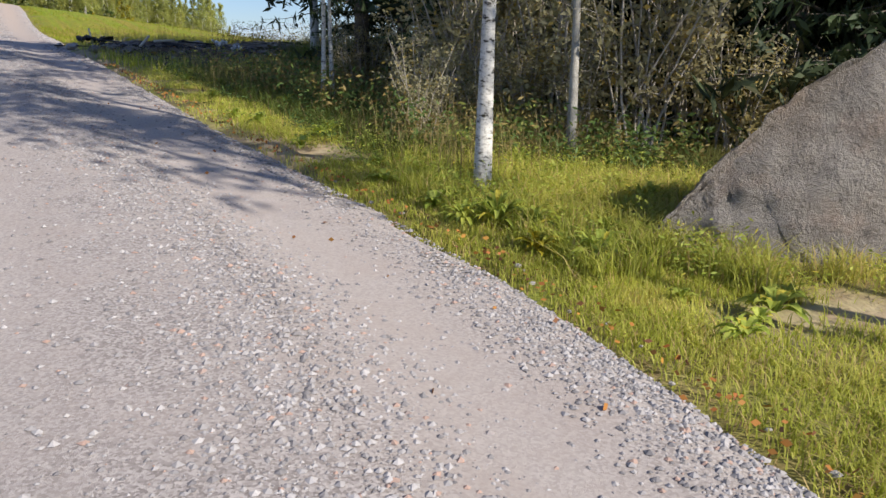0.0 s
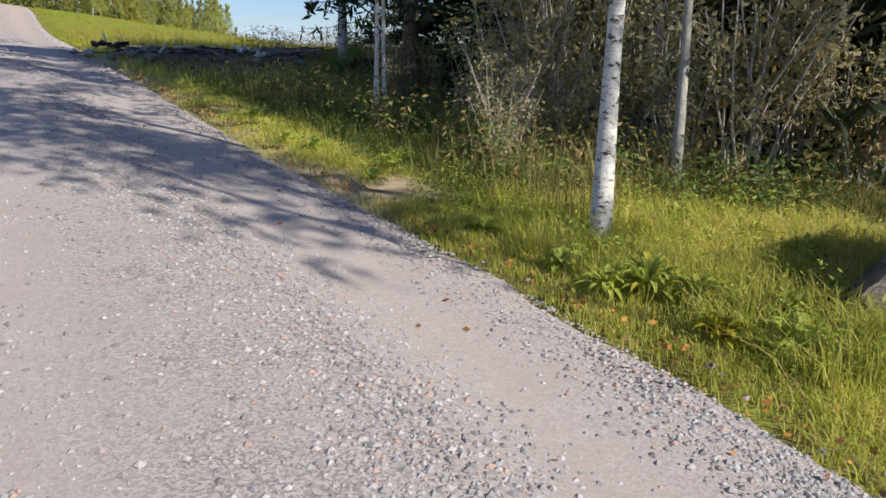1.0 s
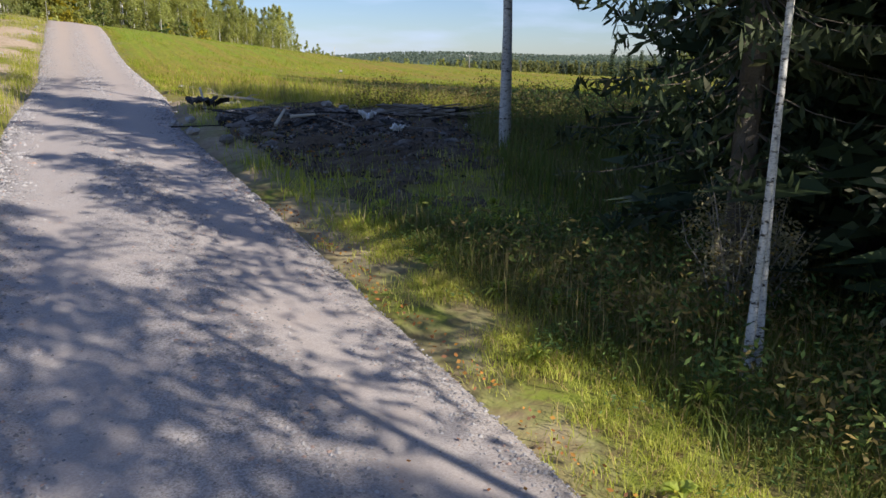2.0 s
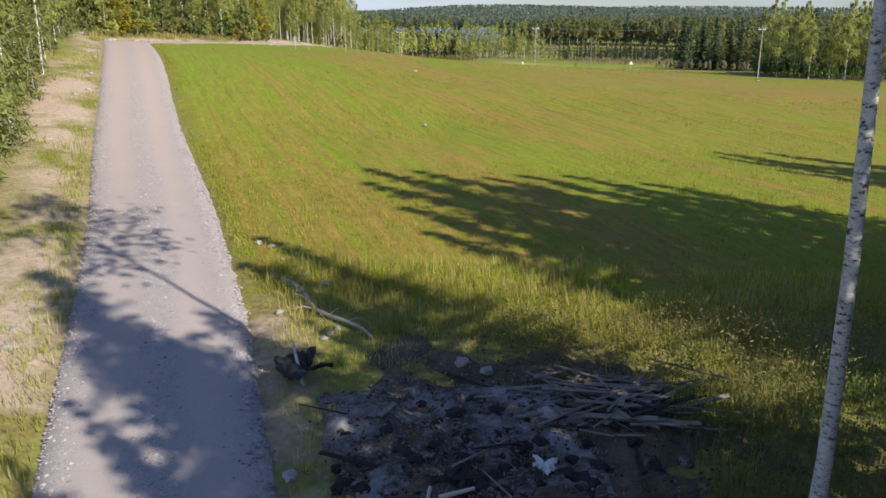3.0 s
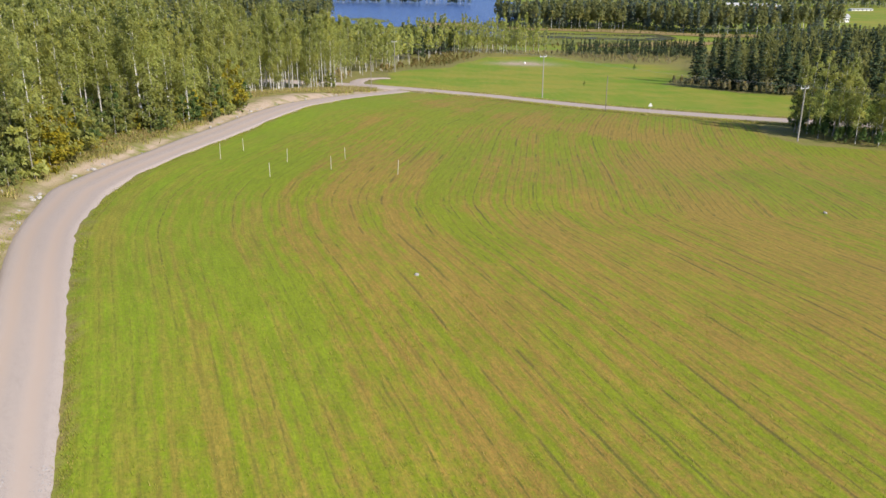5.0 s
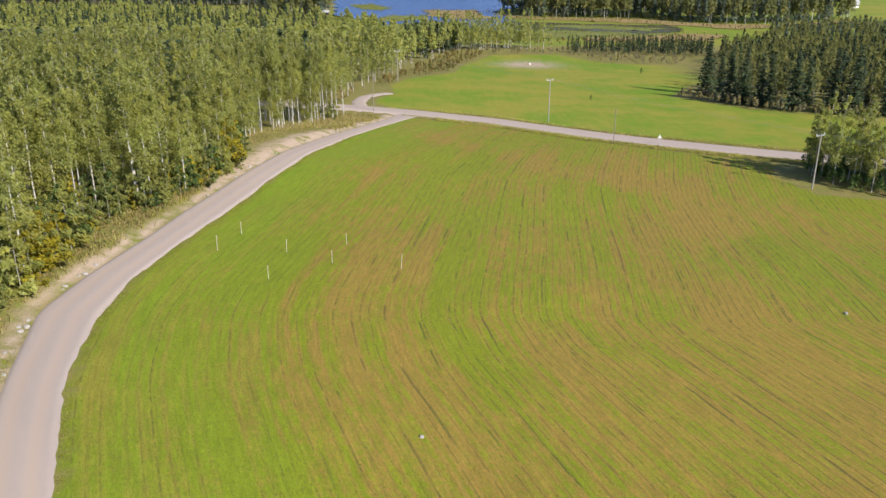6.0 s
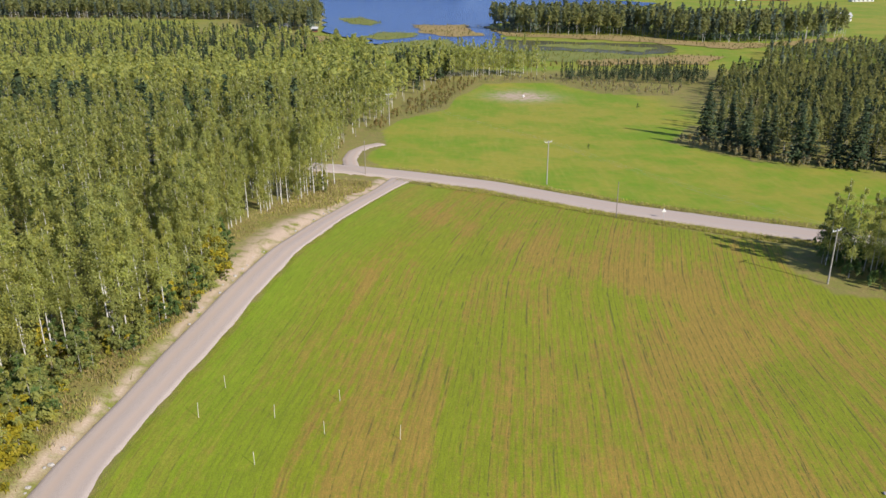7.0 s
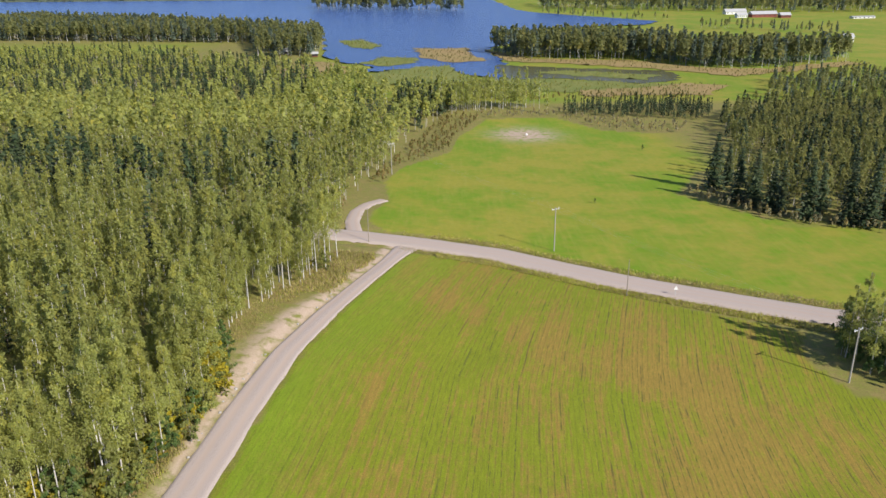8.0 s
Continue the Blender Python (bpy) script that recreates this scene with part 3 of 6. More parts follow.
def road_strip(name, label, left, right, material, lift, crown, cols=11, ragged=0.12):
    """A gravel road between two lines of points, cambered, with worn wheel tracks and ragged edges."""
    n = len(left)
    rng = np.random.default_rng(5)
    wob_l, wob_r = rng.normal(0, ragged, n), rng.normal(0, ragged, n)
    verts, rows = [], []
    for k in range(n):
        (lx, ly), (rx, ry) = left[k], right[k]
        w = math.hypot(rx - lx, ry - ly)
        for c in range(cols):
            t = -0.035 + 1.07 * c / (cols - 1)
            t += (wob_l[k] * (c < 2) * (1 - c * 0.5) + wob_r[k] * (c > cols - 3) * (1 - (cols - 1 - c) * 0.5)) / w
            px, py = lx + (rx - lx) * t, ly + (ry - ly) * t
            s = (t - 0.5) * w
            edge = min(t, 1 - t) * w
            h = lift + crown * (1 - (2 * t - 1) ** 2) - 0.03 * math.exp(-(((abs(s) - 0.85) / 0.3) ** 2)) - 0.12 * max(0.0, 1 - edge / 0.12)
            verts.append((px, py, float(land(px, py)) + h))
            rows.append((s, k, 0))
    me = np_mesh(name, np.array(verts), sheet(n, cols), [material], smooth=True)
    set_attr(me, "rows", "FLOAT_VECTOR", np.array(rows))
    return tagged(new(name, me), label, "road", kind="structure")


track_y = np.concatenate([np.arange(-55, -22, 1.5), np.arange(-22, 30, 0.3), np.arange(30, 206.5, 0.8)])
road_strip("road_track", "pale gravel track with packed wheel marks and loose stony edges",
           [(float(left_edge(y)), float(y)) for y in track_y], [(float(right_edge(y)), float(y)) for y in track_y], M_GRAVEL, 0.01, 0.07, 15, 0.07)


def offset_line(pts, half, step):
    fine = []
    for (ax, ay), (bx, by) in zip(pts, pts[1:]):
        k = max(1, int(math.hypot(bx - ax, by - ay) / step))
        fine += [(ax + (bx - ax) * i / k, ay + (by - ay) * i / k) for i in range(k)]
    fine.append(pts[-1])
    a, b = [], []
    for i, p in enumerate(fine):
        q, r = fine[max(0, i - 3)], fine[min(len(fine) - 1, i + 3)]
        ux, uy = r[0] - q[0], r[1] - q[1]
        s = math.hypot(ux, uy)
        a.append((p[0] - uy / s * half, p[1] + ux / s * half))
        b.append((p[0] + uy / s * half, p[1] - ux / s * half))
    return a, b


road_strip("road_village", "straight pale gravel village road across the fields", *offset_line(ROAD_B, 4.0, 2.0), M_ROADB, 0.16, 0.12, 11, 0.15)
road_strip("road_spur", "short gravel lane turning off beside the wood", *offset_line(SPUR, 1.7, 1.2), M_ROADB, 0.08, 0.05, 7, 0.15)


def flat_patch(name, pts, z, material, label, category, rough=3.0):
    """A level sheet with a wavy outline."""
    rng = random.Random(len(pts) * 7 + int(abs(pts[0][0])))
    outline = []
    for (ax, ay), (bx, by) in zip(pts, pts[1:] + pts[:1]):
        k = max(1, int(math.hypot(bx - ax, by - ay) / (rough * 1.5)))
        for i in range(k):
            t = i / k
            outline.append((ax + (bx - ax) * t + rng.uniform(-rough, rough), ay + (by - ay) * t + rng.uniform(-rough, rough)))
    bm = bmesh.new()
    face = bm.faces.new([bm.verts.new((px, py, z)) for px, py in outline])
    bmesh.ops.triangulate(bm, faces=[face])
    if bm.faces[:][0].normal.z < 0:
        bmesh.ops.reverse_faces(bm, faces=bm.faces[:])
    me = bpy.data.meshes.new(name)
    bm.to_mesh(me)
    bm.free()
    me.materials.append(material)
    return tagged(new(name, me), label, category, kind="structure")


flat_patch("water_lake", LAKE, LAKE_Z, M_WATER, "blue lake with wind ripples beyond the fields", "lake")
flat_patch("water_inlet", INLET, LAKE_Z + 0.05, M_MURK, "still weedy inlet water with the trees' reflection in its olive colour", "water")
REEDS = (
    ([(-114, 576), (-90, 584), (-75, 573), (-64, 529), (-88, 510), (-118, 528)], M_REED),
    ([(-61, 513), (-35, 543), (-22, 552), (-4, 559), (0, 525), (10, 505), (26, 480), (8, 470), (-40, 482)], M_REEDGREEN),
    ([(-62, 572), (-50, 606), (-28, 600), (-24, 572), (-48, 556)], M_REEDGREEN),
    ([(-31, 656), (10, 653), (11, 622), (23, 580), (-2, 570), (-22, 600)], M_REED),
    ([(-95, 715), (-76, 722), (-57, 673), (-61, 650), (-80, 668)], M_REEDGREEN),
    ([(48, 522), (78, 506), (108, 494), (118, 508), (96, 520), (60, 532)], M_REEDGREEN),
    ([(21, 645), (36, 575), (63, 568), (108, 543), (140, 522), (160, 502), (254, 548), (254, 562), (188, 531), (152, 536), (126, 571), (90, 583), (52, 588), (28, 625)], M_REED),
    ([(-40, 484), (25, 494), (60, 497), (81, 488), (100, 477), (118, 478), (124, 458), (70, 452), (0, 462)], M_REEDGREEN),
    ([(62, 458), (90, 462), (126, 478), (146, 470), (128, 444), (66, 440)], M_REED))
for pts, material in REEDS:
    flat_patch("ground_reeds", pts, LAKE_Z + 0.12 + 0.05 * (material == M_REED), material, "bank of tan and green reeds along the lake", "reeds")

# ---------------------------------------------------------------- plants
def tube(path, radii, sides=6):
    path = np.asarray(path, float)
    n = len(path)
    ang = np.arange(sides) * 2 * math.pi / sides
    d = np.gradient(path, axis=0)
    d /= np.linalg.norm(d, axis=1)[:, None] + 1e-9
    ref = np.where(np.abs(d[:, 2:3]) < 0.9, [[0.0, 0, 1]], [[1.0, 0, 0]])
    u = np.cross(d, ref)
    u /= np.linalg.norm(u, axis=1)[:, None]
    w = np.cross(d, u)
    v = path[:, None] + np.asarray(radii)[:, None, None] * (np.cos(ang)[None, :, None] * u[:, None] + np.sin(ang)[None, :, None] * w[:, None])
    q = [(i * sides + k, i * sides + (k + 1) % sides, (i + 1) * sides + (k + 1) % sides, (i + 1) * sides + k) for i in range(n - 1) for k in range(sides)]
    return v.reshape(-1, 3), np.array(q)


def join(pieces):
    vs, qs, n = [], [], 0
    for v, q in pieces:
        vs.append(v)
        qs.append(q + n)
        n += len(v)
    return np.concatenate(vs), np.concatenate(qs)


def leaves(rng, centres, size, flat=0.0, droop=0.0, aspect=0.62, out=None, three=False):
    """A four-cornered leaf or leaf spray at each centre, turned at random or hung facing outwards."""
    n = len(centres)
    a = rng.normal(size=(n, 3))
    if out is None:
        a[:, 2] = a[:, 2] * (1 - flat) - droop
        face = rng.normal(size=(n, 3))
    else:
        face = out * 0.45 + np.array([0, 0, 0.65]) + rng.normal(0, 0.5, (n, 3))
        a = a * 0.5 + out * 0.3 - np.array([0, 0, 1.0])
        face /= np.linalg.norm(face, axis=1)[:, None]
        a -= face * (a * face).sum(1)[:, None]
    a /= np.linalg.norm(a, axis=1)[:, None]
    b = np.cross(a, face)
    b /= np.linalg.norm(b, axis=1)[:, None]
    s = (size * rng.uniform(0.6, 1.35, n))[:, None]
    a, b = a * s, b * s * aspect
    c = centres
    if three:
        return np.stack([c - a * 0.5 + b * 0.5, c + a * 0.6, c - a * 0.4 - b * 0.5], 1).reshape(-1, 3), np.arange(3 * n).reshape(-1, 3)
    v = np.stack([c - a * 0.5, c + b * 0.45, c + a * 0.55, c - b * 0.45], 1).reshape(-1, 3)
    return v, np.arange(4 * n).reshape(-1, 4)


def threes(q):
    """Four-cornered faces cut into triangles."""
    return q if q.shape[1] == 3 else np.concatenate([q[:, :3], q[:, [0, 2, 3]]])


def outward(pts):
    """The level direction away from the stem."""
    d = pts * np.array([1.0, 1.0, 0.0])
    return d / (np.linalg.norm(d, axis=1)[:, None] + 0.01)


def birch_arrays(seed, h, count, size, base=0.36, spread=0.15, trunk_r=None, sides=7, limbs=16, droop=0.3, aspect=0.62, hung=True, three=True):
    rng = np.random.default_rng(seed)
    r0 = trunk_r or 0.0055 * h
    k = 9
    t = np.linspace(0, 1, k)
    bend = rng.normal(0, 0.012 * h, 2)
    path = np.stack([bend[0] * t**2 + 0.004 * h * np.sin(t * 7 + seed), bend[1] * t**2 + 0.004 * h * np.cos(t * 6 + seed), t * h], 1)
    path[:, :2] -= path[0, :2]
    trunk = [tube(path, r0 * (1 - t) ** 0.8 + 0.008 * r0 / 0.1 + 0.35 * r0 * np.exp(-t * 40), sides)]
    centres = []
    for i in range(limbs):
        f = base + (0.97 - base) * (i + rng.uniform(0, 0.8)) / limbs
        at = np.array([np.interp(f, t, path[:, j]) for j in range(3)])
        e = (f - base) / (1 - base)
        out = spread * h * (min(1.0, 4.0 * e + 0.4) * (1 - e) ** 0.7 + 0.07) * rng.uniform(0.65, 1.25)
        az = i * 2.4 + rng.uniform(-0.5, 0.5)
        s = np.linspace(0, 1, 4)[:, None]
        limb = at + np.array([math.cos(az), math.sin(az), 0]) * out * s + np.array([0, 0, 1]) * out * (0.9 * s - 0.55 * s * s)
        if sides > 4:
            trunk.append(tube(limb, (0.22 * r0 * (1 - 0.85 * s[:, 0])), 3))
        m = max(2, int(count / limbs))
        along = rng.uniform(0.25, 1.08, m)
        pts = np.stack([np.interp(along, s[:, 0], limb[:, j]) for j in range(3)], 1)
        pts += rng.normal(0, 1, (m, 3)) * (0.031 * h * (0.22 + 0.78 * (1 - e)) * np.array([0.85, 0.85, 1.0]))
        pts[:, 2] -= np.abs(rng.normal(0, 0.022 * h, m))
        centres.append(pts)
    pts = np.concatenate(centres)
    return {"trunk": join(trunk), "crown": leaves(rng, pts, size, 0.2, droop, aspect, outward(pts) if hung else None, three)}


def spruce_arrays(seed, h, tiers, per, size, base=0.06, width=0.17, twigs=5):
    rng = np.random.default_rng(seed)
    r0 = 0.010 * h
    t = np.linspace(0, 1, 7)
    trunk = [tube(np.stack([0 * t, 0 * t, t * h], 1), r0 * (1 - t) + 0.01, 6)]
    vs, qs, n = [], [], 0
    for i in range(tiers):
        f = base + (1 - base) * (i / tiers) ** 0.93
        out = width * h * (1 - f) ** 0.85 * rng.uniform(0.85, 1.1) + 0.12
        count = max(3, int(per * (0.45 + 0.55 * (1 - f))))
        for b in range(count):
            az = rng.uniform(0, 2 * math.pi)
            reach = out * rng.uniform(0.65, 1.15)
            dirv, side = np.array([math.cos(az), math.sin(az), 0]), np.array([-math.sin(az), math.cos(az), 0])
            top = np.array([0, 0, f * h])
            sag = rng.uniform(0.25, 0.55)
            for g in range(twigs):
                s0 = (g + 0.2) / twigs
                p = top + dirv * reach * s0 + np.array([0, 0, -sag * reach * s0 + 0.22 * reach * s0**2])
                tip = p + dirv * reach * (0.55 / twigs + 0.1) + np.array([0, 0, -rng.uniform(0.05, 0.4) * size])
                wide = size * (1.15 - 0.75 * s0) * rng.uniform(0.7, 1.2)
                hang = np.array([0, 0, -rng.uniform(0.15, 0.6) * size])
                vs += [p + side * wide + hang, p + np.array([0, 0, 0.05]), p - side * wide + hang, tip]
                qs.append((n, n + 1, n + 2, n + 3))
                n += 4
    return {"trunk": join(trunk), "crown": (np.array(vs), np.array(qs))}


def close_spruce_arrays(seed, h, tiers, per, base=0.03, width=0.19):
    """A spruce seen from near: drooping boughs hung with small needle sprays."""
    rng = np.random.default_rng(seed)
    t = np.linspace(0, 1, 8)
    wood, cents = [tube(np.stack([0 * t, 0 * t, t * h], 1), 0.011 * h * (1 - t) + 0.01, 9)], []
    for i in range(tiers):
        f = base + (1 - base) * (i / tiers) ** 0.95
        for b in range(max(3, int(per * (0.5 + 0.5 * (1 - f))))):
            az, reach = rng.uniform(0, 2 * math.pi), (width * h * (1 - f) ** 0.8 + 0.15) * rng.uniform(0.6, 1.15)
            d, s = np.array([math.cos(az), math.sin(az), 0]), np.linspace(0, 1, 5)[:, None]
            bough = np.array([0, 0, f * h]) + d * reach * s + np.array([0, 0, 1.0]) * reach * (-0.55 * s + 0.3 * s * s)
            wood.append(tube(bough, 0.018 * (1 - 0.85 * s[:, 0]), 3))
            m = int(10 + 22 * reach)
            u = rng.uniform(0.12, 1.03, m)
            p = np.stack([np.interp(u, s[:, 0], bough[:, k]) for k in range(3)], 1)
            side = np.array([-math.sin(az), math.cos(az), 0])
            p += side * (rng.normal(0, 0.22, m) * reach * (1.1 - u))[:, None]
            p[:, 2] -= np.abs(rng.normal(0, 0.10, m))
            cents.append(p)
    return {"trunk": join(wood), "crown": leaves(rng, np.concatenate(cents), 0.24, 0.3, 0.9, 0.28)}


def blob_tree(seed, h, count, size, kind):
    """A far tree: a tapered crown of a few leaf sprays."""
    rng = np.random.default_rng(seed)
    f = rng.uniform(0.12, 1.0, count) ** (0.8 if kind == "birch" else 1.15)
    if kind == "spruce":
        rad = 0.15 * h * (1.02 - f)
    else:
        rad = 0.16 * h * np.sin(np.pi * np.clip(f * 0.82 + 0.16, 0, 1)) ** 0.8
    az = rng.uniform(0, 2 * math.pi, count)
    rr = rad * np.sqrt(rng.uniform(0.15, 1, count))
    c = np.stack([rr * np.cos(az), rr * np.sin(az), (0.25 + 0.75 * f if kind == "birch" else 0.05 + 0.95 * f) * h], 1)
    v, q = leaves(rng, c, size, 0.1, 0.5 if kind == "spruce" else 0.2, 0.8, outward(c), True)
    t = np.array([0, 1.0])
    return {"trunk": tube(np.stack([0 * t, 0 * t, t * h * 0.8], 1), 0.007 * h * (1 - 0.8 * t) + 0.01, 3), "crown": (v, q)}


def tree_thing(name, arrays, bark, leaf, label, category="tree", group=""):
    root = tagged(new(name), label, category, group)
    part("trunk", np_mesh("trunk", *arrays["trunk"], [bark], smooth=True), root)
    part("crown", np_mesh("crown", *arrays["crown"], [leaf]), root)
    return root


def stand(x, y, turn=0.0, size=1.0, lift=0.0, wide=None):
    return pose(x, y, float(land(x, y)) + lift, 0, 0, turn) @ Matrix.Diagonal((wide or size, wide or size, size, 1))


def near_stand(x, y, turn=0.0, size=1.0, lift=0.0, wide=None):
    return stand(*near(x, y), turn, size * NEAR, lift, wide * NEAR if wide else None)


def put_copies(proto, rows):
    """The first row takes the thing itself, the others copies."""
    for k, m in enumerate(rows):
        if k == 0:
            proto.matrix_basis = m
        else:
            c = copy_thing(proto, m)
            c.matrix_basis = m


def stuff_trees(name, rows, variants, mats, label):
    """Trees past counting, as one object: rows of x, y, size, turn, variant."""
    tv, tq, tn, cv, cq, cn = [], [], 0, [], [], 0
    for x, y, s, turn, k, lift in rows:
        c, sn = math.cos(turn), math.sin(turn)
        rot = np.array([[c, sn, 0], [-sn, c, 0], [0, 0, 1]]) * s
        base = np.array([x, y, float(land(x, y)) + lift])
        for key, vs, qs in (("trunk", tv, tq), ("crown", cv, cq)):
            v, q = variants[k][key]
            q = threes(q)
            vs.append(v @ rot + base)
            if key == "trunk":
                qs.append(q + tn)
                tn += len(v)
            else:
                qs.append(q + cn)
                cn += len(v)
    v = np.concatenate(tv + cv)
    q = np.concatenate([np.concatenate(tq), np.concatenate(cq) + tn])
    idx = np.concatenate([np.zeros(sum(len(a) for a in tq)), np.ones(sum(len(a) for a in cq))])
    return tagged(new(name, np_mesh(name, v, q, mats, idx)), label, "trees", kind="stuff")


def in_sight(x, y, spare=14.0):
    """Whether a place lies in the wedge of land that the flight looks over."""
    return np.abs(x + 2) < (y - 30) * 0.60 + spare


def scatter(rng, pts, gap, keep=1.0):
    """Places on a jittered grid inside an outline."""
    a = np.array(pts)
    (x0, y0), (x1, y1) = a.min(0), a.max(0)
    xs, ys = np.meshgrid(np.arange(x0, x1, gap), np.arange(y0, y1, gap))
    x = xs.ravel() + rng.uniform(-0.48, 0.48, xs.size) * gap
    y = ys.ravel() + rng.uniform(-0.48, 0.48, xs.size) * gap
    ok = inside(x, y, list(pts)) & (rng.uniform(0, 1, x.size) < keep) & in_sight(x, y)
    return x[ok], y[ok]

# ---------------------------------------------------------------- woods
def build_woods():
    rng = np.random.default_rng(11)
    # the birch wood along the track: its edge, then its depth
    edge_line = [(-40.5, 84), (-41, 92), (-44, 99), (-43.2, 104.5), (-41.5, 109), (-37, 109.5), (-35.2, 114), (-34, 119), (-33, 126), (-32.2, 133), (-34.2, 138), (-36, 147), (-34.8, 158), (-31.4, 167), (-29.6, 172), (-27, 178.5), (-24.8, 190)]
    wood = edge_line + [(-30, 199), (-60, 206), (-120, 214), (-190, 190), (-190, 80), (-60, 78)]
    back = [(-30, 214), (-30, 232), (-28, 245), (-25, 262), (-22, 285), (-20, 320), (-16, 352), (-4, 366), (-8, 395), (-30, 420), (-60, 500), (-110, 540), (-240, 620), (-420, 600), (-420, 240), (-120, 232), (-60, 222)]
    hi = [birch_arrays(s, h, 2900, 0.235, base=bs, aspect=0.62, spread=0.105) for s, h, bs in ((1, 15.0, 0.42), (2, 16.5, 0.46), (3, 14.0, 0.26), (4, 12.0, 0.18))]
    mid = [birch_arrays(20 + s, 15.5, 960, 0.40, base=0.28, sides=4, limbs=18, aspect=0.62, spread=0.098) for s in range(5)]
    low = [birch_arrays(40 + s, 15.5, 380, 0.68, base=0.24, sides=3, limbs=12, aspect=0.65, spread=0.11) for s in range(4)]
    sp_mid = [spruce_arrays(60 + s, 15.0, 13, 7, 0.7, width=0.21, twigs=2) for s in range(3)]
    sp_low = [blob_tree(80 + s, 15.0, 90, 1.4, "spruce") for s in range(3)]
    # front row, tree by tree
    protos = [tree_thing("birch_tree", a, M_BARK, M_BIRCH, "tall slender birch with white trunk and olive-green crown", "birch tree", "birches along the track") for a in hi]
    spots = [[] for _ in hi]
    for (ax, ay), (bx, by) in zip(edge_line, edge_line[1:]):
        k = max(1, int(math.hypot(bx - ax, by - ay) / 2.2))
        for i in range(k):
            t = (i + rng.uniform(0, 0.8)) / k
            for depth in (rng.uniform(0, 1.2), rng.uniform(1.8, 4.2), rng.uniform(4.5, 8.0)):
                x, y = ax + (bx - ax) * t - depth, ay + (by - ay) * t + rng.uniform(-0.6, 0.6)
                spots[int(rng.integers(4))].append(stand(x, y, rng.uniform(0, 360), rng.uniform(0.7, 1.12)))
    for p, s in zip(protos, spots):
        put_copies(p, s)
    # bushes and young trees at the foot of the wood
    kinds = ((M_BIRCH, "young leafy birch at the wood's edge", 3.6, 0.30), (M_ALDER, "dark green alder bush at the wood's edge", 3.4, 0.34), (M_YELLOW, "bush with yellowing leaves at the wood's edge", 3.0, 0.34), (M_PINE, "bushy young pine at the wood's edge", 4.2, 0.26))
    bushes = [tree_thing("edge_bush", birch_arrays(150 + i, h, 1100, 0.20, base=0.06, spread=sp, limbs=14, aspect=0.7), M_GREYBARK, m, text, "bush", "wood edge bushes") for i, (m, text, h, sp) in enumerate(kinds)]
    spots = [[] for _ in bushes]
    for (ax, ay), (bx, by) in zip(edge_line, edge_line[1:]):
        k = max(1, int(math.hypot(bx - ax, by - ay) / 1.6))
        for i in range(k):
            t = (i + rng.uniform(0, 0.9)) / k
            y = ay + (by - ay) * t
            if y > 146 and rng.uniform() < 0.75:
                continue
            for depth in (rng.uniform(-1.6, 0.8), rng.uniform(-0.4, 1.8), rng.uniform(1.5, 5.0)):
                kind = int(rng.choice(4, p=(0.5, 0.18, 0.09, 0.23)))
                spots[kind].append(stand(ax + (bx - ax) * t - depth, y, rng.uniform(0, 360), rng.uniform(0.55, 1.5)))
    spots[1] += [stand(-39.6, 109.6, 0, 1.75), stand(-40.8, 110.4, 90, 1.6)]
    spots[0] += [stand(-36.6, 110.6, 0, 2.0)]
    spots[3] += [stand(-37.5, 84, 0, 1.2), stand(-38.6, 87, 50, 1.4), stand(-39.4, 97, 90, 1.1), stand(-36.8, 81.5, 90, 1.0)]
    spots[2] += [stand(-38.2, 89.5, 0, 1.3), stand(-33.2, 136, 0, 1.5), stand(-32.8, 134, 80, 1.5), stand(-33.6, 132, 30, 1.7), stand(-32.6, 131.2, 60, 2.5), stand(-32.8, 133.6, 160, 2.3), stand(-37.2, 90.5, 80, 2.0), stand(-36.6, 87, 10, 1.8), stand(-37.4, 93.5, 190, 1.7), stand(-39.5, 93, 40, 1.7), stand(-40.5, 90, 140, 1.6), stand(-38.6, 95.5, 200, 1.2)]
    for i in range(62):
        y = rng.uniform(83, 134)
        x = float(np.interp(y, (83, 98, 104, 110, 130), (-35.8, -37.6, -38.0, -35.0, -32.2))) - abs(rng.normal(0, 1.8))
        spots[int(rng.choice(4, p=(0.42, 0.13, 0.25, 0.20)))].append(stand(x, y, rng.uniform(0, 360), rng.uniform(0.7, 1.7) * (1.25 if y < 97 else 0.9)))
    for p, s in zip(bushes, spots):
        put_copies(p, s)
    x, y = scatter(rng, wood, 3.6)
    d, _ = to_line(x, y, edge_line)
    ok = (d > 7.5)
    rows, dark = [], []
    for px, py in zip(x[ok], y[ok]):
        if rng.uniform() < 0.08:
            dark.append((px, py, rng.uniform(0.6, 1.05), rng.uniform(0, 6.3), int(rng.integers(3)), 0.0))
        else:
            rows.append((px, py, rng.uniform(0.66, 1.15), rng.uniform(0, 6.3), int(rng.integers(5)), 0.0))
    stuff_trees("birch_wood", rows, mid, [M_BARK, M_BIRCH], "dense young birch wood beside the track")
    stuff_trees("spruce_wood", dark, sp_mid, [M_DARKBARK, M_SPRUCE], "dark spruces standing among birches")
    x, y = scatter(rng, back, 4.8)
    keep = (y < 300) | (rng.uniform(0, 1, len(x)) < 0.55)
    x, y = x[keep], y[keep]
    rows, dark = [], []
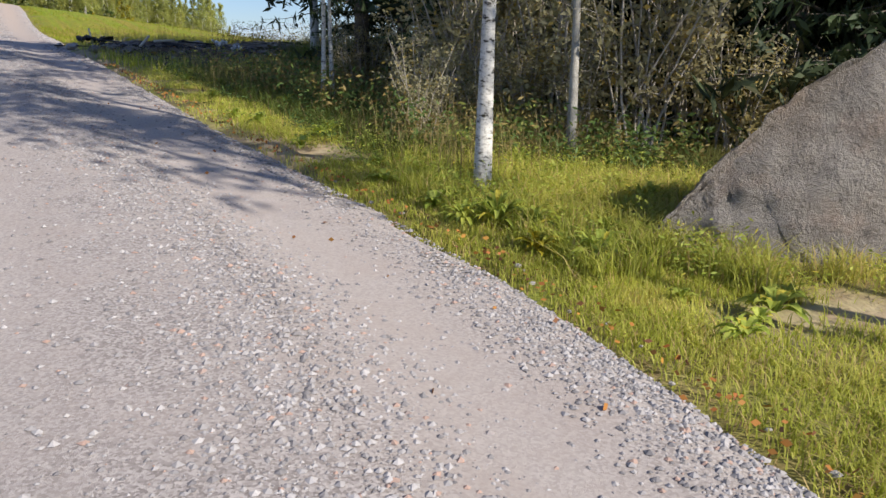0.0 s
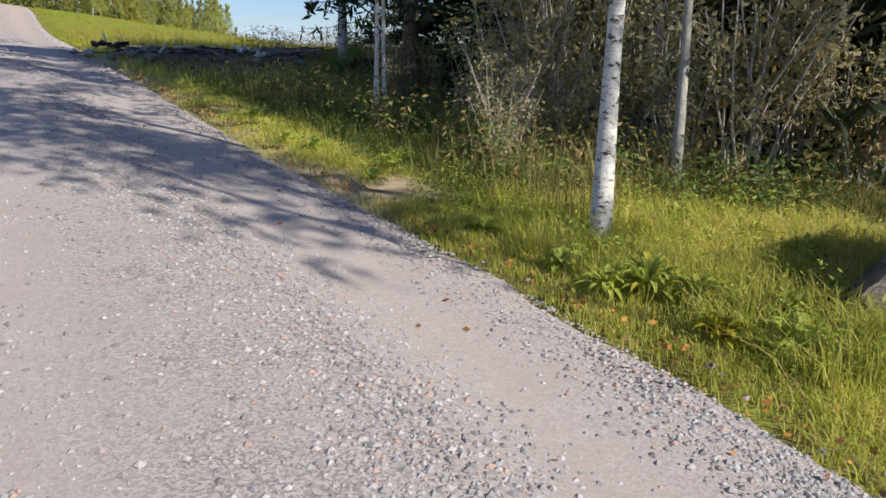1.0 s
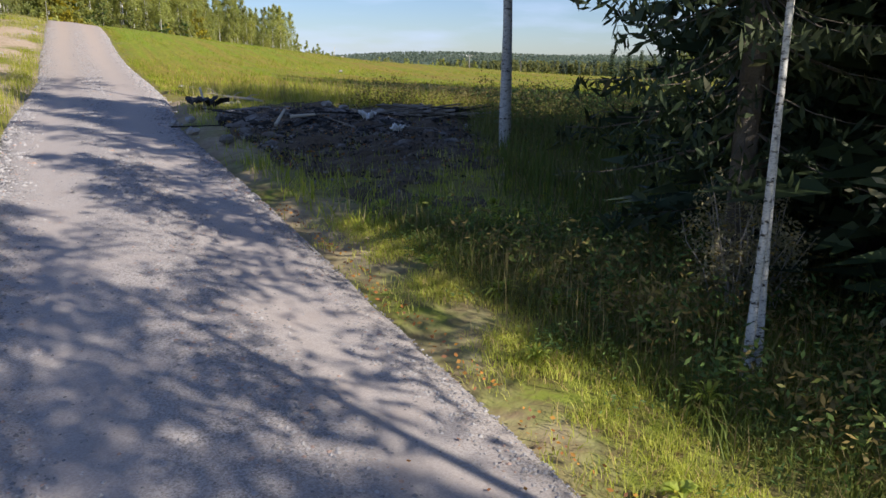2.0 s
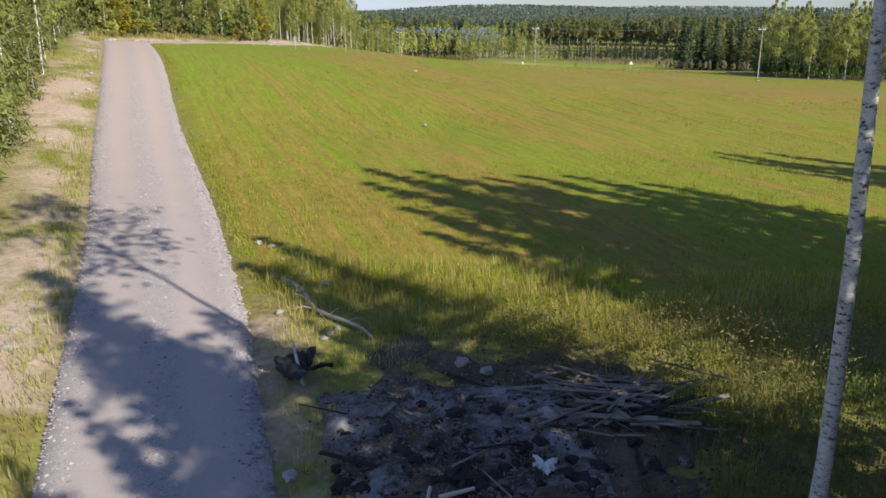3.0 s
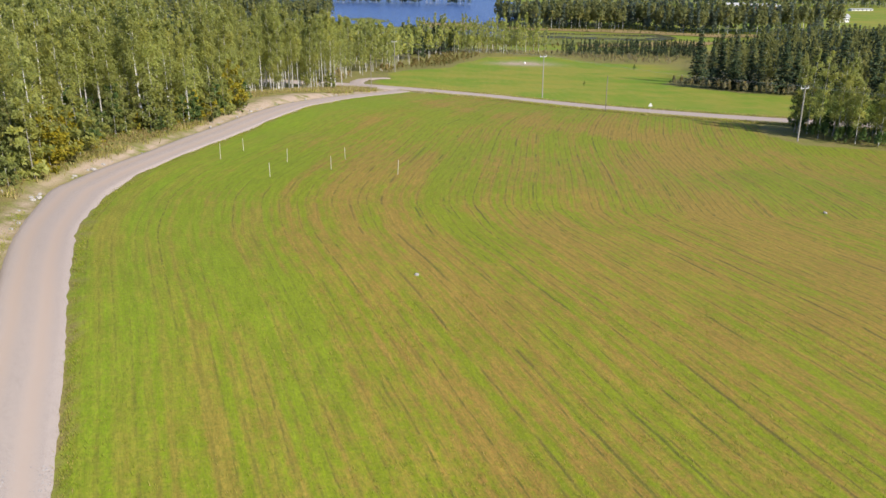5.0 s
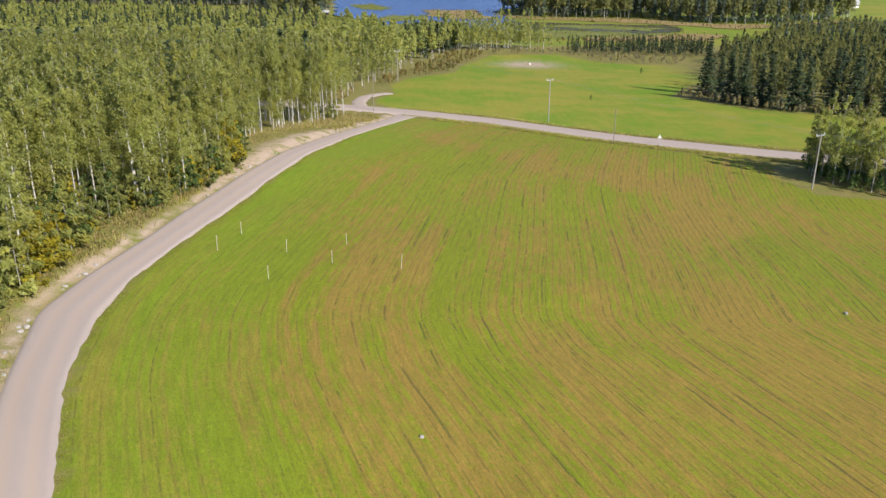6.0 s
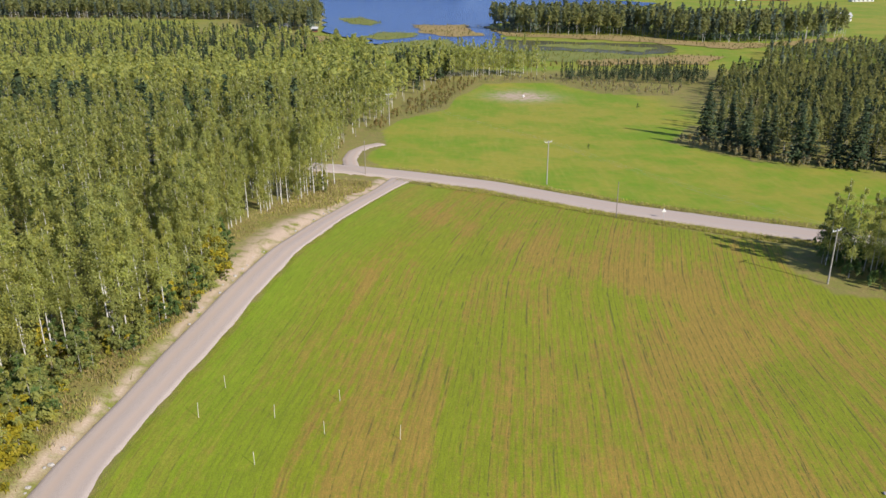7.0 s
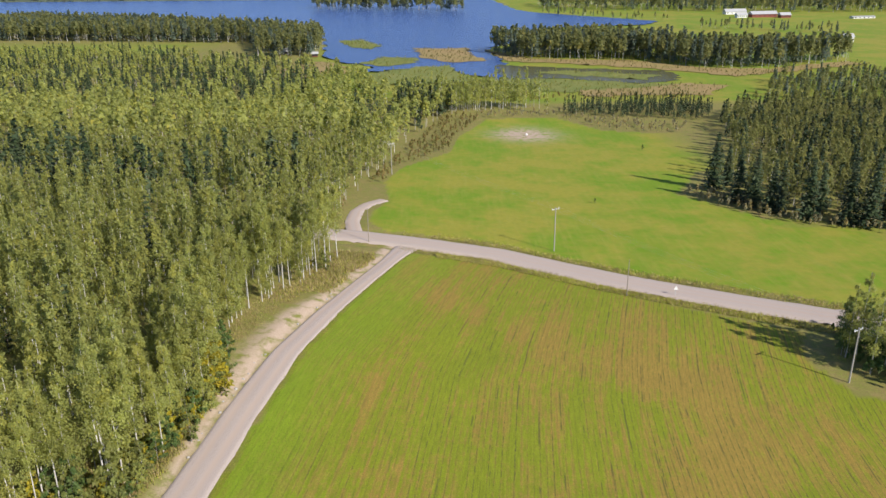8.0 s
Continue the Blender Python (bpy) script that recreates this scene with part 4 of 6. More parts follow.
    for px, py in zip(x, y):
        fall = float(np.interp(py, (230, 300, 450), (1.0, 0.92, 0.78)))
        # the far-left extra spruces darken the wood in place of a cloud's shade
        if waves(px, py, 0.03) + rng.normal(0, 0.4) > 0.8 or (py < 262 and px < -42 and rng.uniform() < 0.26) or (px < -70 and py > 400 and rng.uniform() < 0.5):
            dark.append((px, py, fall * rng.uniform(0.7, 1.1), rng.uniform(0, 6.3), int(rng.integers(3)), 0.0))
        else:
            rows.append((px, py, fall * rng.uniform(0.7, 1.1), rng.uniform(0, 6.3), int(rng.integers(4)), 0.0))
    broad_back = [blob_tree(225 + s, 15.0, 120, 1.25, "birch") for s in range(4)]
    far_back = [blob_tree(220 + s, 15.0, 100, 1.5, "birch") for s in range(4)]
    stuff_trees("mixed_wood", [r for r in rows if r[1] < 300], low, [M_BARK, M_BIRCH], "broad birch wood beyond the village road")
    stuff_trees("mixed_wood", [r for r in rows if r[1] >= 300], far_back, [M_BARK, M_BIRCH], "broad birch wood reaching down to the lake")
    stuff_trees("spruce_wood", dark, sp_low, [M_DARKBARK, M_SPRUCE], "dark spruces in the wood, thicker far left to imitate cloud shade")
    # spruces past the far field, and the wood behind them
    right_wood = [(70, 262), (70, 248), (80, 229), (100, 221), (150, 206), (260, 180), (330, 300), (270, 400), (160, 412), (116, 390), (106, 360), (96, 320), (84, 288)]
    sp_hi = [spruce_arrays(s, 15.0, 28, 11, 0.75, width=0.24, twigs=3) for s in (101, 102, 103)]
    protos = [tree_thing("spruce_tree", a, M_DARKBARK, M_SPRUCE, "dark green spruce with drooping branches at the field edge", "spruce tree", "spruces by the far field") for a in sp_hi]
    spots = [[] for _ in sp_hi]
    front = [(94, 312), (83, 285), (70, 260), (69.5, 249), (82, 231), (101, 221), (150, 206)]
    lit = []
    for (ax, ay), (bx, by) in zip(front, front[1:]):
        k = max(1, int(math.hypot(bx - ax, by - ay) / 6.4))
        for i in range(k):
            t = (i + rng.uniform(0, 0.6)) / k
            px, py = ax + (bx - ax) * t, ay + (by - ay) * t
            if by < 260:
                depth = rng.uniform(0, 2.2)
                spots[int(rng.integers(3))].append(stand(px + depth * 0.7, py + depth * 0.7, rng.uniform(0, 360), rng.uniform(0.88, 1.22)))
            for depth in (rng.uniform(3.0, 6.0), rng.uniform(7.0, 11.0)):
                lit.append((px + depth * 0.75 + rng.uniform(-2, 2), py + depth * 0.7, rng.uniform(0.55, 0.95), rng.uniform(0, 6.3), int(rng.integers(4)), 0.0))
            depth = rng.uniform(5.5, 10.0)
            if i % 2:
                continue
            spots[int(rng.integers(3))].append(stand(px + depth * 0.7, py + depth * 0.7, rng.uniform(0, 360), rng.uniform(0.6, 0.95)))
    stuff_trees("birch_wood", lit, low, [M_BARK, M_MIXED], "olive-green birches standing among the spruces")
    for p, s in zip(protos, spots):
        put_copies(p, s)
    x, y = scatter(rng, right_wood, 3.9)
    d, _ = to_line(x, y, front)
    rows, dark = [], []
    for px, py in zip(x[d > 11], y[d > 11]):
        if rng.uniform() < 0.30:
            dark.append((px, py, rng.uniform(0.45, 0.74), rng.uniform(0, 6.3), int(rng.integers(3)), 0.0))
        else:
            rows.append((px, py, rng.uniform(0.42, 0.66), rng.uniform(0, 6.3), int(rng.integers(4)), 0.0))
    stuff_trees("mixed_wood", rows, broad_back, [M_GREYBARK, M_MIXED], "mixed wood behind the spruces")
    stuff_trees("spruce_wood", dark, sp_low, [M_DARKBARK, M_SPRUCE], "dark spruce wood beyond the far field")
    # the copse by the village road
    birch = tree_thing("birch_tree", birch_arrays(131, 14.0, 2400, 0.28, base=0.22, spread=0.16), M_BARK, M_BIRCH, "bushy birch in a copse beside the village road", "birch tree", "copse trees")
    other = tree_thing("alder_tree", birch_arrays(132, 11.0, 2200, 0.27, base=0.14, spread=0.21), M_GREYBARK, M_ALDER, "dark green alder in a copse beside the village road", "alder tree", "copse trees")
    copse = [(56.5, 161), (55.5, 153), (58, 145), (64, 140), (80, 137), (110, 128), (112, 140), (80, 150), (62, 161)]
    x, y = scatter(rng, copse, 2.9)
    half = int(len(x) * 0.62)
    put_copies(birch, [stand(a, b, rng.uniform(0, 360), rng.uniform(0.72, 1.04)) for a, b in zip(x[:half], y[:half])])
    put_copies(other, [stand(a, b, rng.uniform(0, 360), rng.uniform(0.45, 0.85)) for a, b in zip(x[half:], y[half:])])
    # tree line and young spruces at the foot of the far field
    rows = [(px, 404 + 10 * math.sin(px * 0.08) + rng.uniform(-8, 8), rng.uniform(0.75, 1.25), rng.uniform(0, 6), int(rng.integers(4)), 0.0) for px in np.concatenate([np.arange(-24, 30, 0.9), np.arange(30, 42, 2.0)])]
    spruces = [(rng.uniform(-26, -1), rng.uniform(388, 428), rng.uniform(0.5, 0.85), 0.0, int(rng.integers(3)), 0.0) for _ in range(70)]
    stuff_trees("young_spruces", spruces, sp_low, [M_DARKBARK, M_SPRUCE], "clump of spruces below the far field")
    rows += [(rng.uniform(-30, 44), rng.uniform(426, 450), rng.uniform(0.45, 0.75), 0.0, int(rng.integers(4)), 0.0) for _ in range(44)]
    stuff_trees("birch_row", rows, low, [M_BARK, M_BIRCH], "row of tall thin birches below the far field")
    x, y = scatter(rng, [(46, 392), (104, 378), (118, 402), (100, 418), (50, 408)], 3.2)
    stuff_trees("young_spruces", [(a, b, rng.uniform(0.3, 0.46), 0.0, int(rng.integers(3)), 0.0) for a, b in zip(x, y)], sp_low, [M_DARKBARK, M_SPRUCE], "close-set young spruces below the far field")
    # lone shrubs on the far field
    lone = tree_thing("shrub", birch_arrays(160, 2.6, 260, 0.32, base=0.05, spread=0.3, limbs=9, aspect=0.7), M_GREYBARK, M_ALDER, "small lone green shrub on the far field", "shrub", "lone shrubs")
    put_copies(lone, [stand(34.9, 245.0, 0, 0.6), stand(64.9, 319.5, 80, 0.8)])
    # scrub beside the far field and below the wood
    brush = [blob_tree(190 + s, 3.0, 44, 0.75, "birch") for s in range(3)]
    for name, pts, gap, m, text in (
            ("scrub", [(-22, 262), (-19, 285), (-4, 313), (-1, 345), (10, 384), (-6, 390), (-12, 352), (-18, 316), (-23, 285), (-26, 262)], 2.3, M_RUST, "rusty low scrub beside the far field"),
            ("scrub", [(12, 385), (42, 389), (58, 362), (88, 352), (96, 372), (60, 385), (44, 400), (8, 400)], 2.8, M_WILLOW, "grey-green scrub at the foot of the far field"),
            ("scrub", [(56, 152), (57, 143), (65, 138), (82, 134), (100, 130), (100, 138), (70, 152), (58, 163)], 1.4, M_ALDER, "low brush under the copse trees"),
            ("scrub", [(64, 262), (60, 256), (66, 244), (78, 227), (100, 217), (102, 223), (84, 234), (72, 250)], 2.0, M_WILLOW, "pale brush at the foot of the spruces"),
            ("scrub", [(-34, 212), (-29, 212), (-29.5, 236), (-34, 236)], 2.2, M_SEDGE, "dry scrub beside the gravel lane"),
            ("scrub", [(-28, 425), (60, 425), (120, 420), (126, 446), (60, 446), (-26, 462)], 4.0, M_RUST, "rusty scrub along the marsh")):
        x, y = scatter(rng, pts, gap, 0.8)
        stuff_trees(name, [(a, b, rng.uniform(0.3, 0.9), rng.uniform(0, 6.3), int(rng.integers(3)), 0.0) for a, b in zip(x, y)], brush, [M_DARKBARK, m], text)
    # shores and far woods
    far_b = [blob_tree(200 + s, 15.0, 70, 2.0, "birch") for s in range(3)]
    far_s = [blob_tree(210 + s, 15.0, 70, 2.0, "spruce") for s in range(3)]
    shore = (
        ([(26, 620), (52, 587), (90, 584), (126, 572), (152, 537), (188, 532), (254, 563), (262, 585), (200, 572), (165, 590), (140, 640), (95, 655), (60, 652), (34, 642)], 5.2, 0.85, 1.25),
        ([(-100, 612), (-99, 650), (-114, 730), (-182, 768), (-262, 822), (-420, 885), (-700, 850), (-520, 755), (-330, 728), (-225, 712), (-165, 700), (-150, 650), (-140, 606)], 5.4, 0.75, 1.15),
        ([(-430, 660), (-600, 640), (-900, 800), (-800, 880), (-600, 760)], 9.0, 0.75, 1.15),
        ([(-182, 1108), (-60, 1072), (10, 1040), (14, 1075), (-60, 1120), (-180, 1160)], 8.0, 0.9, 1.35),
        ([(114, 1068), (240, 1012), (371, 975), (520, 960), (700, 1000), (700, 1120), (300, 1180), (110, 1180)], 11.0, 0.9, 1.35),
        ([(225, 795), (330, 735), (336, 752), (235, 815)], 8.0, 0.35, 0.7),
        ([(100, 985), (215, 870), (222, 885), (112, 1000)], 9.0, 0.35, 0.7),
        ([(150, 425), (240, 412), (300, 470), (270, 500), (170, 480)], 6.0, 0.4, 0.7))
    rows, dark = [], []
    for pts, gap, small, tall in shore:
        x, y = scatter(rng, pts, gap)
        for a, b in zip(x, y):
            (rows if rng.uniform() < 0.68 else dark).append((a, b, rng.uniform(small, tall), rng.uniform(0, 6.3), int(rng.integers(3)), 0.0))
    stuff_trees("shore_wood", rows, far_b, [M_BARK, M_SHORE], "birch woods round the lake")
    stuff_trees("shore_wood", dark, far_s, [M_DARKBARK, M_HAZEPINE], "spruce woods round the lake")
    # reeds standing in their beds
    clump = [blob_tree(240 + s, 2.4, 26, 0.8, "birch") for s in range(3)]
    beds = {M_REED: [], M_REEDGREEN: []}
    for pts, material in REEDS:
        cx, cy = np.mean(np.array(pts), 0)
        x, y = scatter(rng, [(cx + (px - cx) * 1.06, cy + (py - cy) * 1.06) for px, py in pts], 2.6, 0.5)
        beds[material] += [(a, b, rng.uniform(0.25, 0.7), rng.uniform(0, 6.3), int(rng.integers(3)), 0.0) for a, b in zip(x, y)]
    stuff_trees("reeds", beds[M_REED], clump, [M_REEDBLADE, M_REEDBLADE], "tan reeds standing in shallow water")
    stuff_trees("reeds", beds[M_REEDGREEN], clump, [M_REEDLEAF, M_REEDLEAF], "green reeds standing in shallow water")
    # hills on the horizon
    tiny = [blob_tree(230 + s, 15.0, 7, 9.5, "spruce") for s in range(2)]
    n = 16000
    ang = rng.uniform(-0.72, 0.72, n)
    dist = 1150 + 2700 * rng.uniform(0, 1, n) ** 1.2
    x, y = np.sin(ang) * dist, 300 + np.cos(ang) * dist
    ok = ~inside(x, y, LAKE)
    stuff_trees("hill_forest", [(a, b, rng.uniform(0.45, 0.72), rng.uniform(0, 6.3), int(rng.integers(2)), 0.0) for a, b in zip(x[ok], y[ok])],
                tiny, [M_DARKBARK, M_HAZEPINE], "forest covering the distant hills")


build_woods()

# ---------------------------------------------------------------- beside the track, at the start
def build_boulder():
    bm = bmesh.new()
    bmesh.ops.create_icosphere(bm, subdivisions=6, radius=1.0)
    cuts = [(Vector(c).normalized(), lim) for c, lim in (((-0.30, -0.90, 0.20), 0.70), ((-0.62, 0.48, 0.62), 1.02), ((-0.38, 0.42, 0.82), 1.14), ((-0.85, 0.52, 0.0), 1.34), ((0.75, 0.1, 0.65), 1.45), ((0.0, 0.9, 0.4), 0.95), ((0.35, -0.9, 0.3), 0.95))]
    for v in bm.verts:
        p = v.co.copy()
        q = Vector((p.x * 2.15, p.y * 1.3, p.z * 1.95))
        for nrm, lim in cuts:
            over = q.dot(nrm) - lim
            if over > 0:
                q -= nrm * over * 0.95
        q += p * (0.07 * noise.noise(q * 1.3) + 0.035 * noise.noise(q * 4.0) + 0.05 * abs(noise.noise(q * 5.0)) + 0.034 * noise.noise(q * 11.0) + 0.02 * noise.noise(q * 22.0))
        v.co = q
    me = bpy.data.meshes.new("boulder")
    bm.to_mesh(me)
    bm.free()
    me.materials.append(M_GRANITE)
    me.polygons.foreach_set("use_smooth", [True] * len(me.polygons))
    ob = tagged(new("boulder", me), "large grey granite boulder with a split sloping face in the grass", "boulder")
    ob.matrix_basis = near_stand(10.12, -11.95, -6, 1.2, -0.05)


def build_near_trees():
    rng = np.random.default_rng(31)
    b1 = tree_thing("birch_tree", birch_arrays(301, 13.0, 2600, 0.16, base=0.42, trunk_r=0.072, sides=12), M_BARK, M_BIRCH, "white-barked birch standing in grass beside the track", "birch tree", "trackside birches")
    b1.matrix_basis = near_stand(6.98, -10.05, 40)
    b2 = tree_thing("birch_tree", birch_arrays(302, 11.0, 2000, 0.15, base=0.40, trunk_r=0.036, sides=10), M_BARK, M_BIRCH, "thin twin birch stem at the thicket edge", "birch tree", "trackside birches")
    put_copies(b2, [near_stand(5.2, -3.95, 10), near_stand(5.36, -3.85, 190, 0.93), near_stand(12.6, -3.2, 60, 1.0)])
    asp = tree_thing("aspen_tree", birch_arrays(303, 12.0, 3000, 0.15, base=0.4, trunk_r=0.052, sides=10), M_GREYBARK, M_BIRCH, "grey-barked aspen in the thicket", "aspen tree", "thicket trees")
    # the last two are added to cast shade on the field corner
    put_copies(asp, [near_stand(8.55, -8.0, 0), near_stand(11.2, -6.0, 70), near_stand(13.5, -4.5, 300), stand(9.5, 6.9, 20, 1.08), stand(9.5, 5.5, 240, 0.96)])
    tall = tree_thing("aspen_tree", birch_arrays(305, 17.0, 1100, 0.26, base=0.66, trunk_r=0.082, sides=12), M_BARK, M_BIRCH, "tall bare grey aspen trunk beside the track", "aspen tree", "thicket trees")
    # all but the first stand out of view, added to dapple the track
    put_copies(tall, [stand(4.66, 8.1, 120), near_stand(11.2, -15.7, 40, 0.9), near_stand(13.2, -17.6, 90, 0.74), near_stand(10.9, -16.1, 300, 0.76), near_stand(15.2, -18.6, 190, 0.78), near_stand(16.0, -14.0, 10, 0.8), near_stand(18.4, -16.4, 250, 0.85)])
    label = "dark spruce with low drooping branches beside the track"
    sp = tree_thing("spruce_tree", close_spruce_arrays(304, 15.0, 34, 11), M_DARKBARK, M_SPRUCE, label, "spruce tree", "trackside spruces")
    put_copies(sp, [near_stand(8.9, 0.2, 80, 1.3, 0, 1.4), near_stand(10.6, 3.4, 160, 1.25, 0, 1.4), near_stand(11.8, -1.2, 220, 1.3, 0, 1.4), near_stand(15.5, -5.0, 40, 1.3, 0, 1.25), near_stand(12.6, -6.3, 10, 1.2, 0, 1.05), near_stand(14.3, -7.6, 130, 1.2, 0, 1.05), stand(11.9, -2.4, 95, 1.2, 0.0, 1.2)])
    old = tree_thing("spruce_tree", close_spruce_arrays(307, 16.0, 30, 10, base=0.13, width=0.17), M_DARKBARK, M_SPRUCE, "tall spruce with bare lower trunk behind the twin birch", "spruce tree", "trackside spruces")
    put_copies(old, [near_stand(5.95, -1.8, 130, 1.0, 0, 0.88), near_stand(8.0, 3.3, 20, 1.15, 0, 0.95)])
    sp = tree_thing("spruce_tree", spruce_arrays(306, 15.0, 30, 12, 0.26, base=0.03, width=0.19, twigs=5), M_DARKBARK, M_SPRUCE, label, "spruce tree", "trackside spruces")
    spots = [near_stand(x, y, turn, size * 1.25, 0, size) for x, y, turn, size in (
        (13.6, 3.0, 100, 1.0), (14.2, 1.0, 200, 1.0), (17.5, -9.0, 60, 1.05), (19, -1, 0, 1.1), (21.5, -6, 90, 1.1), (17.0, -2.0, 20, 1.0), (25.0, -7.0, 0, 1.1), (8.1, -1.6, 30, 0.85), (10.9, -4.0, 70, 1.0), (6.9, -0.2, 15, 0.9))]
    # spruces added to shade heap, track and field corner, mostly out of view
    spots += [stand(x, y, turn, size, 0.0, max(size, 0.9)) for x, y, turn, size in ((9.8, 4.2, 40, 0.7), (11.4, 1.2, 10, 0.95), (14.6, 1.6, 150, 1.0), (9.6, 6.3, 20, 0.92), (10.4, 4.8, 80, 0.5), (8.6, 5.4, 200, 0.42), (11.3, 6.7, 20, 1.04), (10.9, -0.6, 130, 1.0), (9.5, -1.2, 310, 0.85), (8.1, -0.6, 70, 0.8))]
    spots += [stand(9.2, 1.3, 15, 1.2, 0.0, 1.6)]
    # a belt of unseen spruces on the sunny side of the field margin, added to cast its shadows, set out across and
    # along the sun's line
    for across, back, size in ((16.3, 4.2, 0.8), (17.6, 5.5, 0.95), (19.0, 3.6, 1.0), (20.4, 3.2, 1.05), (21.8, 4.6, 1.05), (23.2, 5.6, 1.0), (24.6, 5.0, 0.95), (26.2, 6.0, 0.95), (27.6, 7.5, 0.9),
                               (18.4, 9.0, 1.0), (20.0, 8.5, 1.1), (22.4, 9.5, 1.1), (25.4, 10.0, 1.0), (35.6, 8.5, 0.84), (36.8, 7.4, 0.92), (37.9, 7.5, 0.96), (40.0, 9.0, 0.95)):
        x, y = 0.678 * across + 0.735 * back, 0.735 * across - 0.678 * back
        spots.append(stand(x, y, rng.uniform(0, 360), size * 1.16, 0.0, size * 1.4))
    put_copies(sp, spots)


def build_thicket():
    """Willow scrub: many thin stems with small grey-green leaves."""
    rng = np.random.default_rng(41)
    protos = []
    for s in range(4):
        stems, cents = [], []
        for i in range(14):
            az, lean, h = rng.uniform(0, 6.3), rng.uniform(0.1, 0.5), rng.uniform(1.9, 3.6)
            t = np.linspace(0, 1, 5)
            root = rng.normal(0, 0.18, 2)
            p = np.stack([root[0] + math.cos(az) * lean * h * t**1.4, root[1] + math.sin(az) * lean * h * t**1.4, h * t], 1)
            p[1:4, :2] += rng.normal(0, 0.05, (3, 2))
            stems.append(tube(p, 0.020 * (1 - 0.75 * t) + 0.003, 5))
            for j in range(7):
                f = rng.uniform(0.12, 0.97)
                at = np.array([np.interp(f, t, p[:, c]) for c in range(3)])
                d = rng.normal(0, 1, 3)
                d[2] = abs(d[2]) * 0.6
                d *= rng.uniform(0.3, 0.75) / np.linalg.norm(d)
                stems.append(tube(np.stack([at, at + d * 0.55 + [0, 0, 0.03], at + d]), [0.006, 0.004, 0.002], 3))
                m = 18
                u = rng.uniform(0.2, 1.1, m)[:, None]
                cents.append(at + d * u + rng.normal(0, 0.12, (m, 3)))
        root = tagged(new("willow_shrub"), "tangled willow shrub with thin stems and grey-green leaves", "shrub", "thicket shrubs")
        part("branchwork", np_mesh("branchwork", *join(stems), [M_TWIG], smooth=True), root)
        part("foliage", np_mesh("foliage", *leaves(rng, np.concatenate(cents), 0.115, 0.1, 0.1, 0.55), [M_WILLOW]), root)
        protos.append(root)
    spots = [[] for _ in protos]
    line = [(10.0, -7.9), (9.0, -7.2), (7.9, -6.0), (7.1, -4.2)]
    for (ax, ay), (bx, by) in zip(line, line[1:]):
        k = max(1, int(math.hypot(bx - ax, by - ay) / 0.85))
        for i in range(k):
            for depth in (0.0, 1.1, 2.2):
                t = (i + rng.uniform(0, 0.9)) / k
                x, y = ax + (bx - ax) * t + depth * 0.6 + rng.uniform(-0.3, 0.3), ay + (by - ay) * t + depth * 0.8 + rng.uniform(-0.3, 0.3)
                spots[int(rng.integers(4))].append(near_stand(x, y, rng.uniform(0, 360), rng.uniform(0.75, 1.1) * (1.0 + 0.22 * depth), 0, rng.uniform(0.85, 1.15)))
    for x, y, size in ((10.9, -7.8, 0.6), (11.6, -7.6, 0.5)):
        spots[int(rng.integers(4))].append(near_stand(x, y, rng.uniform(0, 360), size))
    # low growth in front of the thicket and under the spruces
    for i in range(12):
        y = rng.uniform(-4.5, 0.8)
        x = float(right_edge(y)) + rng.uniform(1.7, 3.3)
        spots[int(rng.integers(4))].append(stand(x, y, rng.uniform(0, 360), rng.uniform(0.20, 0.38)))
    for p, s in zip(protos, spots):
        put_copies(p, s)


def blades(rng, x, y, height, width, lean=0.35, bend=True):
    """Grass blades, bent over (two quads each) or plain (one)."""
    n = len(x)
    az, h = rng.uniform(0, 2 * math.pi, n), height * rng.uniform(0.5, 1.25, n)
    ln = np.abs(rng.normal(0, lean, n)) * h
    d = np.stack([np.cos(az), np.sin(az), 0 * az], 1)
    s = np.stack([-np.sin(az), np.cos(az), 0 * az], 1) * (width * rng.uniform(0.7, 1.3, n))[:, None]
    p0 = np.stack([x, y, land(x, y) - 0.03], 1)
    p1 = p0 + d * (ln * 0.3)[:, None] + np.array([0, 0, 1.0]) * (h * 0.6)[:, None]
    p2 = p0 + d * ln[:, None] + np.array([0, 0, 1.0]) * (h * 0.95)[:, None]
    v = np.stack([p0 - s, p0 + s, p1 + s * 0.8, p1 - s * 0.8, p2 + s * 0.15, p2 - s * 0.15], 1).reshape(-1, 3)
    if not bend:
        v = np.stack([p0 - s, p0 + s, p2 + s * 0.2, p2 - s * 0.2], 1).reshape(-1, 3)
        return v, np.arange(4 * n).reshape(-1, 4)
    a = np.arange(n) * 6
    q = np.concatenate([np.stack([a, a + 1, a + 2, a + 3], 1), np.stack([a + 3, a + 2, a + 4, a + 5], 1)])
    return v, q


def tufts(rng, x, y, per, spread):
    return (np.repeat(x, per) + rng.normal(0, spread, len(x) * per), np.repeat(y, per) + rng.normal(0, spread, len(y) * per))


